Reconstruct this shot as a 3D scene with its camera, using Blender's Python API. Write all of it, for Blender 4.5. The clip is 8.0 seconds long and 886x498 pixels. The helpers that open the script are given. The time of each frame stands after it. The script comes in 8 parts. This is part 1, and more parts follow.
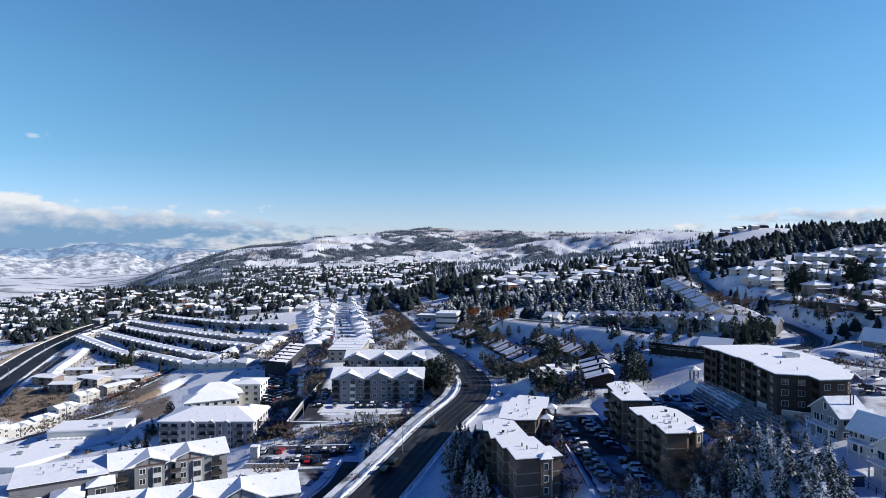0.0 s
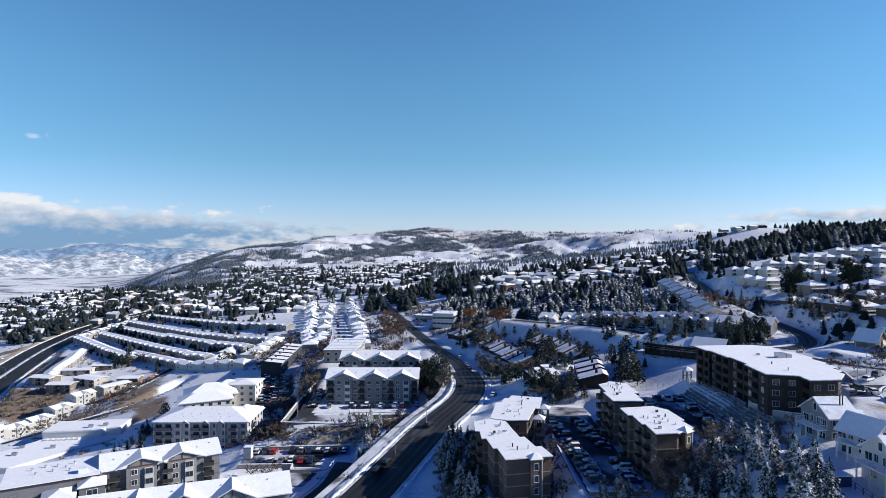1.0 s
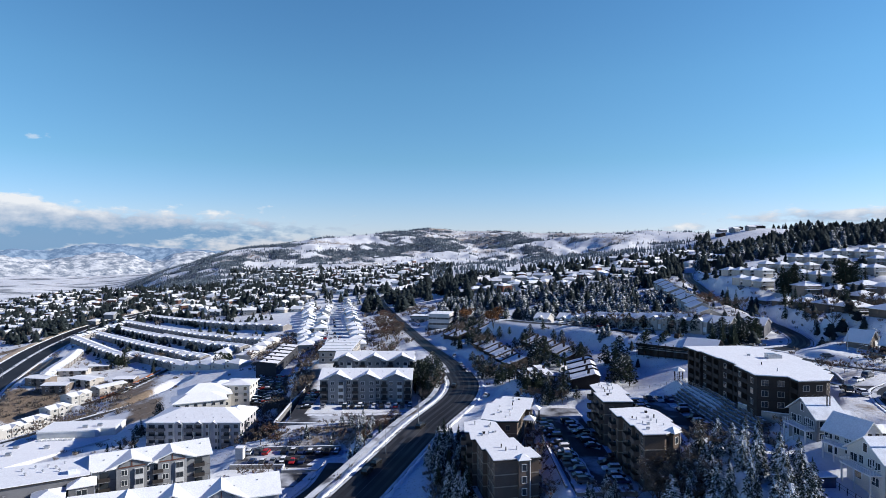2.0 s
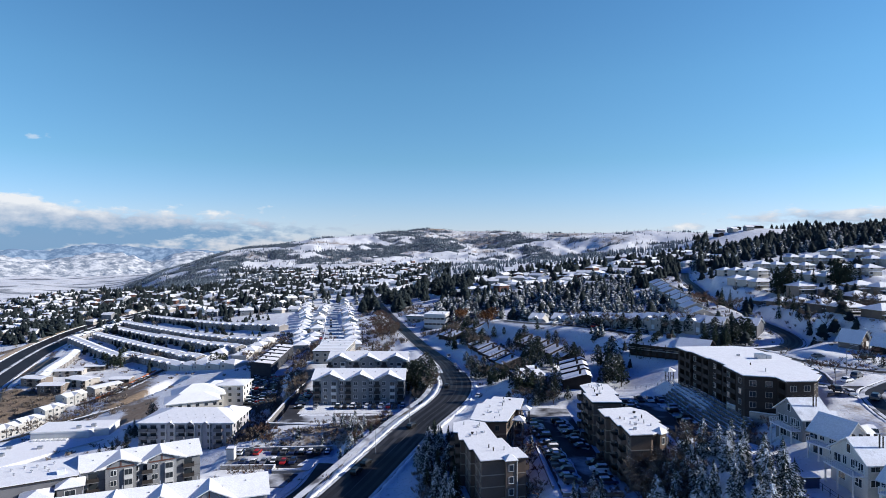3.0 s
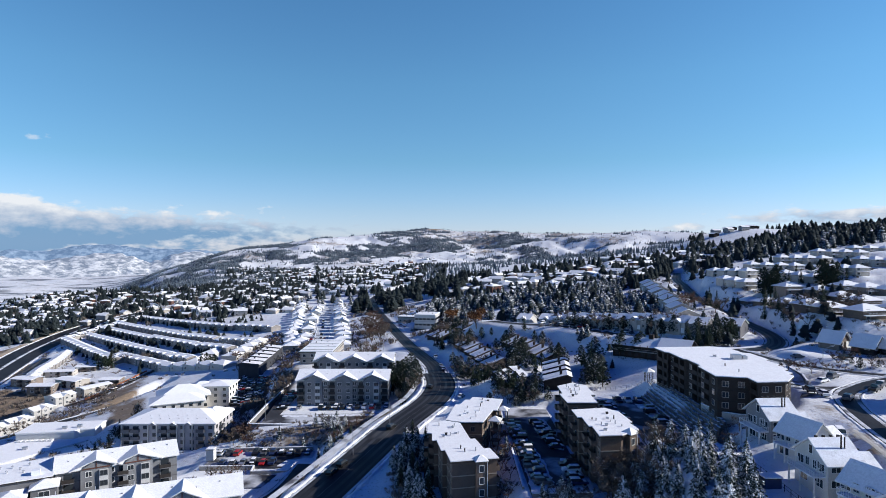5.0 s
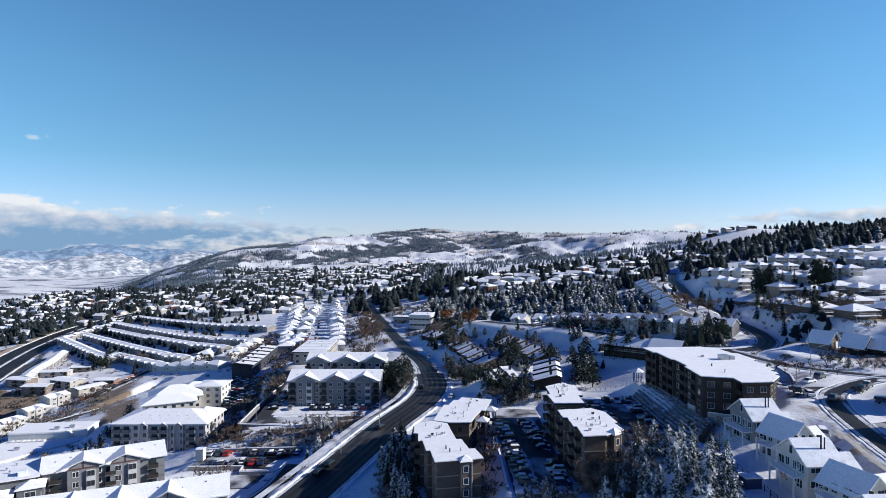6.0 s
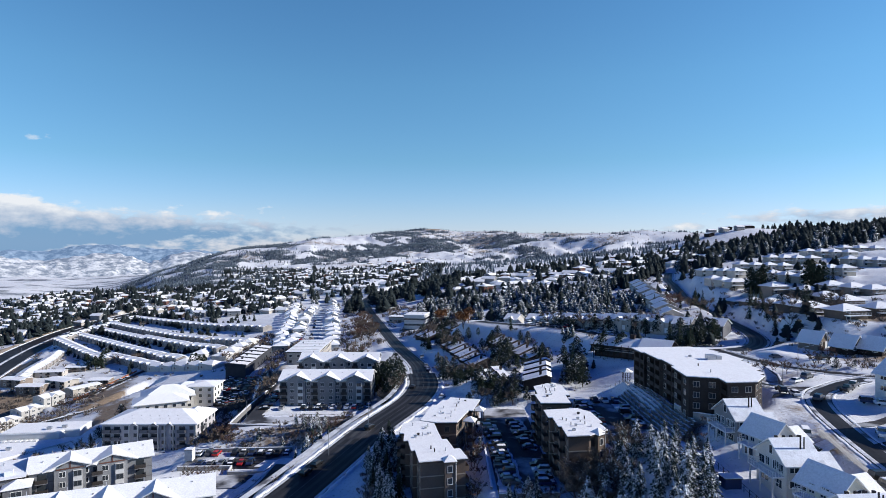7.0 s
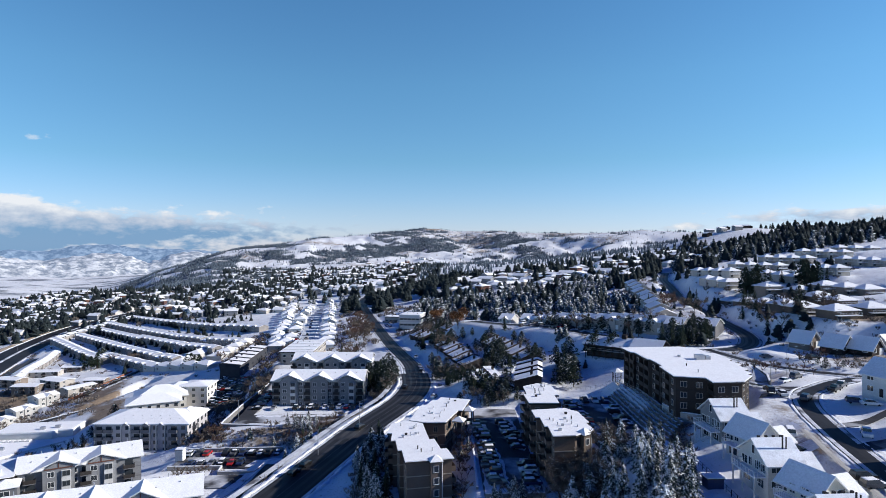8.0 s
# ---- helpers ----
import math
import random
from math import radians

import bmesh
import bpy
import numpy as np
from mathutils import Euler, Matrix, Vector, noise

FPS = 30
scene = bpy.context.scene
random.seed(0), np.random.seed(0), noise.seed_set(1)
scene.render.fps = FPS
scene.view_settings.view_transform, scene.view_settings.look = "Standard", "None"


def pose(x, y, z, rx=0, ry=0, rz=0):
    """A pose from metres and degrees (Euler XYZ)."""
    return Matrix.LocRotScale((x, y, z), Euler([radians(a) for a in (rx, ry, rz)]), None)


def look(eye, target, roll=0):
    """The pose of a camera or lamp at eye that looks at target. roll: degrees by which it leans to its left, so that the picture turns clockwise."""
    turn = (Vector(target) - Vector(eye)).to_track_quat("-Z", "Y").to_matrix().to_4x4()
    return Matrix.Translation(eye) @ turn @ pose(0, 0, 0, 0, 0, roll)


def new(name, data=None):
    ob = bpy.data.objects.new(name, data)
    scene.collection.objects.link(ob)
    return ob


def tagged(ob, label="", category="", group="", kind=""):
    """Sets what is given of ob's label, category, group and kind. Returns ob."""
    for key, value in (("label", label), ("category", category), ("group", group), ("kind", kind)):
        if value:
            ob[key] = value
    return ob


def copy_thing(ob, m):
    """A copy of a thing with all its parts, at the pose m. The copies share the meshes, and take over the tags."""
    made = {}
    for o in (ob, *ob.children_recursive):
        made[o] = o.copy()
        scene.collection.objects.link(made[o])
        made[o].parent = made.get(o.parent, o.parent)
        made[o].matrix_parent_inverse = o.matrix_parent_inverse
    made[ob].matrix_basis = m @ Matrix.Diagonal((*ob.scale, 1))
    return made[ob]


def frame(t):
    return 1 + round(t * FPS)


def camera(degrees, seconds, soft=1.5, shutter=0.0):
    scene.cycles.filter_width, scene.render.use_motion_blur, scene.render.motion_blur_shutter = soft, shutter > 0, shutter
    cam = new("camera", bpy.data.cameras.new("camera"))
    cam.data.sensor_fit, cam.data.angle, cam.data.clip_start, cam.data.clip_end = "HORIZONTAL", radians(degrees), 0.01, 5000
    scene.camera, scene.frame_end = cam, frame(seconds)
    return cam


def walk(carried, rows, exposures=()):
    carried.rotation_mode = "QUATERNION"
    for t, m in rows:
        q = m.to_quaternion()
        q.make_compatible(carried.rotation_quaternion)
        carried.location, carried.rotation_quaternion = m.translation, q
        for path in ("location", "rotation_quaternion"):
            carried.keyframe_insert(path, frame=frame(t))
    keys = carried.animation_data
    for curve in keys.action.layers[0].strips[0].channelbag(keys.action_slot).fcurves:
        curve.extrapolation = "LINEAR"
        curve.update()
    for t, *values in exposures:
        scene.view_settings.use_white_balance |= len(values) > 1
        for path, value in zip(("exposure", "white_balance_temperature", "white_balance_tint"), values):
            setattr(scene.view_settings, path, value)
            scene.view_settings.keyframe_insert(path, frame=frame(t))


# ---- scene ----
cam = camera(72.0, 8.0, soft=0.4)
METRES, EYE, TILT, LEAN, TURN = 26.5, 80.0, -0.69, 0.0, 0.0
ROWS = [
    (0.0, 0.0000, 0.0000, 0.0000, 0.000, 0.000, -0.000),
    (0.5, 0.0424, -0.0027, 0.0023, 0.000, 0.022, 0.010),
    (1.0, 0.0902, -0.0050, 0.0051, 0.000, 0.015, 0.030),
    (1.5, 0.1430, -0.0079, 0.0079, 0.000, 0.030, 0.030),
    (3.0, 0.3165, -0.0134, 0.0139, 0.000, 0.052, 0.040),
    (3.5, 0.3812, -0.0153, 0.0165, 0.000, 0.044, 0.050),
    (4.0, 0.4482, -0.0176, 0.0183, 0.000, 0.059, 0.060),
    (4.5, 0.5164, -0.0199, 0.0201, 0.000, 0.066, 0.070),
    (6.0, 0.7280, -0.0259, 0.0252, 0.000, 0.081, 0.100),
    (6.5, 0.7997, -0.0275, 0.0266, 0.000, 0.081, 0.110),
    (7.0, 0.8728, -0.0289, 0.0276, 0.000, 0.066, 0.120),
    (7.5, 0.9452, -0.0308, 0.0288, 0.000, 0.059, 0.120),
    (8.0, 0.9992, -0.0320, 0.0297, 0.000, 0.052, 0.130),
]
walk(cam, [(t, pose(0, 0, EYE, TILT, LEAN, TURN) @ pose(METRES * x, METRES * y, METRES * z, 90 + pitch, roll, yaw)) for t, x, y, z, yaw, pitch, roll in ROWS])

# ---- sky, sun ----
SUN_AZ, SUN_EL = 88.0, 25.0          # degrees from straight ahead to the right, and above the horizon
world = bpy.data.worlds.new("sky")
scene.world = world
world.use_nodes = True
wt = world.node_tree
wt.nodes.clear()


def wnode(kind, **values):
    n = wt.nodes.new(kind)
    for key, value in values.items():
        n.inputs[key].default_value = value
    return n


def wmath(op, a, b=None, c=None):
    n = wt.nodes.new("ShaderNodeMath")
    n.operation = op
    for i, s in enumerate((a, b, c)):
        if s is None:
            continue
        if isinstance(s, (int, float)):
            n.inputs[i].default_value = s
        else:
            wt.links.new(s, n.inputs[i])
    return n.outputs[0]


sky = wt.nodes.new("ShaderNodeTexSky")
sky.sky_type = "NISHITA"
sky.sun_disc = False
sky.sun_elevation = radians(SUN_EL)
sky.sun_rotation = radians(SUN_AZ)
sky.altitude = 600
sky.air_density, sky.dust_density, sky.ozone_density = 1.0, 0.05, 2.0
coords = wt.nodes.new("ShaderNodeTexCoord")
split = wt.nodes.new("ShaderNodeSeparateXYZ")
wt.links.new(coords.outputs["Generated"], split.inputs[0])
sx, sy, sz = split.outputs
azimuth = wmath("ARCTAN2", sx, sy)
place = wt.nodes.new("ShaderNodeCombineXYZ")
wt.links.new(wmath("MULTIPLY", azimuth, 13.0), place.inputs[0])
wt.links.new(wmath("MULTIPLY", sz, 34.0), place.inputs[1])
puffs = wnode("ShaderNodeTexNoise", Scale=2.3, Detail=8.0, Roughness=0.55)
wt.links.new(place.outputs[0], puffs.inputs["Vector"])


round_place = wt.nodes.new("ShaderNodeCombineXYZ")
wt.links.new(wmath("MULTIPLY", azimuth, 26.0), round_place.inputs[0])
wt.links.new(wmath("MULTIPLY", sz, 34.0), round_place.inputs[1])
billows = wnode("ShaderNodeTexNoise", Scale=1.1, Detail=8.0, Roughness=0.6)
wt.links.new(round_place.outputs[0], billows.inputs["Vector"])


def bump_at(value, centre, width):
    d = wmath("DIVIDE", wmath("SUBTRACT", value, centre), width)
    return wmath("POWER", 2.718, wmath("MULTIPLY", wmath("MULTIPLY", d, d), -1.0))


# a bank of low cloud over the valley, thinning to streaks, and a faint one behind the ridge
bank = wmath("MULTIPLY", bump_at(azimuth, -0.75, 0.47), bump_at(sz, 0.018, 0.031))
tower = wmath("MULTIPLY", bump_at(azimuth, -0.615, 0.042), bump_at(sz, 0.048, 0.019))
streaks = wmath("MULTIPLY", bump_at(azimuth, 0.60, 0.20), bump_at(sz, 0.036, 0.014))
small = wmath("MULTIPLY", bump_at(azimuth, 0.378, 0.03), bump_at(sz, 0.022, 0.012))
amount = wmath("ADD", wmath("ADD", wmath("MULTIPLY", bank, 1.5), wmath("MULTIPLY", tower, 0.9)),
               wmath("ADD", wmath("MULTIPLY", streaks, 0.78), wmath("MULTIPLY", small, 0.6)))
puff = wmath("MULTIPLY", bump_at(azimuth, -0.585, 0.022), bump_at(sz, 0.143, 0.010))
amount = wmath("ADD", amount, wmath("MULTIPLY", puff, 0.45))
mask = wmath("SUBTRACT", wmath("ADD", amount, wmath("MULTIPLY", puffs.outputs[0], 1.5)), 1.12)
mask = wmath("ADD", mask, wmath("MULTIPLY", wmath("ADD", bank, wmath("MULTIPLY", tower, 2.0)), wmath("SUBTRACT", wmath("MULTIPLY", billows.outputs[0], 1.6), 0.8)))
mask = wmath("MINIMUM", wmath("MAXIMUM", wmath("MULTIPLY", mask, 2.6), 0.0), 0.9)
shade = wt.nodes.new("ShaderNodeValToRGB")
shade.color_ramp.elements[0].position, shade.color_ramp.elements[0].color = 0.0, (1.5, 3.0, 5.0, 1)
shade.color_ramp.elements[1].position, shade.color_ramp.elements[1].color = 1.0, (7.9, 8.0, 8.2, 1)
shade.color_ramp.elements.new(0.45).color = (4.3, 5.0, 6.2, 1)
wt.links.new(wmath("ADD", wmath("SUBTRACT", wmath("MULTIPLY", sz, 24.0), 0.52), wmath("SUBTRACT", wmath("MULTIPLY", wmath("ADD", puffs.outputs[0], billows.outputs[0]), 1.1), wmath("SUBTRACT", 0.95, wmath("MULTIPLY", small, 0.7)))), shade.inputs[0])
tone = wt.nodes.new("ShaderNodeMix")
tone.data_type = "RGBA"
wt.links.new(mask, tone.inputs[0])
wt.links.new(shade.outputs[0], tone.inputs[7])
# clear cold air: deep blue overhead, pale blue at the horizon
air = wt.nodes.new("ShaderNodeValToRGB")
air.color_ramp.elements[0].position, air.color_ramp.elements[0].color = 0.0, (0.78, 0.93, 1.60, 1)
air.color_ramp.elements[1].position, air.color_ramp.elements[1].color = 1.0, (0.02, 0.16, 0.72, 1)
for at, c in ((0.05, (0.76, 0.93, 1.36)), (0.13, (0.63, 0.97, 1.20)), (0.25, (0.66, 1.10, 1.30)), (0.38, (0.62, 1.10, 1.36)), (0.43, (0.19, 0.55, 1.10)), (0.52, (0.07, 0.33, 1.02)), (0.70, (0.025, 0.19, 0.82))):
    e = air.color_ramp.elements.new(at)
    e.color = (*c, 1)
wt.links.new(sz, air.inputs[0])
clear = wt.nodes.new("ShaderNodeMix")
clear.data_type, clear.blend_type = "RGBA", "MULTIPLY"
clear.inputs[0].default_value = 1.0
wt.links.new(sky.outputs[0], clear.inputs[6])
wt.links.new(air.outputs[0], clear.inputs[7])
wt.links.new(clear.outputs[2], tone.inputs[6])
back = wnode("ShaderNodeBackground", Strength=0.083)
wt.links.new(tone.outputs[2], back.inputs[0])
wt.links.new(back.outputs[0], wt.nodes.new("ShaderNodeOutputWorld").inputs[0])

sun = new("sun", bpy.data.lights.new("sun", "SUN"))
sun.data.energy, sun.data.angle, sun.data.color = 4.7, radians(0.53), (1.0, 0.965, 0.91)
sun_way = Vector((math.sin(radians(SUN_AZ)) * math.cos(radians(SUN_EL)), math.cos(radians(SUN_AZ)) * math.cos(radians(SUN_EL)), math.sin(radians(SUN_EL))))
sun.matrix_world = look(sun_way * 900, (0, 0, 0))
scene.view_settings.exposure = 0.42

# ---- materials ----
def material(name, colour, rough=0.8, vary=0.25, scale=1.5, fine=14.0, bump=0.15, metal=0.0, second=None, spread=0.0, coords="Object", snow=0.0, tint=0.12):
    """A surface with a base colour that varies at two scales, a second colour in patches, a fine relief, and snow caught on what faces up."""
    m = bpy.data.materials.new(name)
    m.use_nodes = True
    t = m.node_tree
    t.nodes.clear()
    out, bsdf = t.nodes.new("ShaderNodeOutputMaterial"), t.nodes.new("ShaderNodeBsdfPrincipled")
    t.links.new(bsdf.outputs[0], out.inputs[0])
    bsdf.inputs["Roughness"].default_value, bsdf.inputs["Metallic"].default_value = rough, metal
    bsdf.inputs["Specular IOR Level"].default_value = 0.5 if rough < 0.5 else 0.12      # rough, porous surfaces hardly shine
    if coords == "World":
        where = t.nodes.new("ShaderNodeNewGeometry").outputs["Position"]
    else:
        where = t.nodes.new("ShaderNodeTexCoord").outputs[coords]

    def noisy(s, detail=4.0):
        n = t.nodes.new("ShaderNodeTexNoise")
        n.inputs["Scale"].default_value, n.inputs["Detail"].default_value = s, detail
        t.links.new(where, n.inputs["Vector"])
        return n.outputs[0]

    def mixed(a, b, fac, mode="MIX"):
        n = t.nodes.new("ShaderNodeMix")
        n.data_type, n.blend_type = "RGBA", mode
        for i, s in ((0, fac), (6, a), (7, b)):
            if isinstance(s, (tuple, float, int)):
                n.inputs[i].default_value = s if i == 0 else (*s[:3], 1)
            else:
                t.links.new(s, n.inputs[i])
        return n.outputs[2]

    def ramped(s, lo, hi):
        n = t.nodes.new("ShaderNodeMapRange")
        n.inputs[1].default_value, n.inputs[2].default_value = lo, hi
        t.links.new(s, n.inputs[0])
        return n.outputs[0]

    big, small = noisy(scale), noisy(fine)
    c = mixed(tuple(v * (1 - vary) for v in colour), tuple(min(1, v * (1 + vary)) for v in colour), ramped(big, 0.3, 0.7))
    if second:
        c = mixed(c, second, ramped(noisy(scale * 0.6), 0.62 - spread, 0.72 - spread))
    rnd = t.nodes.new("ShaderNodeObjectInfo").outputs["Random"]
    tone = t.nodes.new("ShaderNodeMapRange")
    tone.inputs[3].default_value, tone.inputs[4].default_value = 1 - tint, 1 + tint
    t.links.new(rnd, tone.inputs[0])
    grain = t.nodes.new("ShaderNodeMath")
    grain.operation = "MULTIPLY"
    t.links.new(tone.outputs[0], grain.inputs[0])
    t.links.new(ramped(small, -1.6, 1.4), grain.inputs[1])
    gain = t.nodes.new("ShaderNodeVectorMath")
    gain.operation = "SCALE"
    t.links.new(c, gain.inputs[0])
    t.links.new(grain.outputs[0], gain.inputs[3])
    scaled = t.nodes.new("ShaderNodeVectorMath")
    scaled.operation = "SCALE"
    scaled.inputs[3].default_value = 1.45
    t.links.new(gain.outputs[0], scaled.inputs[0])
    c = scaled.outputs[0]
    if snow > 0:
        geo = t.nodes.new("ShaderNodeNewGeometry")
        up = t.nodes.new("ShaderNodeSeparateXYZ")
        t.links.new(geo.outputs["Normal"], up.inputs[0])
        add = t.nodes.new("ShaderNodeMath")
        add.operation = "ADD"
        t.links.new(up.outputs[2], add.inputs[0])
        t.links.new(ramped(noisy(0.9, 3.0), 1.05, -0.05), add.inputs[1])
        c = mixed(c, (0.80, 0.82, 0.86), ramped(add.outputs[0], 1.5 - snow, 1.62 - snow))
    t.links.new(c, bsdf.inputs["Base Color"])
    if bump > 0:
        b = t.nodes.new("ShaderNodeBump")
        b.inputs["Strength"].default_value, b.inputs["Distance"].default_value = bump, 0.08
        t.links.new(small, b.inputs["Height"])
        t.links.new(b.outputs[0], bsdf.inputs["Normal"])
    return m


SNOW = material("snow", (0.74, 0.76, 0.79), 0.7, 0.04, 0.35, 3.0, 0.3, tint=0.03, coords="World")
ROOF_SNOW = material("roof_snow", (0.80, 0.81, 0.83), 0.65, 0.035, 0.5, 2.5, 0.25, tint=0.03, coords="World")
THIN_SNOW = material("thin_snow_on_metal", (0.72, 0.75, 0.80), 0.5, 0.1, 0.6, 4.0, 0.2, tint=0.05, second=(0.5, 0.53, 0.58), spread=0.02, coords="World")
ASPHALT = material("asphalt", (0.025, 0.025, 0.028), 0.6, 0.35, 0.08, 1.2, 0.2, coords="World", second=(0.065, 0.065, 0.068), spread=0.0, tint=0.02)
WORN = material("worn_asphalt", (0.034, 0.034, 0.037), 0.5, 0.5, 0.05, 0.8, 0.1, coords="World", second=(0.022, 0.022, 0.025), spread=0.04, tint=0.02)
LOT = material("snowy_asphalt", (0.05, 0.05, 0.055), 0.7, 0.35, 0.10, 1.5, 0.25, coords="World", second=(0.50, 0.52, 0.56), spread=0.10, tint=0.02)
SLUSH = material("slush", (0.55, 0.57, 0.60), 0.6, 0.25, 0.25, 2.0, 0.4, coords="World", second=(0.12, 0.12, 0.13), spread=0.06, tint=0.02)
TRODDEN = material("trodden_snow", (0.66, 0.68, 0.72), 0.7, 0.15, 0.5, 2.2, 0.4, coords="World", second=(0.22, 0.225, 0.24), spread=-0.02, tint=0.04)
CONCRETE = material("concrete", (0.36, 0.35, 0.33), 0.85, 0.15, 0.5, 6.0, 0.2)
TAUPE = material("taupe_siding", (0.135, 0.104, 0.086), 0.8, 0.1, 0.4, 5.0, 0.15)
TAUPE_PALE = material("pale_taupe_trim", (0.30, 0.26, 0.22), 0.8, 0.1, 0.4, 5.0, 0.1)
BROWN = material("brown_siding", (0.050, 0.042, 0.038), 0.8, 0.12, 0.4, 5.0, 0.15)
GREY = material("grey_siding", (0.22, 0.225, 0.235), 0.8, 0.1, 0.4, 5.0, 0.12)
GRAVEL = material("dry_gravel", (0.36, 0.29, 0.22), 0.95, 0.25, 0.1, 2.0, 0.3, coords="World", second=(0.62, 0.62, 0.62), spread=-0.02)
LILAC = material("pale_grey_siding", (0.40, 0.385, 0.40), 0.8, 0.08, 0.4, 5.0, 0.12)
UMBER = material("umber_siding", (0.20, 0.165, 0.14), 0.8, 0.12, 0.4, 5.0, 0.12)
SLATE = material("slate_grey_siding", (0.15, 0.15, 0.16), 0.8, 0.1, 0.4, 5.0, 0.12)
DARK_SLATE = material("dark_slate_siding", (0.05, 0.052, 0.06), 0.8, 0.12, 0.4, 5.0, 0.12)
WHITE = material("white_siding", (0.62, 0.62, 0.61), 0.7, 0.06, 0.4, 5.0, 0.1)
CREAM = material("cream_siding", (0.58, 0.56, 0.52), 0.75, 0.07, 0.4, 5.0, 0.1)
PALE = material("pale_stucco", (0.46, 0.445, 0.42), 0.8, 0.1, 0.4, 5.0, 0.12)
BEIGE = material("beige_siding", (0.38, 0.35, 0.315), 0.8, 0.1, 0.4, 5.0, 0.12)
TERRACE_WALL = material("grey_beige_siding", (0.27, 0.25, 0.235), 0.8, 0.12, 0.4, 5.0, 0.12)
VILLA_WALL = material("villa_stucco", (0.40, 0.375, 0.34), 0.8, 0.1, 0.4, 5.0, 0.12)
DARK_VILLA = material("dark_villa_siding", (0.115, 0.095, 0.082), 0.8, 0.12, 0.4, 5.0, 0.12)
YELLOW = material("pale_yellow_siding", (0.60, 0.58, 0.47), 0.75, 0.06, 0.4, 5.0, 0.1)
DARKWOOD = material("dark_wood_siding", (0.034, 0.027, 0.025), 0.85, 0.2, 0.5, 5.0, 0.2)
REDWOOD = material("red_brown_siding", (0.13, 0.066, 0.052), 0.85, 0.2, 0.5, 5.0, 0.2)
TRIM = material("white_trim", (0.70, 0.70, 0.69), 0.6, 0.05, 1.0, 8.0, 0.05)
DARKTRIM = material("dark_trim", (0.045, 0.040, 0.038), 0.6, 0.1, 1.0, 8.0, 0.05)
METAL = material("galvanised_metal", (0.42, 0.43, 0.45), 0.4, 0.12, 2.0, 12.0, 0.05, metal=0.8)
RUBBER = material("black_rubber", (0.02, 0.02, 0.021), 0.8, 0.1, 2.0, 12.0, 0.05)
STONE = material("retaining_wall_blocks", (0.17, 0.165, 0.165), 0.9, 0.25, 0.8, 4.0, 0.4, snow=0.35)
# far trees: the blue haze of distance is put into the needle colour
NEEDLES_HAZY = material("hazy_distant_needles", (0.095, 0.122, 0.150), 0.9, 0.3, 0.05, 1.0, 0.0, snow=0.0, tint=0.2)
BARK = material("bark", (0.10, 0.075, 0.058), 0.95, 0.25, 2.0, 10.0, 0.5, snow=0.15)
TWIG = material("bare_twigs", (0.145, 0.118, 0.098), 0.9, 0.25, 1.0, 6.0, 0.2, snow=0.12)
TWIG_RED = material("reddish_bare_twigs", (0.125, 0.078, 0.062), 0.9, 0.25, 1.0, 6.0, 0.2, snow=0.1)
NEEDLES = material("conifer_needles", (0.028, 0.040, 0.028), 0.85, 0.35, 0.5, 5.0, 0.3, snow=0.04, tint=0.25)
NEEDLES_FROST = material("frosted_needles", (0.040, 0.054, 0.062), 0.9, 0.3, 0.2, 3.0, 0.2, snow=0.09, tint=0.25)
NEEDLES_MID = material("dusted_needles", (0.030, 0.040, 0.042), 0.9, 0.3, 0.2, 3.0, 0.2, snow=0.0, tint=0.2)
NEEDLES_HALF = material("half_snowy_needles", (0.026, 0.036, 0.030), 0.85, 0.3, 0.5, 5.0, 0.3, snow=0.25, tint=0.15)
NEEDLES_SNOWY = material("snow_laden_needles", (0.028, 0.038, 0.032), 0.85, 0.3, 0.5, 5.0, 0.3, snow=0.42, tint=0.15)
LEAVES_RUST = material("rust_leaves", (0.135, 0.064, 0.030), 0.8, 0.35, 0.8, 6.0, 0.2, snow=0.1, tint=0.2)
BRUSH = material("dry_brush", (0.15, 0.128, 0.11), 0.95, 0.3, 0.6, 5.0, 0.3, snow=0.22, tint=0.2)
FENCE_ORANGE = material("orange_mesh_fence", (0.34, 0.12, 0.055), 0.8, 0.15, 1.0, 6.0, 0.1)

GLASS = bpy.data.materials.new("window_glass")
GLASS.use_nodes = True
gb = GLASS.node_tree.nodes["Principled BSDF"]
gb.inputs["Base Color"].default_value, gb.inputs["Roughness"].default_value = (0.035, 0.042, 0.05, 1), 0.08
gb.inputs["Specular IOR Level"].default_value = 0.6


def paint(name, colour, metal=0.3):
    return material(name, colour, 0.3, 0.04, 1.0, 8.0, 0.0, metal=metal, tint=0.0)


PAINTS = {"black": paint("black_paint", (0.016, 0.016, 0.018)), "white": paint("white_paint", (0.75, 0.76, 0.77), 0.0),
          "silver": paint("silver_paint", (0.42, 0.43, 0.45), 0.6), "grey": paint("grey_paint", (0.10, 0.105, 0.115)),
          "red": paint("red_paint", (0.42, 0.02, 0.02), 0.1), "blue": paint("blue_paint", (0.03, 0.05, 0.12))}
LAMP_LENS = material("lamp_lens", (0.7, 0.7, 0.68), 0.2, 0.05, 1.0, 8.0, 0.0)
TAIL_LENS = material("tail_lens", (0.35, 0.02, 0.02), 0.25, 0.05, 1.0, 8.0, 0.0)

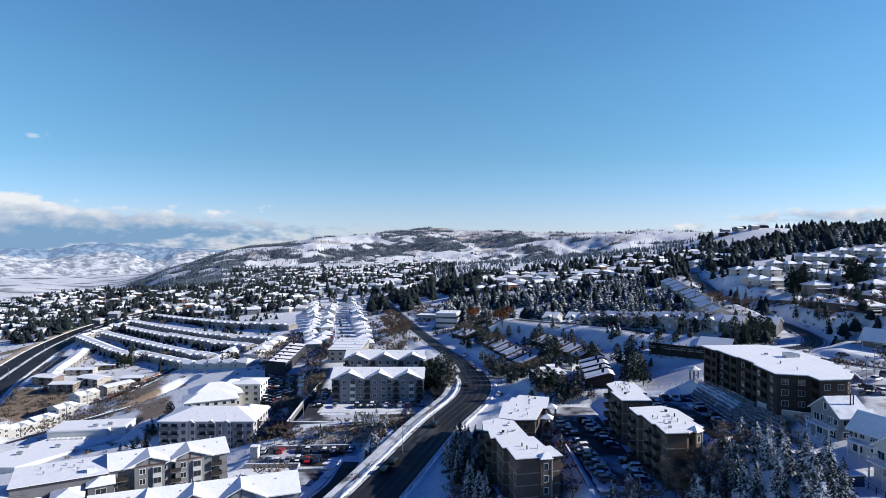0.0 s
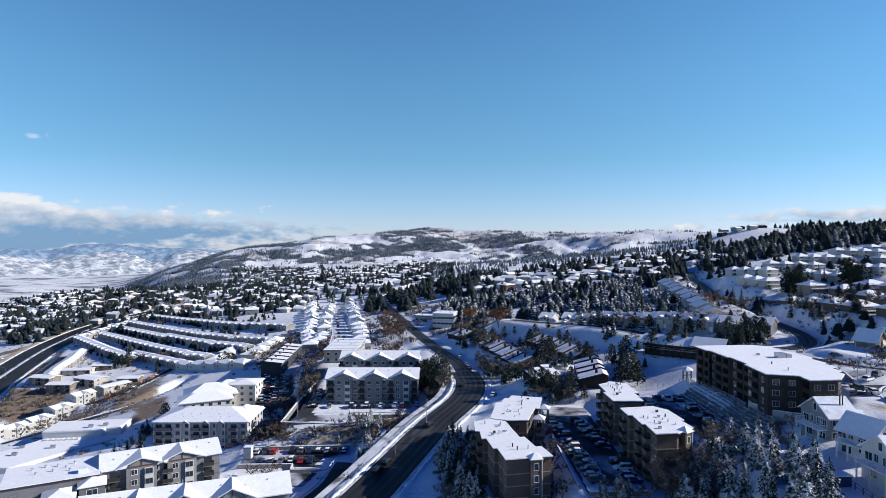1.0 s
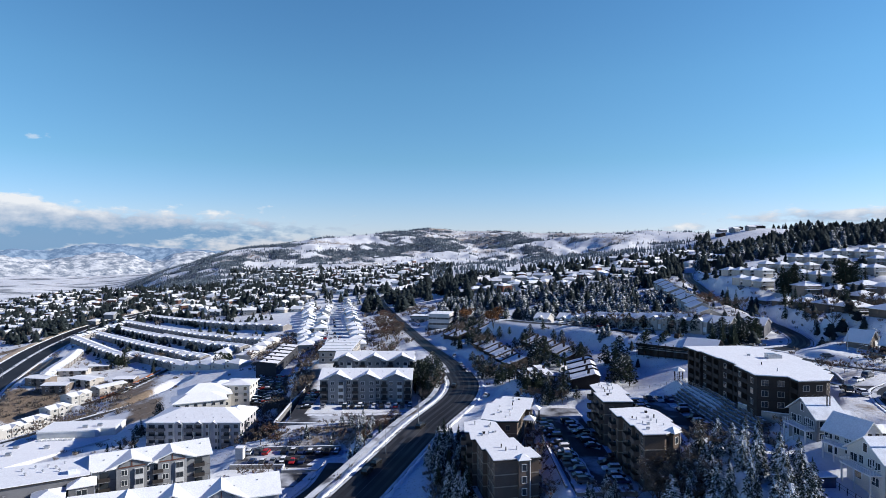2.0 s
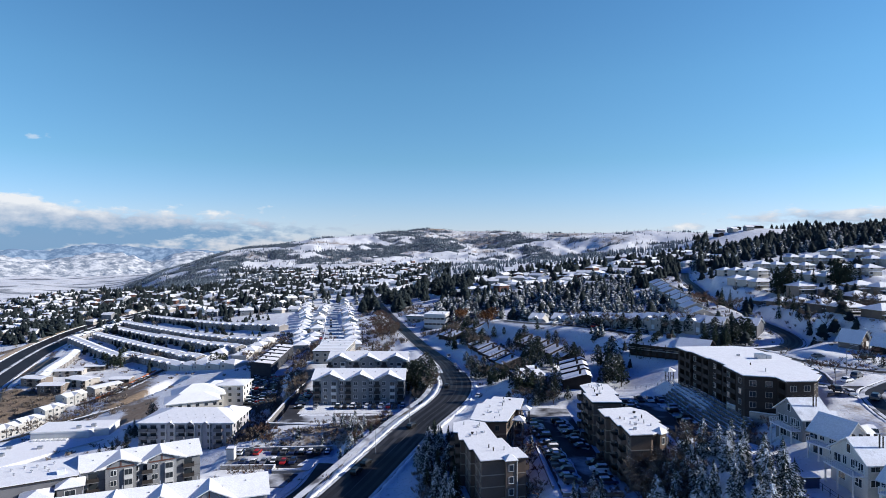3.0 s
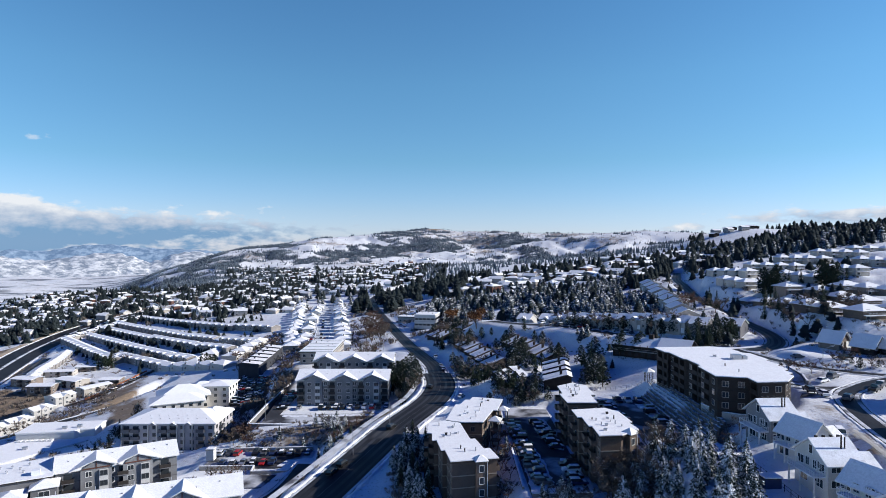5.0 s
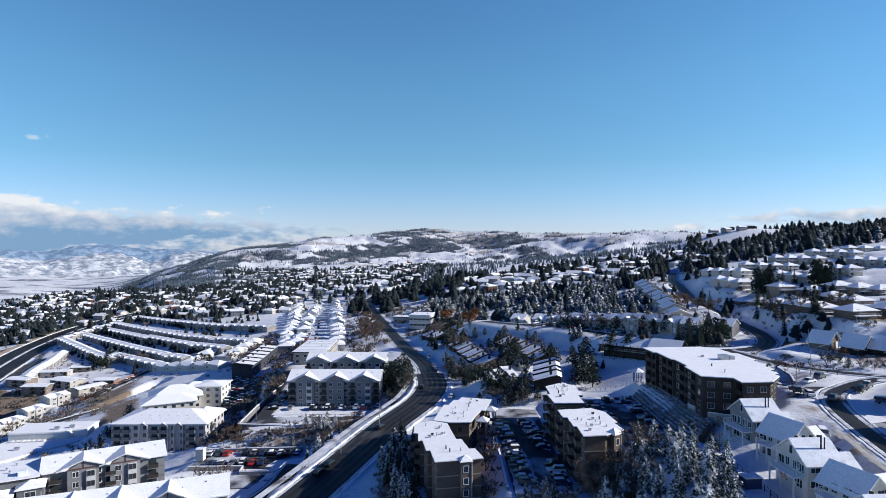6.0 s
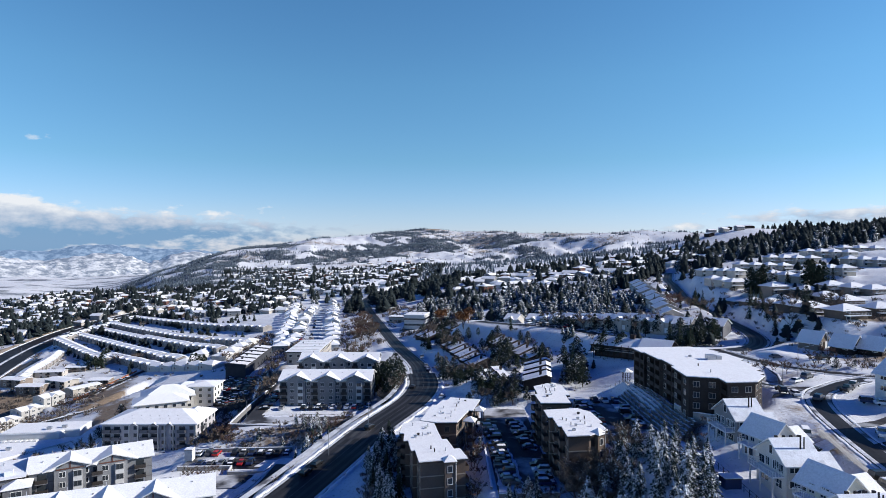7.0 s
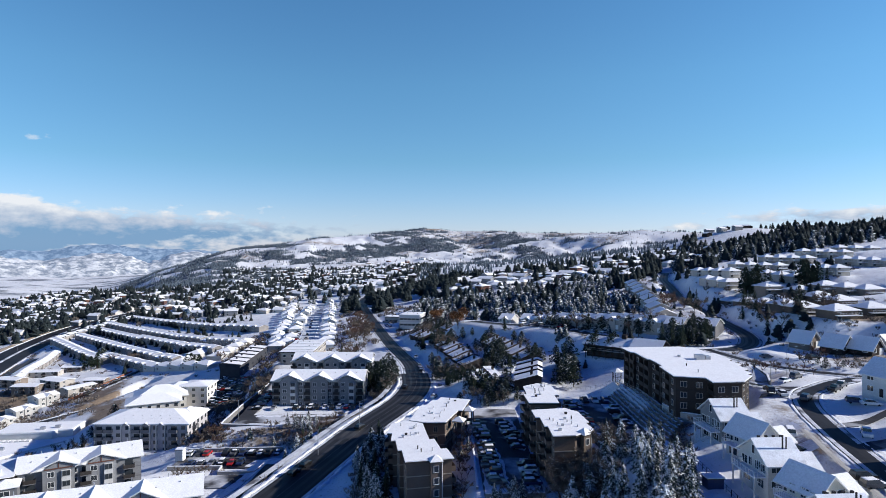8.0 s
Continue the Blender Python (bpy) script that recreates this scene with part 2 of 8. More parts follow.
# ---- the lie of the land ----
# begin land
SLOPE = (17.68, 7.61, -0.94, 1.67, 62.26, 44.52, 7.47, 1.35, 2.12, -6.94)   # broad tilt of the town's hillside
KNOLLS = ((-23, 174, 28, 4.5), (90, 140, 17, 4.9), (45, 165, 27, -4.6), (510, 1021, 100, 22.0), (80, 117, 14, 3.9), (-447, 841, 238, 8.1),
          (156, 257, 30, -5.0), (-245, 410, 119, -5.6), (-95, 710, 72, -7.4), (300, 1500, 382, -12.2),
          (0, 100, 25, -2.8), (-59, 325, 33, 4.0), (289, 447, 85, 5.1), (300, 250, 98, -4.3), (-295, 439, 53, 6.0), (-60, 239, 25, 4.0),
          (-160, 290, 53, -3.2), (58, 290, 40, -4.4), (-244, 356, 40, -11), (-680, 1150, 210, 10.0), (-900, 1400, 166, -10.2), (-744, 1191, 140, 9.0), (60, 671, 67, 6.6), (303, 398, 28, -6.5), (76, 229, 15, -3.5), (242, 318, 22, -4.0), (207, 270, 22, -2.5))
CREST_AT = (-40, -31, -27, -24.5, -22, -19.6, -17.2, -14.7, -11.7, -8.6, -5.5, -1.3, 2, 6, 9.3, 15.9, 18.7, 24, 45)   # azimuth of the far crest
CREST_UP = (-112, -108, -62, -22, 8, 42, 60, 70, 98, 110, 127, 158, 139, 136, 122, 119, 128, 110, 120)
CREST_OUT = (2600, 2400, 2300, 2350, 2400, 2500, 2600, 2700, 2800, 3000, 3200, 3500, 3400, 3200, 3000, 2600, 2600, 2400, 2400)


def smooth(a):
    a = np.clip(a, 0, 1)
    return a * a * (3 - 2 * a)


def waves(x, y, s, seed):
    """Smooth hills and hollows about s metres wide, between -1 and 1."""
    rng = np.random.RandomState(seed)
    total = 0
    for k in range(9):
        a, p, f = rng.uniform(0, 6.283), rng.uniform(0, 6.283), rng.uniform(0.6, 1.6) * 6.283 / s
        total = total + np.sin((x * np.cos(a) + y * np.sin(a)) * f + p + 1.3 * np.sin((y * np.cos(a) - x * np.sin(a)) * f * 0.6 + p))
    return total / 4.5


def land(x, y):
    x, y = np.asarray(x, float), np.asarray(y, float)
    r = np.hypot(x, y)
    v = np.log((np.clip(r, 95, 2200) + 60) / 400)
    u = np.clip(np.arctan2(x, np.maximum(y, -30) + 40), -0.72, 0.72)
    z, k = 0, 0
    for i in range(4):
        for j in range(4 - i):
            z = z + SLOPE[k] * u ** i * v ** j
            k += 1
    for kx, ky, kr, kh in KNOLLS:
        z = z + kh * np.exp(-((x - kx) ** 2 + (y - ky) ** 2) / kr ** 2)
    # the far hill, the valley beside it and the mountains beyond
    az = np.degrees(np.arctan2(x, np.maximum(y, 1)))
    up, out = np.interp(az, CREST_AT, CREST_UP), np.interp(az, CREST_AT, CREST_OUT)
    foot = np.where(az < -20, np.interp(az, (-40, -27, -20), (-95, -70, 0)), 3)
    ramp = smooth((r - 1700) / (out - 1700))
    rough = 12 * waves(x, y, 420, 3) + 7 * waves(x, y, 170, 5) + 3.5 * waves(x, y, 70, 6)
    hill = foot + (up - foot) * ramp + rough * np.clip((r - 1500) / 700, 0, 1) * np.clip((out - r) / 500, 0, 1) * np.clip((az + 31) / 5, 0, 1)
    hill = np.where(r > out, up - (r - out) * 0.06 * np.clip((az + 31) / 8, 0, 1), hill)
    left = smooth((-24.5 - az) / 6.5)
    plain = -114 + 4 * waves(x, y, 700, 8) + 3.5 * waves(x * 0.5, y, 240, 9) + 1.5 * waves(x * 0.4, y, 90, 10)
    mount = plain
    valley = hill * (1 - left * smooth((r - 1900) / 900)) + mount * left * smooth((r - 1900) / 900)
    t = smooth((r - 1400) / 500)
    return z * (1 - t) + valley * t


ROADS = {  # name: half width, shoulder, points (x, y, z)
    "main_road": (7.6, 9, ((-28, 128, 12.0), (-16.8, 162, 13.5), (-9.6, 185, 14.5), (-0.2, 214, 16.0), (11.0, 243, 17.3), (14.5, 267, 17.8), (12.6, 292, 17.55))),
    "upper_road": (5.3, 9, ((12.6, 292, 17.53), (9, 318, 17.3), (-7, 384, 16.6), (-32, 504, 15.6), (-57, 636, 14.0), (-68, 723, 13.0), (-59, 803, 13.5), (-30, 880, 15))),
    "highway": (16.0, 14, ((-316, 396, -36), (-342, 455, -31), (-368, 527, -28.5), (-394, 604, -27), (-407, 664, -25), (-409, 703, -22), (-402, 748, -18), (-378, 790, -12), (-340, 850, -8))),
    "column_street": (5.0, 6, ((-68, 405, 12), (-77, 466, 9.5), (-101, 605, 5.5), (-128, 776, 3))),
    "bank_street": (4.6, 16, ((44, 372, 32.4), (58, 352, 33.4), (84, 330, 34.4), (103, 296, 35), (112, 278, 36))),
    "hill_road": (4.6, 5, ((125, 238, 37.6), (144, 242.7, 37.8), (156, 256, 38.1), (165, 280, 38.4), (170.5, 311.6, 39), (174.8, 342.5, 40), (178.7, 373, 41.6), (180.5, 394, 43.2), (192.8, 441, 46), (200, 471, 48), (209, 504, 49.5), (236, 574, 51))),
    "house_street": (3.1, 10, ((104.5, 84, 36.4), (107, 100, 36.8), (109.8, 116.5, 37.4), (113.4, 134.5, 38.3), (118.3, 152, 39), (125, 164.5, 39.2), (131, 169.5, 39.4), (138, 174.5, 39.6), (146, 178.5, 39.8), (153.5, 180.5, 40.1))),
    "link_street": (3.0, 6, ((131.5, 241, 37.8), (133, 224, 38.2), (135.5, 209.5, 38.6), (139.5, 197.5, 39.2), (145, 189.5, 39.6), (152, 182, 40.1), (160, 174, 40.5), (178, 160, 41.5))),
    "hall_drive": (2.3, 4, ((124.5, 165.5, 39.2), (121, 174, 38.7), (117.5, 186, 37.8), (116, 200, 37.3))),
    "field_lane": (3.0, 5, ((-223, 383, -22.5), (-213, 394, -20.5), (-203.5, 413, -16.8), (-199, 437, -14.6), (-196, 464, -12.8), (-186, 500, -9), (-170, 530, -6))),
    "court_lane": (3.0, 4, ((27, 230, 18.5), (38, 229, 19.8), (47.5, 236, 21.5), (52, 262, 23), (58, 288, 25))),
    "lower_lane": (4.0, 5, ((-40, 168, 4.5), (-33, 186, 5.0), (-31, 205, 5.5))),
    "field_street": (3.6, 5, ((-215, 300, -20), (-200, 330, -19), (-176, 372, -17.5), (-168, 398, -16))),
}
PADS = (  # level ground: x, y, half length, half width, turn, height
    (-28, 262, 27, 20, 0, 9.4), (-30, 305, 26, 14, 0, 12), (-49, 347, 14, 24, 0, 14.5), (-90, 251, 25, 17, 0, -1.6), (-87, 322, 33, 7, 104, 2.0), (-106, 300, 20, 16, 0, -0.8),
    (-48, 211, 17, 9, 0, 4.6), (-78, 178, 26, 14, 28, 4.4), (-60, 160, 26, 12, 24, 4.2),
    (15, 166, 6, 26, 0, 15.6), (43, 176, 8, 38, 0, 21.8), (75, 176, 8, 28, 0, 27.7), (99, 194, 11, 15, 0, 33.2), (104.5, 166, 7, 8, 0, 35.2),
    (73, 117, 6, 28, 0, 33.4), (-190, 295, 30, 13, 8, -17), (-5, 446, 14, 12, 0, 16.8), (100, 250, 17, 5, -38, 33.4), (-39, 187, 9, 15, 10, 4.6),
    (172, 219, 18, 9, -14, 41.8), (157, 204, 17, 9, -48, 40.7), (178, 190, 13, 13, 0, 41.6), (60.5, 241.5, 18, 5, 81, 26.4), (43, 249, 6, 5, 20, 23.4), (59, 304, 16, 4, 113, 26.0), (34, 312, 25, 4, 103, 21.8), (117.5, 159, 5, 8, -28, 38.5), (106, 150, 5, 2, 0, 38.0),
)


def along(points, step=3.0):
    """Points every step metres along a smooth curve through the given ones."""
    p = np.array(points, float)
    q = np.vstack((2 * p[0] - p[1], p, 2 * p[-1] - p[-2]))
    rows = []
    for i in range(1, len(q) - 2):
        n = max(2, int(np.linalg.norm(q[i + 1, :2] - q[i, :2]) / step))
        for t in np.arange(n) / n:
            rows.append(0.5 * (2 * q[i] + (q[i + 1] - q[i - 1]) * t + (2 * q[i - 1] - 5 * q[i] + 4 * q[i + 1] - q[i + 2]) * t * t
                               + (3 * q[i] - q[i - 1] - 3 * q[i + 1] + q[i + 2]) * t ** 3))
    rows.append(p[-1])
    return np.array(rows)


VILLA_ROWS = (  # first and last apex (x, y, z), how many, kind, turn
    ((206.5, 427, 63.0), (216.2, 401, 63.9), 4, "villa", 10), ((197.6, 392, 59.5), (200, 370, 58.7), 3, "villa", 8), ((233, 428, 67.2), (257, 418, 66.7), 4, "villa", 10),
    ((259, 437, 71.8), (280.5, 425, 71.5), 4, "villa_beige", 8), ((289, 443, 76.1), (309, 429, 75.4), 4, "villa", 6), ((327.6, 462, 78.4), (345, 453, 78.0), 3, "villa_beige", 10),
    ((226.6, 375, 63.7), (230.6, 352, 62.9), 3, "villa_beige", 6), ((247.4, 363, 67.5), (256, 353, 67.8), 3, "villa", 4), ((294, 405, 71.6), (312, 390, 70.7), 4, "villa_beige", 4),
    ((208.5, 340, 58.6), (208.5, 340, 58.6), 1, "villa_brown", 12), ((220.6, 331, 57.2), (220.6, 331, 57.2), 1, "villa_brown", 14), ((192.5, 349.5, 49.5), (189.5, 290, 53.7), 4, "villa_dark", 10),
    ((180.6, 260, 55.5), (184, 243, 56.1), 2, "villa_dark", 8), ((232.2, 327, 60.0), (246, 314, 58.9), 3, "villa_brown", 8), ((206, 291, 57.3), (208.4, 279, 56.6), 2, "villa_dark", 8), ((206.3, 255, 55.7), (214, 240, 55.7), 2, "villa_dark", 6))
for (x0, y0, z0), (x1, y1, z1), count, kind, turn in VILLA_ROWS:
    steps = max(1, count // 2)
    for i in range(steps):
        t0, t1 = i / steps, (i + 1) / steps
        PADS += (((x0 + (x1 - x0) * (t0 + t1) / 2), (y0 + (y1 - y0) * (t0 + t1) / 2), math.dist((x0, y0), (x1, y1)) / steps / 2 + 4, 6, math.degrees(math.atan2(y1 - y0, x1 - x0)), z0 + (z1 - z0) * (t0 + t1) / 2 - (6.7 if "dark" not in kind else 5.7)),)


LINES = {name: along(pts, 4.0) for name, (_, _, pts) in ROADS.items()}


def ground(x, y):
    """Height of the finished ground: the land, levelled under pads and along roads."""
    x, y = np.atleast_1d(np.asarray(x, float)), np.atleast_1d(np.asarray(y, float))
    z = land(x, y)
    near = np.hypot(x, y) < 1000
    xn, yn, zn = x[near], y[near], z[near]
    for px, py, a, b, turn, h in PADS:
        c, s = np.cos(np.radians(turn)), np.sin(np.radians(turn))
        dx, dy = (xn - px) * c + (yn - py) * s, (yn - py) * c - (xn - px) * s
        d = np.hypot(np.maximum(abs(dx) - a, 0), np.maximum(abs(dy) - b, 0))
        w = smooth(1 - d / 8.0)
        zn = zn + (h - zn) * w
    for name, (half, shoulder, _) in ROADS.items():
        line = LINES[name]
        lo, hi = line[:, :2].min(0) - half - shoulder, line[:, :2].max(0) + half + shoulder
        box = (xn > lo[0]) & (xn < hi[0]) & (yn > lo[1]) & (yn < hi[1])
        if not box.any():
            continue
        bx, by = xn[box], yn[box]
        best, height = np.full(bx.shape, 1e9), np.zeros(bx.shape)
        for p, q in zip(line[:-1], line[1:]):
            d = q[:2] - p[:2]
            t = np.clip(((bx - p[0]) * d[0] + (by - p[1]) * d[1]) / (d @ d), 0, 1)
            e = np.hypot(bx - p[0] - t * d[0], by - p[1] - t * d[1])
            closer = e < best
            best, height = np.where(closer, e, best), np.where(closer, p[2] + t * (q[2] - p[2]), height)
        w = smooth(1 - (best - half - 0.8) / shoulder)
        zn[box] = zn[box] + (height - zn[box]) * w
    z[near] = zn
    return z


def level(x, y):
    return float(ground(x, y)[0])
# end land


# ---- building kit ----
class Shape:
    """Collects corners and faces of one mesh, each face with the number of its material."""

    def __init__(self):
        self.v, self.f, self.m = [], [], []

    def face(self, pts, m=0):
        n = len(self.v)
        self.v.extend(tuple(map(float, p)) for p in pts)
        self.f.append(tuple(range(n, n + len(pts))))
        self.m.append(m)
        return self

    def solid(self, v, f, m=0):
        n = len(self.v)
        self.v.extend(tuple(map(float, p)) for p in v)
        for k in f:
            self.f.append(tuple(n + i for i in k))
            self.m.append(m)
        return self

    def box(self, x0, y0, z0, x1, y1, z1, m=0, top=None):
        self.solid([(x0, y0, z0), (x1, y0, z0), (x1, y1, z0), (x0, y1, z0), (x0, y0, z1), (x1, y0, z1), (x1, y1, z1), (x0, y1, z1)],
                   [(0, 3, 2, 1), (0, 1, 5, 4), (1, 2, 6, 5), (2, 3, 7, 6), (3, 0, 4, 7)], m)
        n = len(self.v)
        self.f.append((n - 4, n - 3, n - 2, n - 1))
        self.m.append(m if top is None else top)
        return self

    def prism(self, poly, z0, z1, m=0, top=None):
        n = len(poly)
        self.solid([(x, y, z0) for x, y in poly] + [(x, y, z1) for x, y in poly],
                   [tuple(range(n - 1, -1, -1))] + [(i, (i + 1) % n, n + (i + 1) % n, n + i) for i in range(n)], m)
        k = len(self.v)
        self.f.append(tuple(range(k - n, k)))
        self.m.append(m if top is None else top)
        return self

    def tube(self, p, q, r0, r1, n=5, m=0, cap=False):
        p, q = Vector(p), Vector(q)
        d = (q - p).normalized()
        a = d.orthogonal().normalized()
        b = d.cross(a)
        ring = [a * math.cos(6.2832 * i / n) + b * math.sin(6.2832 * i / n) for i in range(n)]
        self.solid([p + w * r0 for w in ring] + [q + w * r1 for w in ring],
                   [(i, (i + 1) % n, n + (i + 1) % n, n + i) for i in range(n)] + ([tuple(range(n, 2 * n))] if cap else []), m)
        return self

    def mesh(self, name, mats):
        me = bpy.data.meshes.new(name)
        me.from_pydata(self.v, [], self.f)
        for m in (mats if isinstance(mats, (list, tuple)) else [mats]):
            me.materials.append(m)
        me.polygons.foreach_set("material_index", self.m)
        me.update()
        return me


def part(name, shape, mats, parent=None, label="", at=None):
    me = shape.mesh(name, mats) if isinstance(shape, Shape) else shape
    ob = new(name, me)
    if parent:
        ob.parent = parent
    if at is not None:
        ob.matrix_basis = at
    if label:
        ob["label"] = label
    return ob


def thing(name, m, label, category, group="", kind=""):
    ob = new(name)
    ob.matrix_basis = m
    ob.empty_display_size = 0.5
    return tagged(ob, label, category, group, kind)


WINDOWS = {}


FAR = False      # while far houses are built, their windows are one mesh each


def window(parent, x, y, z, turn, w=1.5, h=1.3, frame=None, mullion=True):
    """A window on a wall: its sill's middle at (x, y, z), looking out along -y turned by turn."""
    frame = frame or TRIM
    key = (w, h, frame.name, mullion)
    if key not in WINDOWS:
        s, b, o = Shape(), 0.11, 0.07
        s.box(-w / 2 - b, -o, -b, w / 2 + b, 0.02, 0).box(-w / 2 - b, -o, h, w / 2 + b, 0.02, h + b)
        s.box(-w / 2 - b, -o, 0, -w / 2, 0.02, h).box(w / 2, -o, 0, w / 2 + b, 0.02, h)
        if mullion:
            s.box(-0.04, -o * 0.8, 0, 0.04, 0.02, h)
        g = Shape().box(-w / 2, -0.03, 0, w / 2, 0.01, h)
        WINDOWS[key] = s.mesh("window", frame), g.mesh("pane", GLASS)
    f, g = WINDOWS[key]
    if FAR:
        if (key, 1) not in WINDOWS:
            s = Shape().box(-w / 2 - 0.1, -0.05, -0.1, w / 2 + 0.1, 0.02, h + 0.1).box(-w / 2, -0.07, 0, w / 2, -0.04, h, 1)
            WINDOWS[key, 1] = s.mesh("window", [frame, GLASS])
        return part("window", WINDOWS[key, 1], None, parent, at=pose(x, y, z, 0, 0, turn))
    ob = part("window", f, None, parent, at=pose(x, y, z, 0, 0, turn))
    part("pane", g, None, ob)
    return ob


BALCONIES = {}


def balcony(parent, x, y, z, turn, w=3.2, depth=1.5, rail=None, slab=None):
    rail, slab = rail or DARKTRIM, slab or TAUPE_PALE
    key = (w, depth, rail.name, slab.name)
    if key not in BALCONIES:
        s = Shape().box(-w / 2, -depth, -0.22, w / 2, 0, 0.0)
        o = w / 2
        r = Shape().prism([(-o, 0), (-o, -depth), (o, -depth), (o, 0), (o - 0.08, 0), (o - 0.08, -depth + 0.08), (-o + 0.08, -depth + 0.08), (-o + 0.08, 0)], 0.0, 1.05)
        d = Shape().box(-w * 0.36, -0.04, 0.05, w * 0.36, 0.02, 2.1)
        BALCONIES[key] = s.mesh("balcony", slab), r.mesh("railing", rail), d.mesh("sliding_door", GLASS)
    a, b, c = BALCONIES[key]
    ob = part("balcony", a, None, parent, at=pose(x, y, z, 0, 0, turn))
    part("railing", b, None, ob)
    part("sliding_door", c, None, ob)
    return ob


def hip_roof(s, L, W, z, rise, over=0.6, thick=0.25, m=0, side=1, x0=0, y0=0, lift=0.0):
    """A hipped roof over an L by W box whose eaves are at z; m: its slopes, side: its fascia."""
    a, b = L / 2 + over, W / 2 + over
    run = min(a, b)
    ra, rb = max(a - run, 0.02), max(b - run, 0.02)
    z0, z1, z2 = z + lift, z + thick + lift, z + thick + rise + lift
    v = [(x0 + sx * a, y0 + sy * b, zz) for zz in (z0, z1) for sx, sy in ((-1, -1), (1, -1), (1, 1), (-1, 1))]
    if a >= b:
        v += [(x0 - ra, y0, z2), (x0 + ra, y0, z2)]
        slopes = [(4, 5, 9, 8), (5, 6, 9), (6, 7, 8, 9), (7, 4, 8)]
    else:
        v += [(x0, y0 - rb, z2), (x0, y0 + rb, z2)]
        slopes = [(4, 5, 8), (5, 6, 9, 8), (6, 7, 9), (7, 4, 8, 9)]
    n = len(s.v)
    s.solid(v, [(0, 3, 2, 1), (0, 1, 5, 4), (1, 2, 6, 5), (2, 3, 7, 6), (3, 0, 4, 7)], side)
    for k in slopes:
        s.f.append(tuple(n + i for i in k))
        s.m.append(m)
    return s


def gable_roof(s, L, W, z, rise, over=0.5, thick=0.22, m=0, side=1, x0=0, y0=0, along_x=True, gable=None):
    """A gable roof: two thick slopes that meet over the middle of an L by W box. gable: the wall's material number, for the triangles under it."""
    a, b = L / 2 + over, W / 2 + over
    drop = rise * over / (b - over)

    def at(u, v, zz):
        return (x0 + u, y0 + v, zz) if along_x else (x0 - v, y0 + u, zz)
    for e in (-1, 1):
        low = [at(-a, e * b, z - drop), at(a, e * b, z - drop), at(a, 0, z + rise), at(-a, 0, z + rise)]
        v = low + [(p[0], p[1], p[2] + thick) for p in low]
        n = len(s.v)
        s.solid(v, [(0, 3, 2, 1), (0, 1, 5, 4), (1, 2, 6, 5), (2, 3, 7, 6), (3, 0, 4, 7)], side)
        s.f.append((n + 4, n + 5, n + 6, n + 7))
        s.m.append(m)
    if gable is not None:
        for e in (-1, 1):
            s.face([at(e * (a - over), -(b - over), z), at(e * (a - over), b - over, z), at(e * (a - over), 0, z + rise)], gable)
    return s


def edges(poly):
    """Edges of a footprint that runs counter-clockwise: start, way, length, outward turn."""
    for i, p in enumerate(poly):
        q = poly[(i + 1) % len(poly)]
        d = Vector(q) - Vector(p)
        yield Vector(p), d.normalized(), d.length, math.degrees(math.atan2(d.y, d.x))


def grown(poly, by):
    """The footprint with every edge moved outward."""
    n, out = len(poly), []
    for i in range(n):
        a, b, c = (Vector(poly[(i + k) % n]) for k in (-1, 0, 1))
        u, w = (b - a).normalized(), (c - b).normalized()
        nu, nw = Vector((u.y, -u.x)), Vector((w.y, -w.x))
        k = 1 + nu.dot(nw)
        out.append(tuple(b + (nu + nw) * (by / max(k, 0.35))))
    return out


def front_windows(parent, poly, base, storeys, storey=2.9, pitch=3.6, skip=(), balconies=0.4, frame=None, rail=None, slab=None, seed=1, size=(1.5, 1.35)):
    """Rows of windows and balconies along the edges of a footprint, bay by bay, the same on every floor."""
    rng = random.Random(seed)
    turned = parent.matrix_basis if parent.parent is None else parent.parent.matrix_basis
    for k, (p, d, length, turn) in enumerate(edges(poly)):
        if k in skip or length < 2.4:
            continue
        if (turned.to_3x3() @ Vector((d.y, -d.x, 0))).y > 0.55:      # blank rear walls
            continue
        bays = max(1, int(length / pitch))
        for i in range(bays):
            q = p + d * (length * (i + 0.5) / bays)
            kind = rng.random() < balconies and length > 6
            for s in range(storeys):
                z = base + s * storey
                if kind:
                    balcony(parent, q.x, q.y, z + 0.1, turn, min(3.2, length / bays * 0.9), 1.4, rail, slab)
                else:
                    window(parent, q.x, q.y, z + 0.95, turn, *size, frame)


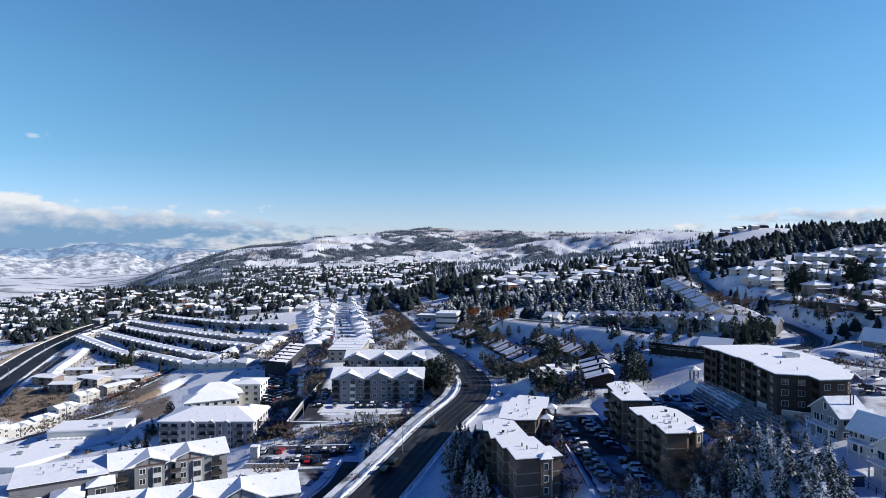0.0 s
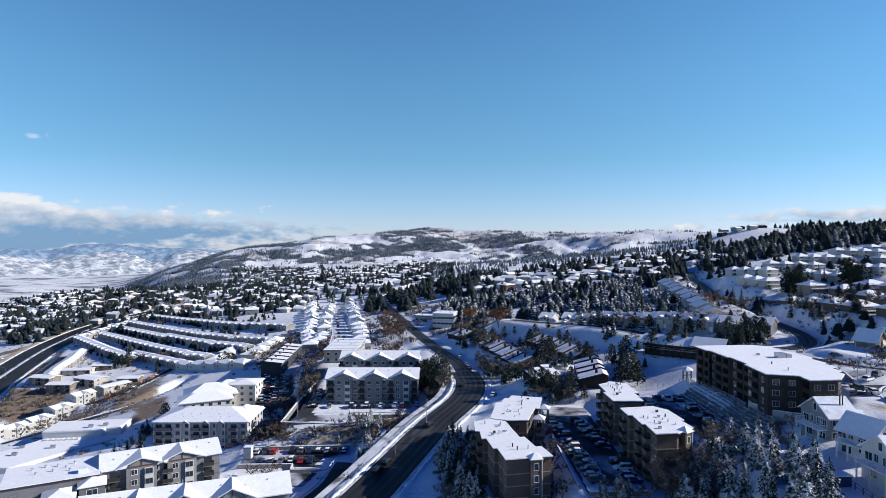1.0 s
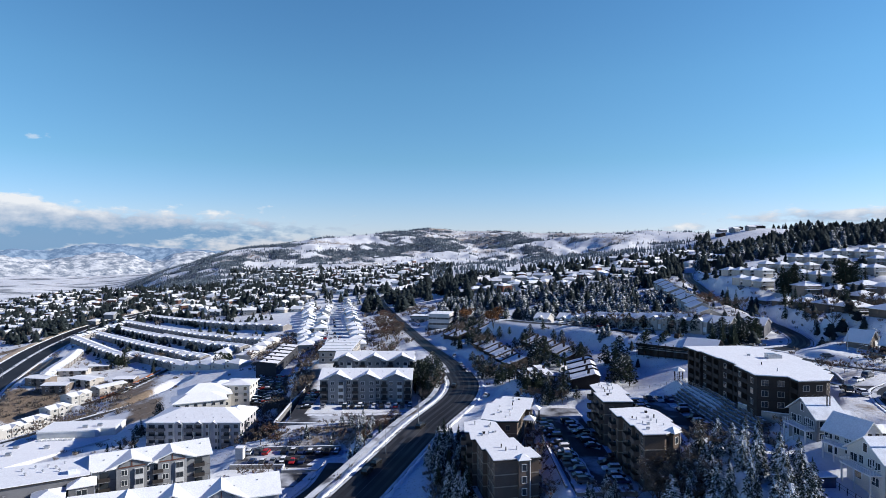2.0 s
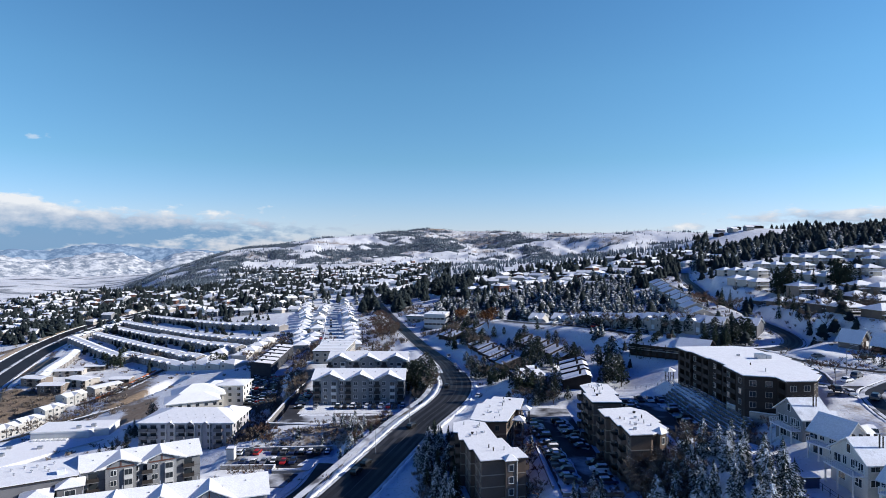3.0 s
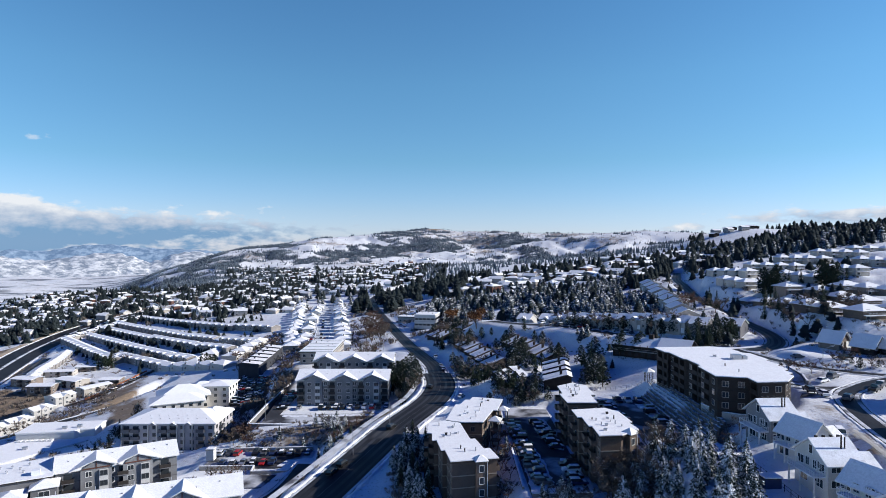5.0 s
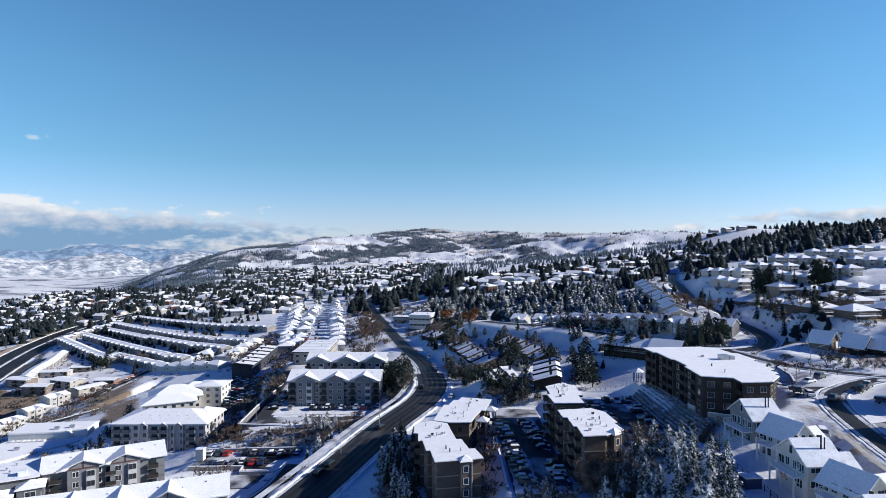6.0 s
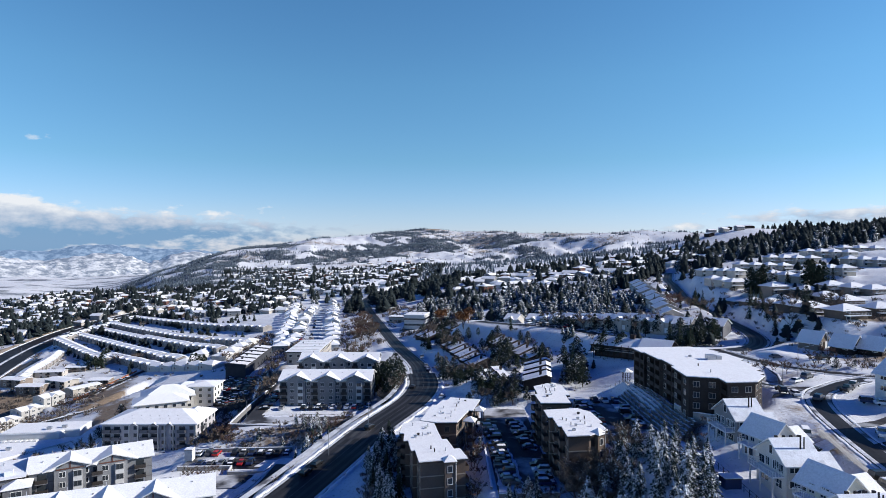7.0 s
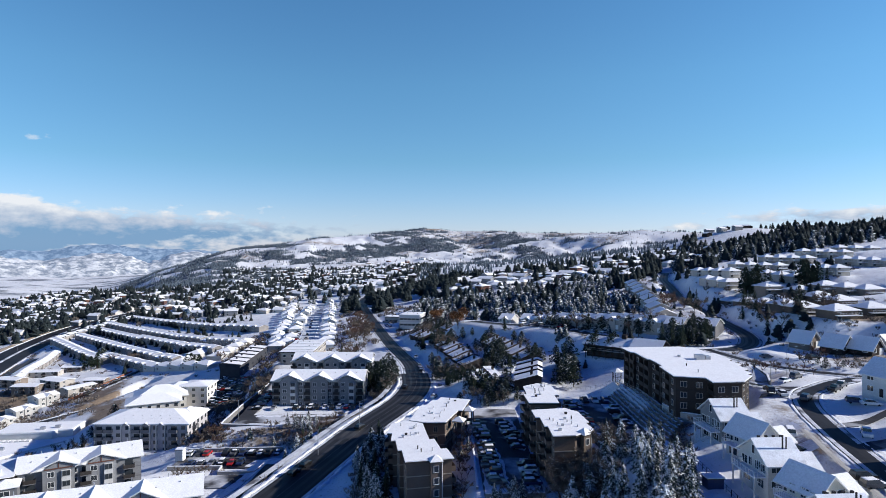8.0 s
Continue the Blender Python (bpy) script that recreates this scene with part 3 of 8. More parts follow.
def flat_block(name, m, poly, base, storeys, wall, label, storey=2.9, over=0.7, fascia=None, band=None, vents=6, seed=1, snow=0.22, plinth=6, cover=None, **bays):
    """An apartment house with a flat snow-covered roof, standing on a plinth."""
    ob = thing(name, m, label, "apartment building")
    top = base + storeys * storey + 0.4
    part("wall", Shape().prism(poly, base - plinth, top), wall, ob)
    for s in range(1, storeys):
        part("floor_band", Shape().prism(grown(poly, 0.06), base + s * storey - 0.16, base + s * storey + 0.1), band or TAUPE_PALE, ob)
    cover = cover or poly
    roof = part("roof", Shape().prism(grown(cover, over), top, top + 0.38), fascia or DARKTRIM, ob)
    part("snow_layer", Shape().prism(grown(cover, over - 0.08), top + 0.38, top + 0.38 + snow), ROOF_SNOW, roof, "even layer of fresh snow")
    rng = random.Random(seed)
    xs, ys = [p[0] for p in poly], [p[1] for p in poly]
    for i in range(vents):
        for _ in range(40):
            x, y = rng.uniform(min(xs), max(xs)), rng.uniform(min(ys), max(ys))
            if inside(cover, x, y, 1.5):
                break
        else:
            continue
        h = rng.choice((0.6, 0.8, 1.0))
        s = Shape().tube((x, y, top + 0.3), (x, y, top + 0.5 + h), 0.17, 0.15, 6, 0, True)
        if i % 3 == 0:
            s = Shape().box(x - 0.3, y - 0.25, top + 0.3, x + 0.3, y + 0.25, top + 0.55 + h * 0.5).box(x - 0.38, y - 0.33, top + 0.55 + h * 0.5, x + 0.38, y + 0.33, top + 0.61 + h * 0.5)
        part("roof_vent", s, DARKTRIM if i % 4 == 1 else METAL, roof)
    front_windows(ob, poly, base, storeys, storey, seed=seed, **bays)
    return ob


def inside(poly, x, y, margin=0.0):
    """Whether a point lies within a footprint, clear of its edges by about the margin."""
    for u, w in ((0, 0), (margin, margin), (-margin, margin), (margin, -margin), (-margin, -margin)):
        px, py, odd = x + u, y + w, False
        for (ax, ay), (bx, by) in zip(poly, poly[1:] + poly[:1]):
            if (ay > py) != (by > py) and px < ax + (bx - ax) * (py - ay) / (by - ay):
                odd = not odd
        if not odd:
            return False
    return True


def rect(L, W, x=0, y=0):
    return [(x - L / 2, y - W / 2), (x + L / 2, y - W / 2), (x + L / 2, y + W / 2), (x - L / 2, y + W / 2)]


# ---- ground, roads ----
def cover_at(x, y):
    """How bare of snow the ground is: 0 snow, 1 dry grass and brush."""
    az, r = np.degrees(np.arctan2(x, np.maximum(y, 1))), np.hypot(x, y)
    c = np.zeros(x.shape)
    for cx, cy, a, b, turn, v in ((-192, 388, 62, 17, 112, 0.66), (-158, 335, 30, 10, 110, 0.7), (-28, 228, 28, 9, 8, 0.62), (-64, 295, 9, 56, 6, 0.75), (-285, 398, 50, 24, -10, 0.85), (-330, 500, 16, 60, 22, 0.8), (-205, 345, 14, 26, 20, 0.7), (-112, 440, 10, 60, 8, 0.5), (-395, 770, 90, 9, 84, 0.9),
                                  (-425, 600, 90, 10, 68, 0.9), (155, 240, 12, 14, 0, 0.5), (108, 133, 5, 30, -14, 0.45), (126, 185, 10, 14, 0, 0.4), (84, 150, 5, 10, 0, 0.7), (172, 201, 20, 10, -20, 0.62), (208, 245, 36, 18, -25, 0.95), (30, 430, 60, 40, 0, 0.25)):
        k, s = np.cos(np.radians(turn)), np.sin(np.radians(turn))
        dx, dy = (x - cx) * k + (y - cy) * s, (y - cy) * k - (x - cx) * s
        c = np.maximum(c, v * np.exp(-(dx / a) ** 4 - (dy / b) ** 4))
    c = c + np.where(r > 1500, 0.12 + 0.24 * waves(x, y, 300, 31), 0) + 0.22 * smooth((r - 2250) / 500) * (az > -3) + 0.12 * smooth((r - 1600) / 200) * (az > -20)
    return np.clip(c, 0, 1)


def up_hill(x, y):
    """Azimuth, and how far up the far hill a place lies: 0 at its foot, 1 at its crest."""
    az, r = np.degrees(np.arctan2(x, np.maximum(y, 1))), np.hypot(x, y)
    return az, r, (r - 1700) / (np.interp(az, CREST_AT, CREST_OUT) - 1700)


def wood_at(x, y):
    """How wooded the far slopes are: belts of forest with bald knolls and grassland between them."""
    az, r, u = up_hill(x, y)

    def belt(a, h, da, dh):
        return np.exp(-((az - a) / da) ** 2 - ((u - h) / dh) ** 2)
    w = 0.50 * smooth((-11 - az) / 4) + 1.2 * belt(-3.4, 0.78, 2.3, 0.15) + 1.25 * belt(-5, 0.42 + 0.012 * (az + 4), 8.5, 0.12) + 1.1 * belt(7.2, 0.62, 1.9, 0.10) + 0.6 * belt(10, 0.34, 5, 0.10) + 0.45 * belt(16, 0.2, 6, 0.16)
    w = w - 1.3 * belt(-15, 0.27, 1.9, 0.09) - 0.8 * belt(-18, 0.75, 1.5, 0.1) - 0.7 * belt(-9, 0.72, 2.6, 0.08) - 0.7 * belt(1.5, 0.13, 3.2, 0.09) - 0.7 * belt(-3, 0.95, 1.3, 0.06)
    w = w + 0.5 * waves(x, y, 260, 41) + 0.42 * waves(x, y, 110, 43) - 0.08
    w = w * smooth((r - 1250) / 300) * (az > -31)
    w = smooth((w - 0.22) / 0.42) * smooth((az + 28) / 4)
    w = w + smooth((-23.5 - az) / 3) * (r > 1900) * (0.24 + 0.42 * waves(x * 0.2, y, 240, 44) + 0.42 * waves(x * 0.3, y, 80, 45))
    return np.clip(w, 0, 1)


def ground_sheet():
    fine = np.linspace(-44, 44, 441)
    az = np.radians(np.concatenate((fine, np.linspace(50, 310, 40))))
    rings = 62 * (4930 / 62) ** (np.linspace(0, 1, 520))
    rings = np.concatenate(([0.01, 8.0, 25.0], rings))
    R, A = np.meshgrid(rings, az, indexing="ij")
    X, Y = R * np.sin(A), R * np.cos(A)
    Z = ground(X.ravel(), Y.ravel()).reshape(X.shape)
    Z = Z + 0.05 * waves(X, Y, 9, 51) * (R < 700)
    nr, na = R.shape
    v = np.stack((X, Y, Z), -1).reshape(-1, 3)
    i, j = np.meshgrid(np.arange(nr - 1), np.arange(na), indexing="ij")
    k = (j + 1) % na
    f = np.stack((i * na + j, i * na + k, (i + 1) * na + k, (i + 1) * na + j), -1).reshape(-1, 4)
    me = bpy.data.meshes.new("ground")
    me.vertices.add(len(v))
    me.vertices.foreach_set("co", v.ravel())
    me.loops.add(f.size)
    me.loops.foreach_set("vertex_index", f.ravel())
    me.polygons.add(len(f))
    me.polygons.foreach_set("loop_start", np.arange(0, f.size, 4))
    me.polygons.foreach_set("use_smooth", np.ones(len(f), bool))
    for name, func in (("cover", cover_at), ("wood", wood_at)):
        me.attributes.new(name, "FLOAT", "POINT").data.foreach_set("value", func(v[:, 0], v[:, 1]))
    me.update()
    me.validate()
    return me


def ground_material():
    m = bpy.data.materials.new("snowy_ground")
    m.use_nodes = True
    t = m.node_tree
    bsdf = t.nodes["Principled BSDF"]
    bsdf.inputs["Roughness"].default_value, bsdf.inputs["Specular IOR Level"].default_value = 0.75, 0.15
    where = t.nodes.new("ShaderNodeNewGeometry").outputs["Position"]

    def noisy(s, detail=5.0, rough=0.6):
        n = t.nodes.new("ShaderNodeTexNoise")
        n.inputs["Scale"].default_value, n.inputs["Detail"].default_value, n.inputs["Roughness"].default_value = s, detail, rough
        t.links.new(where, n.inputs["Vector"])
        return n.outputs[0]

    def maths(op, a, b):
        n = t.nodes.new("ShaderNodeMath")
        n.operation = op
        for i, s in enumerate((a, b)):
            if isinstance(s, (int, float)):
                n.inputs[i].default_value = s
            else:
                t.links.new(s, n.inputs[i])
        return n.outputs[0]

    def ramped(s, lo, hi):
        n = t.nodes.new("ShaderNodeMapRange")
        n.inputs[1].default_value, n.inputs[2].default_value = lo, hi
        t.links.new(s, n.inputs[0])
        return n.outputs[0]

    def mixed(a, b, fac):
        n = t.nodes.new("ShaderNodeMix")
        n.data_type = "RGBA"
        for i, s in ((0, fac), (6, a), (7, b)):
            if isinstance(s, tuple):
                n.inputs[i].default_value = (*s, 1)
            else:
                t.links.new(s, n.inputs[i])
        return n.outputs[2]

    def attribute(name):
        n = t.nodes.new("ShaderNodeAttribute")
        n.attribute_name = name
        return n.outputs["Fac"]

    near, mid, far, patch = noisy(0.9), noisy(0.12), noisy(0.016), noisy(0.05, 7.0)
    snow = mixed((0.66, 0.68, 0.71), (0.77, 0.785, 0.81), ramped(mid, 0.35, 0.65))
    grass = mixed((0.15, 0.12, 0.09), (0.30, 0.225, 0.16), ramped(near, 0.3, 0.7))
    bare = maths("ADD", maths("ADD", maths("MULTIPLY", attribute("cover"), 1.15), maths("MULTIPLY", mid, 0.9)), maths("ADD", maths("MULTIPLY", near, 0.5), maths("MULTIPLY", patch, 1.1)))
    c = mixed(snow, grass, ramped(bare, 1.66, 1.98))
    blades = maths("MULTIPLY", ramped(noisy(1.5, 6.0, 0.7), 0.565, 0.65), ramped(noisy(0.07, 4.0), 0.38, 0.58))
    c = mixed(c, grass, maths("MULTIPLY", blades, 0.8))
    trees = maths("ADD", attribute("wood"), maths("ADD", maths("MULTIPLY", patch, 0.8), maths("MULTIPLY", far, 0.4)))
    # wooded ground is darker, with blue distance haze put into its colour
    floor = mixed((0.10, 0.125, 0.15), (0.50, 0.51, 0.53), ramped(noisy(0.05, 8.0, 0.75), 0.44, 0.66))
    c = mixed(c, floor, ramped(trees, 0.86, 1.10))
    t.links.new(c, bsdf.inputs["Base Color"])
    b = t.nodes.new("ShaderNodeBump")
    b.inputs["Strength"].default_value, b.inputs["Distance"].default_value = 0.45, 0.4
    t.links.new(maths("ADD", near, maths("MULTIPLY", mid, 2.0)), b.inputs["Height"])
    t.links.new(b.outputs[0], bsdf.inputs["Normal"])
    return m


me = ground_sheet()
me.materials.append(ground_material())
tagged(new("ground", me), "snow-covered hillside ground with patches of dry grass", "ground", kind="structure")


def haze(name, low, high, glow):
    """Far snowy and wooded slopes: blue air haze put into colour and glow."""
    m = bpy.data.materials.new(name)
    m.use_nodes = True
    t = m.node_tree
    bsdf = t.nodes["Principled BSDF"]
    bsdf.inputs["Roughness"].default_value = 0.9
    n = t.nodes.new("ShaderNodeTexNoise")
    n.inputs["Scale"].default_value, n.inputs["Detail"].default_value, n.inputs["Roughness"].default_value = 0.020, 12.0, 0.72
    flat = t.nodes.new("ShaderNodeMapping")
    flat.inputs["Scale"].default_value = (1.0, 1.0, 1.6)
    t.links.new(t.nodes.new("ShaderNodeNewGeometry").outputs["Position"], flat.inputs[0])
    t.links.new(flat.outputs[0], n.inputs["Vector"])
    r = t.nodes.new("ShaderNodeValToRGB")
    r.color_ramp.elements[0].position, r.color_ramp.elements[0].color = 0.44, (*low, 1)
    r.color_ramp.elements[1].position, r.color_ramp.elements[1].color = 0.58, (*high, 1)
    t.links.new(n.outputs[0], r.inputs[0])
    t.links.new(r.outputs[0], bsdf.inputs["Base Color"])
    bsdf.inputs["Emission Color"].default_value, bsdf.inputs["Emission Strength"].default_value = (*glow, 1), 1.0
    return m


def range_of_hills(name, out, deep, tops, relief, seed, mat, label):
    """A range across the valley: a ridge with spurs running down from it. tops: azimuth and height of its skyline."""
    az = np.radians(np.linspace(-44, -12, 420))
    up = np.linspace(0, 1, 34)
    A, U = np.meshgrid(az, up, indexing="ij")
    D = np.degrees(A)
    crest = np.interp(D, [a for a, _ in tops], [h for _, h in tops])
    spur = waves(D * 55 + U * 90, U * 300, 240, seed) * relief + waves(D * 55 - U * 60, U * 300, 100, seed + 1) * relief * 0.5 + waves(D * 55 + U * 40, U * 200, 38, seed + 3) * relief * 0.22
    R = out + deep * U + spur * 0.6
    Z = -122 + (crest + 122) * smooth(U * 0.92 + 0.08) ** 0.9 + spur * 0.35 * np.sin(np.pi * np.clip(U, 0, 1)) + waves(D * 55, U * 9, 60, seed + 2) * relief * 0.12 * U ** 6
    v = np.stack((R * np.sin(A), R * np.cos(A), Z), -1).reshape(-1, 3)
    k = len(up)
    f = [(i * k + j, (i + 1) * k + j, (i + 1) * k + j + 1, i * k + j + 1) for i in range(len(az) - 1) for j in range(k - 1)]
    me = bpy.data.meshes.new(name)
    me.from_pydata(v.tolist(), [], f)
    me.polygons.foreach_set("use_smooth", np.ones(len(f), bool))
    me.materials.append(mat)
    tagged(new(name, me), label, "mountains", kind="structure")


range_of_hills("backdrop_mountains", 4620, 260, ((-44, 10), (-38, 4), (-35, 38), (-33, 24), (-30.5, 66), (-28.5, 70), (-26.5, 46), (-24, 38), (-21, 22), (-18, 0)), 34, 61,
               haze("hazy_far_range", (0.06, 0.09, 0.14), (0.22, 0.27, 0.33), (0.055, 0.105, 0.18)), "far mountain range across the valley, tinted with blue haze")
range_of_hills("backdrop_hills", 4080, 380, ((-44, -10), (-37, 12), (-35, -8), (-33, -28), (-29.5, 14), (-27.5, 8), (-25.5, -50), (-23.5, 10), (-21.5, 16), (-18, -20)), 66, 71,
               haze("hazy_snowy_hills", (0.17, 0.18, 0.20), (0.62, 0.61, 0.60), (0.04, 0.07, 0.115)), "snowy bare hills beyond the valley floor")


def ribbon(line, left, right, lift, s=None, m=0, rise=0.0):
    """A strip along a line, from left to right metres beside it."""
    s = s or Shape()
    d = np.gradient(line[:, :2], axis=0)
    d /= np.linalg.norm(d, axis=1)[:, None]
    n = np.stack((d[:, 1], -d[:, 0]), 1)
    k = len(s.v)
    for p, q in zip(line, n):
        for o, up in ((left, 0), ((left + right) / 2, rise), (right, 0)):
            s.v.append((p[0] + q[0] * o, p[1] + q[1] * o, p[2] + lift + up))
    for i in range(len(line) - 1):
        for e in (0, 1):
            s.f.append((k + 3 * i + e, k + 3 * i + e + 1, k + 3 * i + 4 + e, k + 3 * i + 3 + e))
            s.m.append(m)
    return s


def bank(line, at, width, high, seed):
    """A ploughed ridge of snow along a line, uneven in height and width."""
    rng = np.random.RandomState(seed)
    s = Shape()
    d = np.gradient(line[:, :2], axis=0)
    d /= np.linalg.norm(d, axis=1)[:, None]
    n = np.stack((d[:, 1], -d[:, 0]), 1)
    for p, q in zip(line, n):
        w, h = width * rng.uniform(0.6, 1.3), high * rng.uniform(0.3, 1.3)
        for o, up in ((-0.5, -0.3), (-0.22, 0.8), (0.2, 1.0), (0.5, -0.3)):
            s.v.append((p[0] + q[0] * (at + o * w), p[1] + q[1] * (at + o * w), p[2] + 0.1 + up * h))
    for i in range(len(line) - 1):
        for e in range(3):
            s.f.append((4 * i + e, 4 * i + e + 1, 4 * i + 5 + e, 4 * i + 4 + e))
            s.m.append(0)
    return s


ROAD_LABELS = {"upper_road": "wet asphalt road climbing away between snowy verges", "main_road": "wide wet asphalt road curving between snowy verges", "highway": "wide dark highway with snow along its median"}
for name, (half, shoulder, pts) in ROADS.items():
    line = along(pts, 3.0)
    tagged(part(name, ribbon(line, -half, half, 0.10, rise=0.08), SLUSH if name in ("column_street", "court_lane") else ASPHALT), ROAD_LABELS.get(name, "narrow asphalt street edged with ploughed snow"), "road", kind="structure")
    fine = along(pts, 1.6)
    for side in (-1, 1):
        b = bank(fine, side * (half + 0.5), 1.6 if half > 6 else 0.8, 0.42 if half > 6 else 0.10, int(half * 10) + side)
        tagged(part("snow_bank", b, SNOW), "ploughed ridge of snow along the road edge", "snow bank", kind="structure")
        tagged(part("kerb_slush", ribbon(line, side * (half - 0.7) - 0.5, side * (half - 0.7) + 0.5, 0.135, rise=0.03), SLUSH), "strip of grey slush beside the kerb", "slush", kind="structure")
main = along(ROADS["main_road"][2], 3.0)
tagged(part("pavement", ribbon(main, -12.6, -10.4, 0.13, rise=0.02), SLUSH), "trodden snowy pavement beside the main road", "pavement", kind="structure")
for road in ("main_road", "upper_road", "hill_road"):
    line, half = along(ROADS[road][2], 3.0), ROADS[road][0]
    for o in ((-5.2, -2.4, 2.3, 5.0) if half > 6 else (-2.9, -1.3, 1.3, 2.9)):
        tagged(part("tyre_track", ribbon(line, o - 0.55, o + 0.55, 0.172 if abs(o) > half * 0.4 else 0.185), WORN), "wet worn wheel track along the road", "tyre track", kind="structure")
tagged(part("lane_line", ribbon(main, -0.05, 0.05, 0.195), SLATE), "faded pale line between the lanes", "road marking", kind="structure")
hs = along([p for p in ROADS["house_street"][2] if p[1] < 140], 3.0)
tagged(part("pavement", ribbon(hs, -6.6, -5.3, 0.16, rise=0.04), CONCRETE), "bare concrete pavement beside the house street", "pavement", kind="structure")
hw = along(ROADS["highway"][2], 3.0)
tagged(part("median", ribbon(hw, -1.6, 1.6, 0.2, rise=0.3), SLUSH), "low snowy median of the highway", "median", kind="structure")
tagged(part("gravel_shoulder", ribbon(hw, -23.0, -16.6, 0.35, rise=0.25), GRAVEL), "bare tan shoulder above the highway", "shoulder", kind="structure")


def lot(poly, z, label="dark asphalt car park with patches of snow"):
    tagged(part("parking_lot", Shape().prism(poly, z - 0.5, z + 0.24), LOT), label, "parking lot", kind="structure")


lot([(-56, 236), (-6, 241), (-6, 252), (-52, 250), (-52, 285), (-60, 285)], 9.45)
lot([(-66, 203), (-30, 204), (-31, 220), (-66, 219)], 4.65)
lot([(-52, 187), (-41, 187), (-38.5, 197.5), (-50, 197.5)], 4.7, "dark sunken car park beside the ramp wall")
lot([(36, 140), (50, 140), (51.5, 212), (37, 214), (36, 196)], 21.9)
lot([(67, 152), (81, 152), (82, 200), (74, 206), (65, 204), (65, 180)], 27.8)
lot([(-87, 288), (-71.5, 288), (-80, 323), (-87.5, 354), (-101, 354), (-94.5, 322)], 2.0)


def snow_patch(poly, z, seed, label="trodden snow left between the parked cars"):
    """Uncleared snow on a car park, with a wandering edge."""
    rng = random.Random(seed)
    edge = []
    for (x0, y0), (x1, y1) in zip(poly, poly[1:] + poly[:1]):
        n = max(2, int(math.hypot(x1 - x0, y1 - y0) / 1.3))
        for i in range(n):
            t = i / n
            edge.append((x0 + (x1 - x0) * t + rng.uniform(-0.35, 0.35), y0 + (y1 - y0) * t + rng.uniform(-0.35, 0.35)))
    tagged(part("snow_patch", Shape().prism(edge, z, z + 0.05), TRODDEN), label, "snow", kind="structure")


snow_patch([(36.3, 141), (42.2, 141), (42.6, 158), (41.4, 172), (36.6, 173)], 22.13, 1)
snow_patch([(37.0, 176), (40.6, 175), (40.2, 194), (37.2, 196)], 22.13, 2)
snow_patch([(46.6, 141), (49.6, 141), (49.6, 164), (47.0, 164), (46.0, 152)], 22.13, 3)
snow_patch([(46.8, 172), (49.6, 170), (49.0, 200), (45.6, 201)], 22.13, 4)
snow_patch([(77.2, 153), (81.0, 153), (81.6, 196), (77.8, 197)], 28.03, 5)
snow_patch([(65.8, 170), (70.2, 171), (70.4, 198), (66.2, 200)], 28.03, 6)
snow_patch([(67.5, 153), (71.8, 153), (71.0, 166), (67.6, 168)], 28.03, 7)
snow_patch([(-50, 246.5), (-8, 248), (-8, 251), (-50, 249.6)], 9.68, 8)
snow_patch([(-64, 217.6), (-33, 218.2), (-33, 219.2), (-64, 218.6)], 4.88, 9)
snow_patch([(-41, 205), (-31.5, 205), (-32, 212), (-39, 211)], 4.88, 10)


def drive(points, label="driveway with trodden snow and bare patches", mat=None):
    """A driveway that follows the ground."""
    s = Shape()
    (ax, ay), (bx, by), (cx, cy), (dx, dy) = points
    n = 6
    for i in range(n + 1):
        t = i / n
        for (px, py), (qx, qy) in (((ax, ay), (dx, dy)), ((bx, by), (cx, cy))):
            x, y = px + (qx - px) * t, py + (qy - py) * t
            s.v.append((x, y, level(x, y) + 0.17))
    for i in range(n):
        s.f.append((2 * i, 2 * i + 1, 2 * i + 3, 2 * i + 2))
        s.m.append(0)
    tagged(part("driveway", s, mat or TRODDEN), label, "driveway", kind="structure")


for y in (139.5, 128.5, 117, 106, 95):
    drive([(98, y - 2.6), (98, y + 2.2), (103.6 + (y - 116) * 0.22, y + 2.6), (103.0 + (y - 116) * 0.22, y - 2.0)])
# first strip: flat dark asphalt standing in for a hedge line in shadow
for a, b, wide in (((116.5, 137.5), (134, 145), 2.4), ((112.5, 124.5), (128, 131.5), 3.4), ((109, 112), (124, 117), 3.2), ((121, 160.5), (113.5, 166), 4.0), ((127.5, 170), (119, 176), 4.5)):
    n = Vector((b[1] - a[1], a[0] - b[0])).normalized() * wide / 2
    drive([(a[0] - n.x, a[1] - n.y), (a[0] + n.x, a[1] + n.y), (b[0] + n.x, b[1] + n.y), (b[0] - n.x, b[1] - n.y)], "wet dark asphalt strip between snowy lawns", LOT)
for k in range(8):
    x, y = 80 + k * 4.4, 349 - k * 5.6
    drive([(x - 1.2, y - 0.6), (x + 1.4, y + 1.2), (x - 3.2, y - 9.5), (x - 6.0, y - 11.0)])


# ---- apartment houses ----
def oriented(x, y, z, turn=0.0):
    return pose(x, y, z, 0, 0, turn)


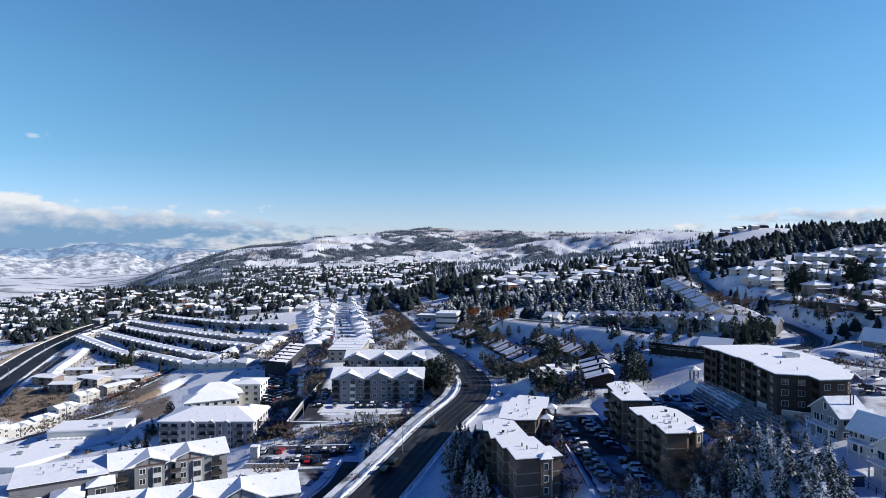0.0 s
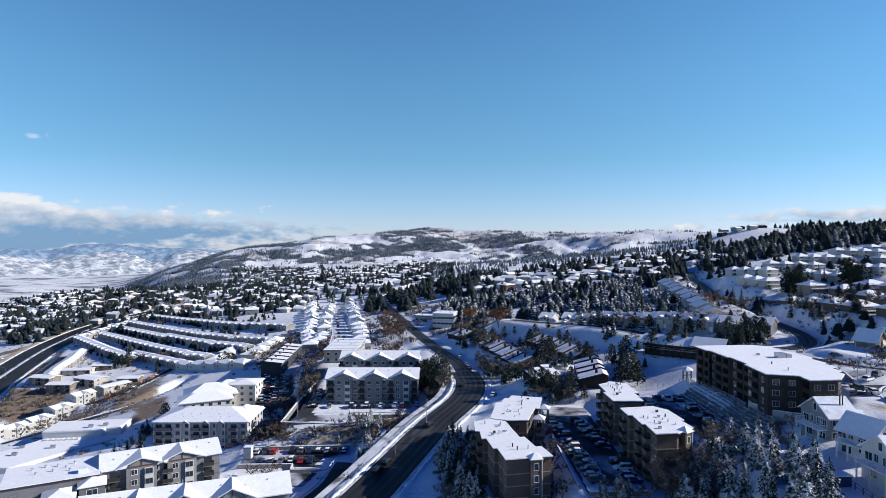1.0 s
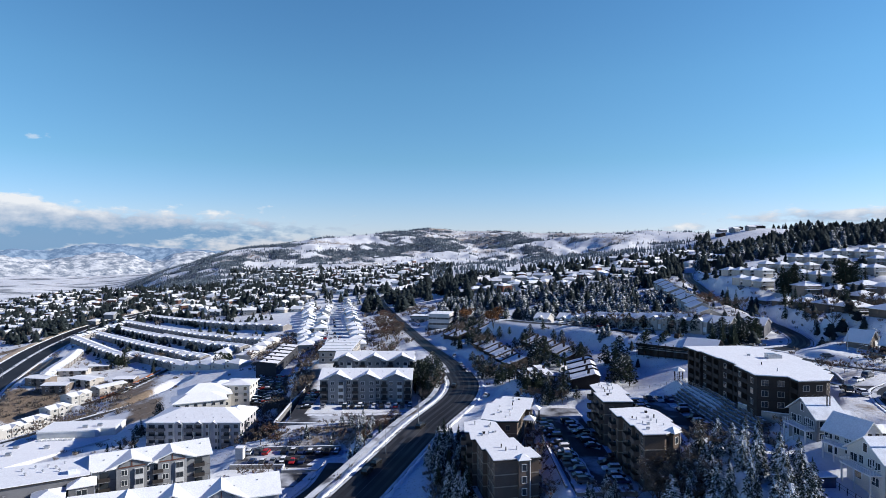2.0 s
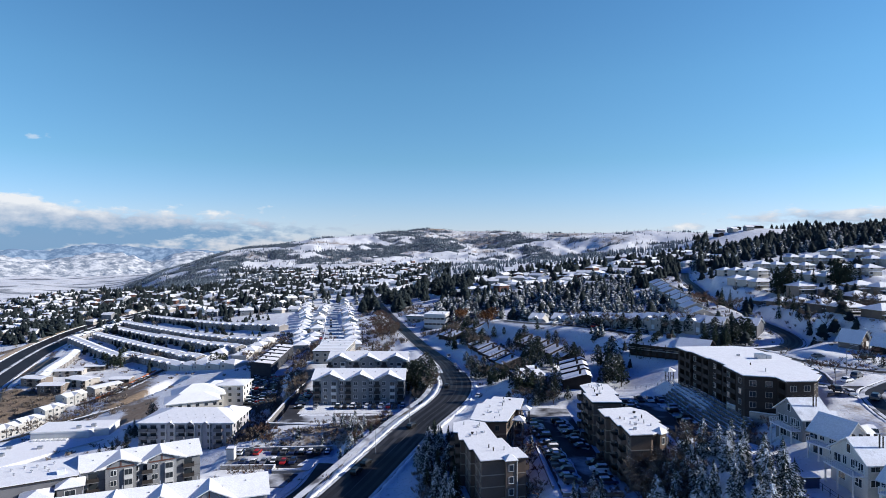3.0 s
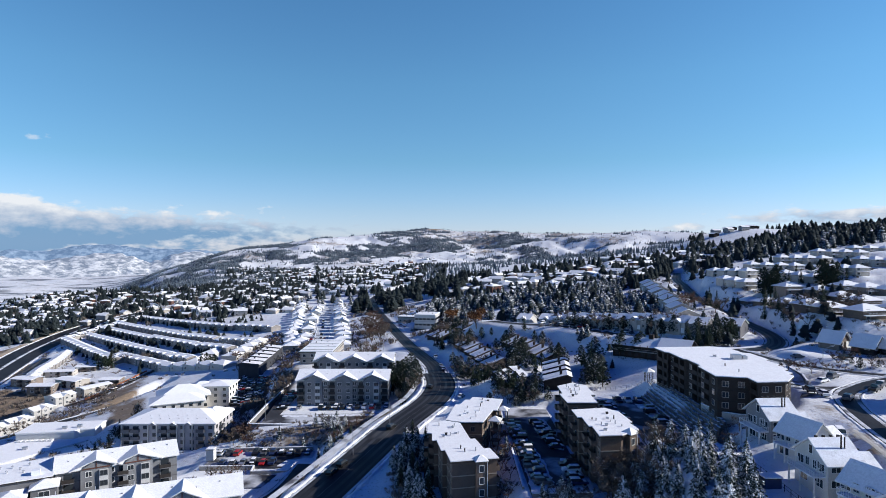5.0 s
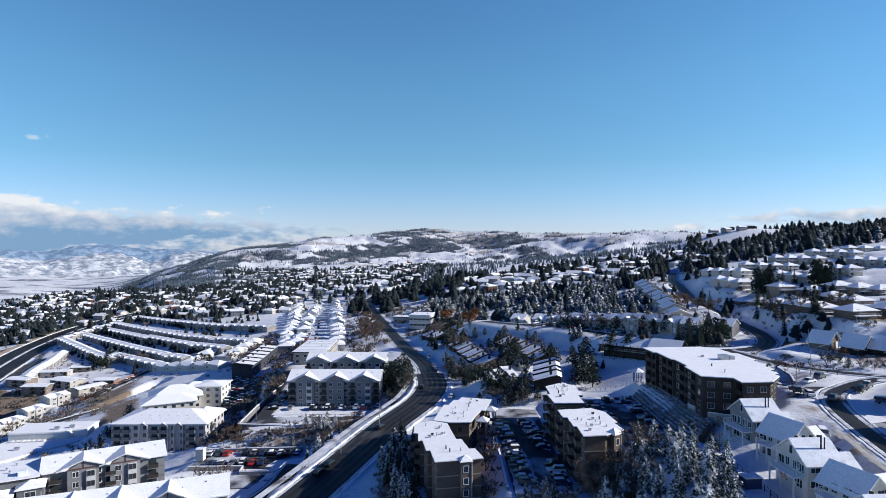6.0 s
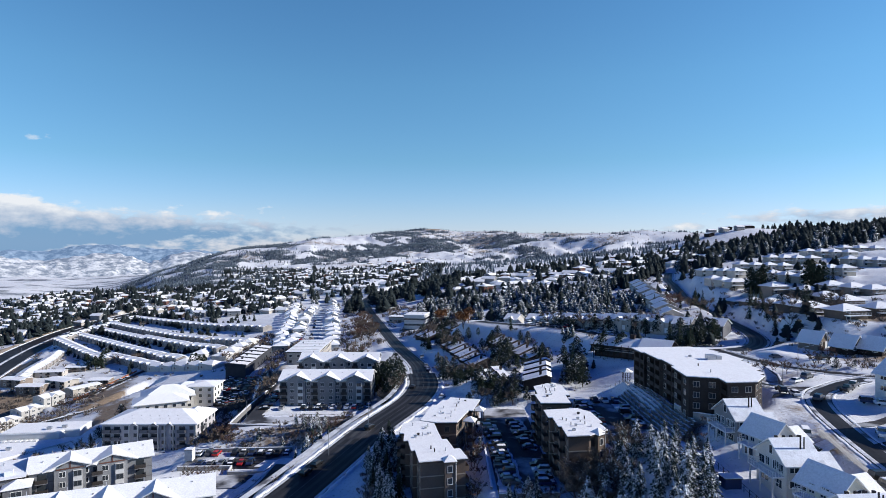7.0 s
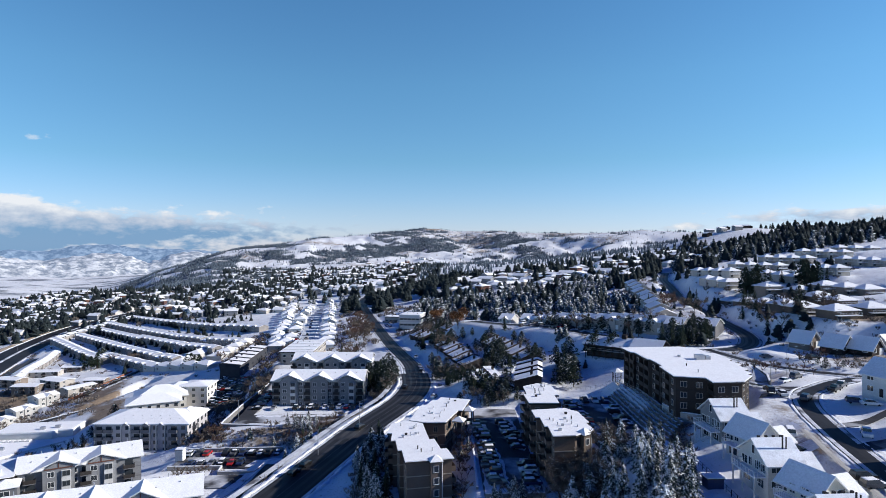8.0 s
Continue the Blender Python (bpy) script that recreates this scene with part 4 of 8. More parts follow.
def taupe_block(corners, base, seed, label, bays=(), storeys=4, skip=()):
    """A stepped footprint under a flat roof; bays: front, turn and place of slim bays with pyramid caps."""
    x, y = sum(p[0] for p in corners) / len(corners), sum(p[1] for p in corners) / len(corners)
    poly = grown([(px - x, py - y) for px, py in corners], -0.55)
    ob = flat_block("apartment_building", oriented(x, y, base), poly, 0.0, storeys, TAUPE, label, vents=12, seed=seed, balconies=0.45, pitch=3.3, frame=TAUPE_PALE, over=0.55, size=(1.1, 1.4), rail=TAUPE, slab=TAUPE, skip=skip)
    top = storeys * 2.9 + 0.78
    for bx, by, turn in bays:
        bay = part("bay", Shape().box(-1.3, -0.75, -4, 1.3, 0.7, top - 0.45), TAUPE, ob, at=pose(bx - x, by - y, 0, 0, 0, turn))
        part("bay_cap", hip_roof(Shape(), 2.6, 2.4, top - 0.1, 1.2, 0.35, 0.12, y0=0.2), [ROOF_SNOW, TRIM], bay, "small snowy pyramid cap over a bay")
        for s in range(storeys):
            window(ob, bx - x + 0.75 * math.sin(radians(turn)), by - y - 0.75 * math.cos(radians(turn)), s * 2.9 + 0.95, turn, 1.1, 1.5, TRIM, False)
        part("downpipe", Shape().tube((1.42, -0.85, -1), (1.42, -0.85, top - 0.4), 0.09, 0.09, 6), TRIM, bay, "white downpipe")
    return ob


# two bent pairs round the shaded car park
taupe_block([(17.2, 144.4), (29.2, 147.0), (27.4, 154.2), (25.9, 153.8), (24.1, 161.6), (22.8, 161.3), (21.6, 168.6), (20.6, 175.6), (15.8, 178.2), (11.2, 175.2), (11.0, 166.4), (12.3, 166.2), (12.5, 160.0), (13.7, 160.2), (14.9, 152.4), (15.9, 152.6)], 15.7, 3,
            "four-storey taupe apartment house with a flat snowy roof", ((24.6, 146.2, 12),), skip=(0,))
taupe_block([(16.2, 179.2), (21.4, 176.9), (27.3, 177.2), (31.2, 189.8), (32.5, 189.4), (35.6, 203.2), (25.5, 206.0), (24.3, 202.3), (22.9, 202.8), (20.9, 196.4), (19.5, 196.8)], 15.5, 5, "four-storey taupe apartment house with snowy bay caps")
for bx, by in ((31.2, 182.2), (34.6, 193.6)):
    tower = thing("stair_tower", oriented(bx, by, 15.5, 72), "slim brown stair tower with a snowy hipped cap", "stair tower")
    for sx in (-1.2, 1.2):
        for sy in (-1.2, 1.2):
            part("post", Shape().box(sx - 0.14, sy - 0.14, -2, sx + 0.14, sy + 0.14, 11.6), TAUPE_PALE, tower)
    for k in range(1, 4):
        part("landing", Shape().box(-1.4, -1.4, k * 2.9 - 0.2, 1.4, 1.4, k * 2.9), TAUPE, tower)
    part("cap", hip_roof(Shape(), 2.6, 2.6, 11.6, 1.2, 0.5, 0.2), [ROOF_SNOW, TRIM], tower)
taupe_block([(52.3, 142.6), (58.0, 143.2), (63.4, 147.5), (62.6, 153.4), (63.6, 153.7), (62.9, 163.2), (60.0, 167.0), (50.4, 165.2), (50.5, 158.0), (51.6, 158.0), (51.6, 150.2), (52.4, 150.2)], 22.4, 7,
            "four-storey dark taupe apartment house under flat snow", ((60.6, 145.6, 37),), skip=(0, 1))
taupe_block([(51.0, 173.5), (59.8, 173.5), (60.0, 182.5), (61.3, 182.5), (61.3, 195.0), (57.0, 197.9), (51.9, 193.8), (51.7, 184.0), (50.7, 184.0)], 22.1, 9, "four-storey dark taupe apartment house set back behind parked cars")

hall_poly = [(88.2, 160.6), (95.6, 158.4), (95.4, 153.6), (102.6, 154.2), (107.4, 160.2), (107.0, 163), (109, 164), (108.6, 168), (110.6, 169), (110.2, 174), (111.6, 175), (111.2, 182), (112.6, 183), (112.2, 192), (110.4, 193), (109.8, 202), (106, 204.5), (87.0, 203.0), (87.6, 195.6), (88.6, 195), (89.0, 184), (89.8, 183.4), (90.0, 173), (88.8, 172.4)]
cx, cy = 99, 182
hall_roof = [(x - cx, y - cy) for x, y in hall_poly]


def recessed(poly, bays, depth):
    """The footprint with loggias cut into some of its edges: bays gives an edge's number and the loggias' start and end along it."""
    out, backs = [], []
    for k, (p, d, length, turn) in enumerate(edges(poly)):
        out.append(tuple(p))
        for a, b in bays.get(k, ()):
            inward = Vector((-d.y, d.x)) * depth
            out += [tuple(p + d * a), tuple(p + d * a + inward), tuple(p + d * b + inward), tuple(p + d * b)]
            backs.append((p + d * (a + b) / 2 + inward, b - a, turn))
    return out, backs


hall_body, loggias = recessed(hall_roof, {17: ((1.0, 4.2), (5.4, 8.4)), 19: ((2.7, 6.0), (7.2, 10.4)), 21: ((2.6, 5.8), (6.8, 9.6)), 23: ((3.0, 6.2),), 1: ((0.8, 4.0),)}, 1.7)
hall = flat_block("apartment_building", oriented(cx, cy, 33.0), hall_body, 0.0, 4, BROWN, "long brown apartment house with recessed balconies and flat snow", vents=5, seed=12, cover=hall_roof,
                  balconies=0.0, pitch=3.3, frame=BEIGE, slab=BROWN, band=DARKTRIM, over=0.8, storey=2.83, plinth=3)
roof_unit = part("roof_unit", Shape().box(-1.9, -1.1, 11.9, 0.6, 1.1, 13.6).box(0.9, -0.9, 11.9, 2.4, 0.9, 13.3).box(-2.0, -1.2, 13.6, 0.7, 1.2, 13.7), METAL, hall, "dark grey rooftop ventilation unit", at=pose(5.5, 1, 0))
for q, wide, turn in loggias:
    for s in range(4):
        balcony(hall, q.x, q.y, s * 2.83 + 0.1, turn, round(wide, 1), 1.85, DARKTRIM, BROWN)
part("garage_door", Shape().box(-2.6, -0.06, 0, 2.6, 0.05, 2.3), CONCRETE, hall, at=pose(-6.3, -19.1, -0.2, 0, 0, -22))


def gabled_block(x, y, base, L, W, storeys, label, gables=(-14, 0, 14), turn=0.0, wall=None, rise=3.0, trim=None, peak=2.6, spread=6.6):
    """An apartment house with a pitched roof and cross gables over its bays."""
    wall, trim = wall or GREY, trim or TRIM
    ob = thing("apartment_building", oriented(x, y, base, turn), label, "apartment building")
    eave = storeys * 2.9 + 0.2
    body = Shape().prism(rect(L, W), -6, eave)
    part("wall", body, wall, ob)
    roof = Shape()
    gable_roof(roof, L, W, eave, rise, 0.7, 0.3)
    ends = Shape()
    for e in (-1, 1):
        ends.face([(e * L / 2, -W / 2, eave), (e * L / 2, W / 2, eave), (e * L / 2, 0, eave + rise)])
    part("gable_wall", ends, wall, ob)
    for g in gables:
        bay = Shape().box(g - 3.9, -W / 2 - 1.0, -6, g + 3.9, -W / 2 + 0.2, eave)
        bay.face([(g - 3.9, -W / 2 - 1.0, eave), (g + 3.9, -W / 2 - 1.0, eave), (g, -W / 2 - 1.0, eave + peak - 0.1)])
        part("bay", bay, wall, ob)
        half = W / 2 + 1.0
        cross = Shape()
        for e in (-1, 1):
            a, b = (g + e * spread, eave - 0.12), (g, eave + peak)
            front, back = -half - 0.6, 0.0
            low = [(a[0], front, a[1]), (b[0], front, b[1]), (b[0], back, b[1]), (a[0], back, a[1])]
            n = len(cross.v)
            cross.solid(low + [(p[0], p[1], p[2] + 0.3) for p in low], [(0, 1, 2, 3), (0, 1, 5, 4), (1, 2, 6, 5), (2, 3, 7, 6), (3, 0, 4, 7)], 1)
            cross.f.append((n + 4, n + 5, n + 6, n + 7))
            cross.m.append(0)
        part("gable_roof", cross, [ROOF_SNOW, TRIM], ob)
        for s in range(storeys):
            for dx in (-1.9, 1.9):
                window(ob, g + dx, -W / 2 - 1.0, s * 2.9 + 0.95, 0, 1.5, 1.4, trim)
        if g == gables[0] or g == gables[-1]:
            part("bay_window", Shape().box(g + 0.7, -W / 2 - 1.6, 0.4, g + 3.0, -W / 2 - 0.9, eave - 0.6), WHITE, ob, "white bay rising through all storeys")
            for s in range(storeys):
                window(ob, g + 1.85, -W / 2 - 1.6, s * 2.9 + 0.95, 0, 1.8, 1.4, wall)
    part("roof", roof, [ROOF_SNOW, TRIM], ob, "pitched roof under smooth snow")
    for s in range(1, storeys):
        part("floor_band", Shape().box(-L / 2 - 0.05, -W / 2 - 0.06, s * 2.9 - 0.12, L / 2 + 0.05, -W / 2 + 0.1, s * 2.9 + 0.1), SLATE, ob)
    spots = [(a + b) / 2 for a, b in zip((-L / 2,) + tuple(g + 3.9 for g in gables), tuple(g - 3.9 for g in gables) + (L / 2,))]
    for k, c in enumerate(spots):
        for s in range(storeys):
            if k in (0, len(spots) - 1):
                balcony(ob, c, -W / 2, s * 2.9 + 0.1, 0, 3.0, 1.6, DARKTRIM, SLATE)
            else:
                balcony(ob, c + 1.4, -W / 2, s * 2.9 + 0.1, 0, 2.8, 1.4, DARKTRIM, SLATE)
                window(ob, c - 1.6, -W / 2, s * 2.9 + 0.95, 0, 1.4, 1.4, trim)
    for e, t in ((-1, -90), (1, 90)):
        for s in range(storeys):
            for dy in (-4, 3):
                window(ob, e * L / 2, dy, s * 2.9 + 0.95, t, 1.4, 1.3, trim)
    for k in range(8):
        vx, vy = -L / 2 + 3 + k * L / 8.4, -W * (0.16 if k % 2 else 0.24)
        vz = eave + rise * (1 + vy / (W / 2)) + 0.3
        part("roof_vent", Shape().box(vx - 0.18, vy - 0.16, vz - 0.3, vx + 0.18, vy + 0.16, vz + 0.2), METAL, ob)
    for k in range(5):
        part("roof_vent", Shape().tube((-L / 2 + 5 + k * L / 5.5, 2.2, eave + rise - 1.2), (-L / 2 + 5 + k * L / 5.5, 2.2, eave + rise + 0.5), 0.13, 0.13, 6, 0, True), METAL, ob)
    return ob


gabled_block(-28.8, 275, 8.3, 40, 17, 4, "four-storey grey apartment house with three snowy gables", (-12.4, 0.8, 13.2))
FAR = True
gabled_block(-29.4, 312, 9.4, 39, 16, 4, "grey gabled apartment house standing behind its twin")

FAR = True
# flat-roofed hall and open carport behind them
beige_hall = flat_block("apartment_building", oriented(-53.5, 350, 11.6), rect(17, 40), 0.0, 3, BEIGE, "long beige apartment house with flat snow-covered roof sections", storey=3.0, vents=7, seed=21, balconies=0.0, plinth=5)
for k in range(4):
    part("parapet", Shape().box(-8.4, -16 + k * 10, 9.6, 8.4, -15.6 + k * 10, 10.3), TRIM, beige_hall)
carport = thing("carport", oriented(-20, 338, 13.4, 12), "long open carport with a flat snowy roof", "carport")
part("roof", Shape().box(-3, -14, 2.6, 3, 14, 2.95, 0), DARKTRIM, carport)
part("snow_layer", Shape().box(-2.9, -13.9, 2.95, 2.9, 13.9, 3.15), ROOF_SNOW, carport)
for k in range(6):
    for e in (-2.8, 2.8):
        part("post", Shape().box(e - 0.1, -13.5 + k * 5.4 - 0.1, -2, e + 0.1, -13.5 + k * 5.4 + 0.1, 2.6), DARKTRIM, carport)


def hip_block(x, y, base, L, W, storeys, wall, label, turn=0, rise=4.0, wings=(), seed=1, balconies=0.35, over=0.9, frame=None, roof_mat=None, rail=None):
    ob = thing("apartment_building", oriented(x, y, base, turn), label, "apartment building")
    eave = storeys * 2.9 + 0.2
    part("wall", Shape().prism(rect(L, W), -7, eave), wall, ob)
    part("roof", hip_roof(Shape(), L, W, eave, rise, over, 0.3), [roof_mat or ROOF_SNOW, TRIM], ob, "broad hipped roof under snow")
    front_windows(ob, rect(L, W), 0.0, storeys, seed=seed, balconies=balconies, frame=frame, rail=rail, slab=rail)
    for k, (wx, wy, wl, ww, wr) in enumerate(wings):
        wing = part("wing", Shape().prism(rect(wl, ww, wx, wy), -7, eave), wall, ob)
        part("wing_roof", hip_roof(Shape(), wl, ww, eave, wr, over, 0.3, x0=wx, y0=wy), [roof_mat or ROOF_SNOW, TRIM], wing)
        front_windows(wing, rect(wl, ww, wx, wy), 0.0, storeys, seed=seed + k, balconies=0.0, frame=frame)
    return ob


FAR = True
hip_block(-93.5, 250.5, -3.0, 37, 20, 4, LILAC, "four-storey grey apartment house with a broad hipped snowy roof", wings=((12.5, 5, 10, 13, 2.4),), seed=31, balconies=0.2, frame=GREY, rise=3.3, rail=SLATE)
grey_house = [o for o in scene.objects if o.parent is None and o.get("label", "").startswith("four-storey grey apartment house with a broad")][0]
for k in range(16):
    vx, vy = -13 + (k % 8) * 3.7 + (k // 8) * 1.3, -5.2 - 2.2 * (k // 8)
    vz = 11.8 + 0.3 + 3.3 * (1 - abs(vy) / 10.9)
    if abs(vx) < 16.5 - (11.9 + vy) * 0.9 + 2:
        part("roof_vent", Shape().box(vx - 0.13, vy - 0.13, vz - 0.3, vx + 0.13, vy + 0.13, vz + 0.12), METAL, grey_house)
for vx in (-6, 2, 8):
    s = gable_roof(Shape(), 2.2, 2.6, 11.6, 0.8, 0.3, 0.2, x0=vx, y0=-9.8, along_x=False, gable=2)
    part("dormer", s, [ROOF_SNOW, TRIM, LILAC], grey_house)
    for s in (-1.7, 1.7):
        part("column", Shape().box(vx + s - 0.22, -11.1, -5, vx + s + 0.22, -10.6, 11.6), PALE, grey_house)
for sx in (-18.3, 18.3):
    part("column", Shape().box(sx - 0.25, -10.7, -5, sx + 0.25, -10.2, 11.7), PALE, grey_house)
hip_block(-109, 291, -3.4, 22, 17, 4, CREAM, "pale stuccoed apartment house with hipped snowy roofs", turn=25, rise=4.2, wings=((9, 9, 14, 12, 3.0), (-3, -11.5, 22, 13, 2.6)), seed=33, balconies=0.0)
hip_block(-96, 304, -1.6, 13, 13, 4, CREAM, "cream stuccoed stair block with a shallow snowy roof", rise=1.2, seed=35, balconies=0.0)


FAR = False


def long_gabled(x, y, base, L, W, storeys, turn, wall, label, gables, rise=3.4, seed=41, peak=3.3):
    """A long apartment house whose roof breaks into front gables with timber in their peaks."""
    ob = gabled_block(x, y, base, L, W, storeys, label, gables, turn, wall, rise, None, peak)
    for g in gables:
        part("gable_timber", Shape().box(g - 3.4, -W / 2 - 1.12, storeys * 2.9 + 0.1, g + 3.4, -W / 2 - 0.98, storeys * 2.9 + 0.45).box(g - 0.15, -W / 2 - 1.12, storeys * 2.9 + 0.3, g + 0.15, -W / 2 - 0.98, storeys * 2.9 + peak - 0.4), REDWOOD, ob, "dark red timber in the gable")
    return ob


long_gabled(-82.2, 182.0, 4.9, 31, 15, 4, 29, GREY, "long grey apartment house with gables and red-brown balconies", (-5.6, 5.0), rise=2.2, peak=2.3)
tail = thing("apartment_wing", oriented(-105, 167, 7.0, 29), "low flat-roofed wing with snowy terraces and skylight boxes", "apartment wing")
part("wall", Shape().prism(rect(22, 16), -8, 9.6), SLATE, tail)
part("roof", Shape().prism(rect(23, 17), 9.6, 9.9), DARKTRIM, tail)
part("snow_layer", Shape().prism(rect(22.8, 16.8), 9.9, 10.1), ROOF_SNOW, tail)
for k, (vx, vy) in enumerate(((-5, 3), (-2, 4), (1, 3.4), (-4, -1), (0, -0.5), (3, 1), (5, 4), (4, -2))):
    part("roof_vent", Shape().tube((vx, vy, 10), (vx, vy, 10.9), 0.2, 0.16, 6, 0, True).box(vx - 0.35, vy - 0.08, 10.6, vx + 0.35, vy + 0.08, 10.75), METAL, tail)
for k, (tx, ty, tl, tw, th) in enumerate(((-12, -3, 8, 9, 7.6), (-9, -11, 10, 7, 6.0), (2, -11.5, 7, 8, 7.2), (9.5, -9, 6, 6, 8.2))):
    t = part("terrace", Shape().prism(rect(tl, tw, tx, ty), -8, th), SLATE, tail)
    part("terrace_roof", hip_roof(Shape(), tl, tw, th, 1.4, 0.5, 0.2, x0=tx, y0=ty), [ROOF_SNOW, TRIM], t)
    window(tail, tx, ty - tw / 2, th - 2.2, 0, 2.4, 1.4)
part("chimney_box", Shape().box(6.2, -6, 8, 8.2, -4, 11.4), THIN_SNOW, tail, "pale blue-grey metal chimney box")
long_gabled(-64.5, 160.0, 1.6, 50, 14, 4, 20, GREY, "long grey apartment house under broad snowy gables", (-12, -1, 10.5), rise=3.0, peak=3.2)

# white low hall with roof steps
white_hall = thing("community_hall", oriented(-173, 300, -17.6, 8), "low white flat-roofed hall with stepped snowy roofs", "hall")
top_poly = [(-17, -8), (9, -8), (10.5, -5.5), (17, -5), (17, 9), (-17, 9)]
part("wall", Shape().prism(top_poly, -5, 6.6), WHITE, white_hall)
part("roof", Shape().prism(grown(top_poly, 0.2), 6.6, 7.2), TRIM, white_hall)
part("snow_layer", Shape().prism(grown(top_poly, -0.25), 7.2, 7.32), ROOF_SNOW, white_hall)
low_poly = [(-24, -44), (-12, -46), (14, -14), (22, -6), (20, -4.8), (10.5, -5.4), (9, -7.8), (-17.2, -7.8), (-30, -30)]
low = part("low_wing", Shape().prism(low_poly, -6, 3.0), WHITE, white_hall)
part("low_roof", Shape().prism(grown(low_poly, 0.15), 3.0, 3.5), TRIM, low)
part("snow_layer", Shape().prism(grown(low_poly, -0.3), 3.5, 3.62), ROOF_SNOW, low)
for k in range(7):
    part("skylight", Shape().box(-15 + k * 2.3, -11.4, 3.5, -13.4 + k * 2.3, -9.0, 4.3), TRIM, white_hall)
for vx, vy, vz in ((-6, -22, 3.5), (-18, -30, 3.5), (9, -2, 7.2), (3, -4, 7.2), (-20, -20, 3.5)):
    part("roof_unit", Shape().box(vx - 1.0, vy - 0.7, vz, vx + 1.0, vy + 0.7, vz + 1.3).box(vx - 1.1, vy - 0.8, vz + 1.3, vx + 1.1, vy + 0.8, vz + 1.4), METAL, white_hall)
for k in range(4):
    window(white_hall, -22 + k * 2.6, -44.6 - k * 0.43, -0.6, -9, 1.4, 1.5)
pavilion = thing("garden_hut", oriented(-196, 268, level(-196, 268), 8), "small white flat-roofed hut in the snow", "hut")
part("wall", Shape().box(-4.5, -2, -2, 4.5, 2, 2.6), WHITE, pavilion)
part("roof", Shape().box(-4.8, -2.3, 2.6, 4.8, 2.3, 2.85), CONCRETE, pavilion)
part("snow_layer", Shape().box(-4.7, -2.2, 2.85, 4.7, 2.2, 3.0), ROOF_SNOW, pavilion)

FAR = True
office = flat_block("office_building", oriented(4, 447, 15.8, -12), rect(15, 18), 0.0, 3, WHITE, "white three-storey office block with ribbon windows", storey=3.95, vents=3, seed=51, balconies=0.0, pitch=3.0, band=METAL, over=0.3, fascia=TRIM, frame=METAL, size=(2.6, 1.3))
office["category"] = "office building"
annex = flat_block("office_building", oriented(-12, 490, 16.6, -12), rect(15, 10), 0.0, 1, BEIGE, "low beige office with a flat snowy roof", storey=4.0, vents=2, seed=52, balconies=0.0, over=0.6)
annex["category"] = "office building"
FAR = False


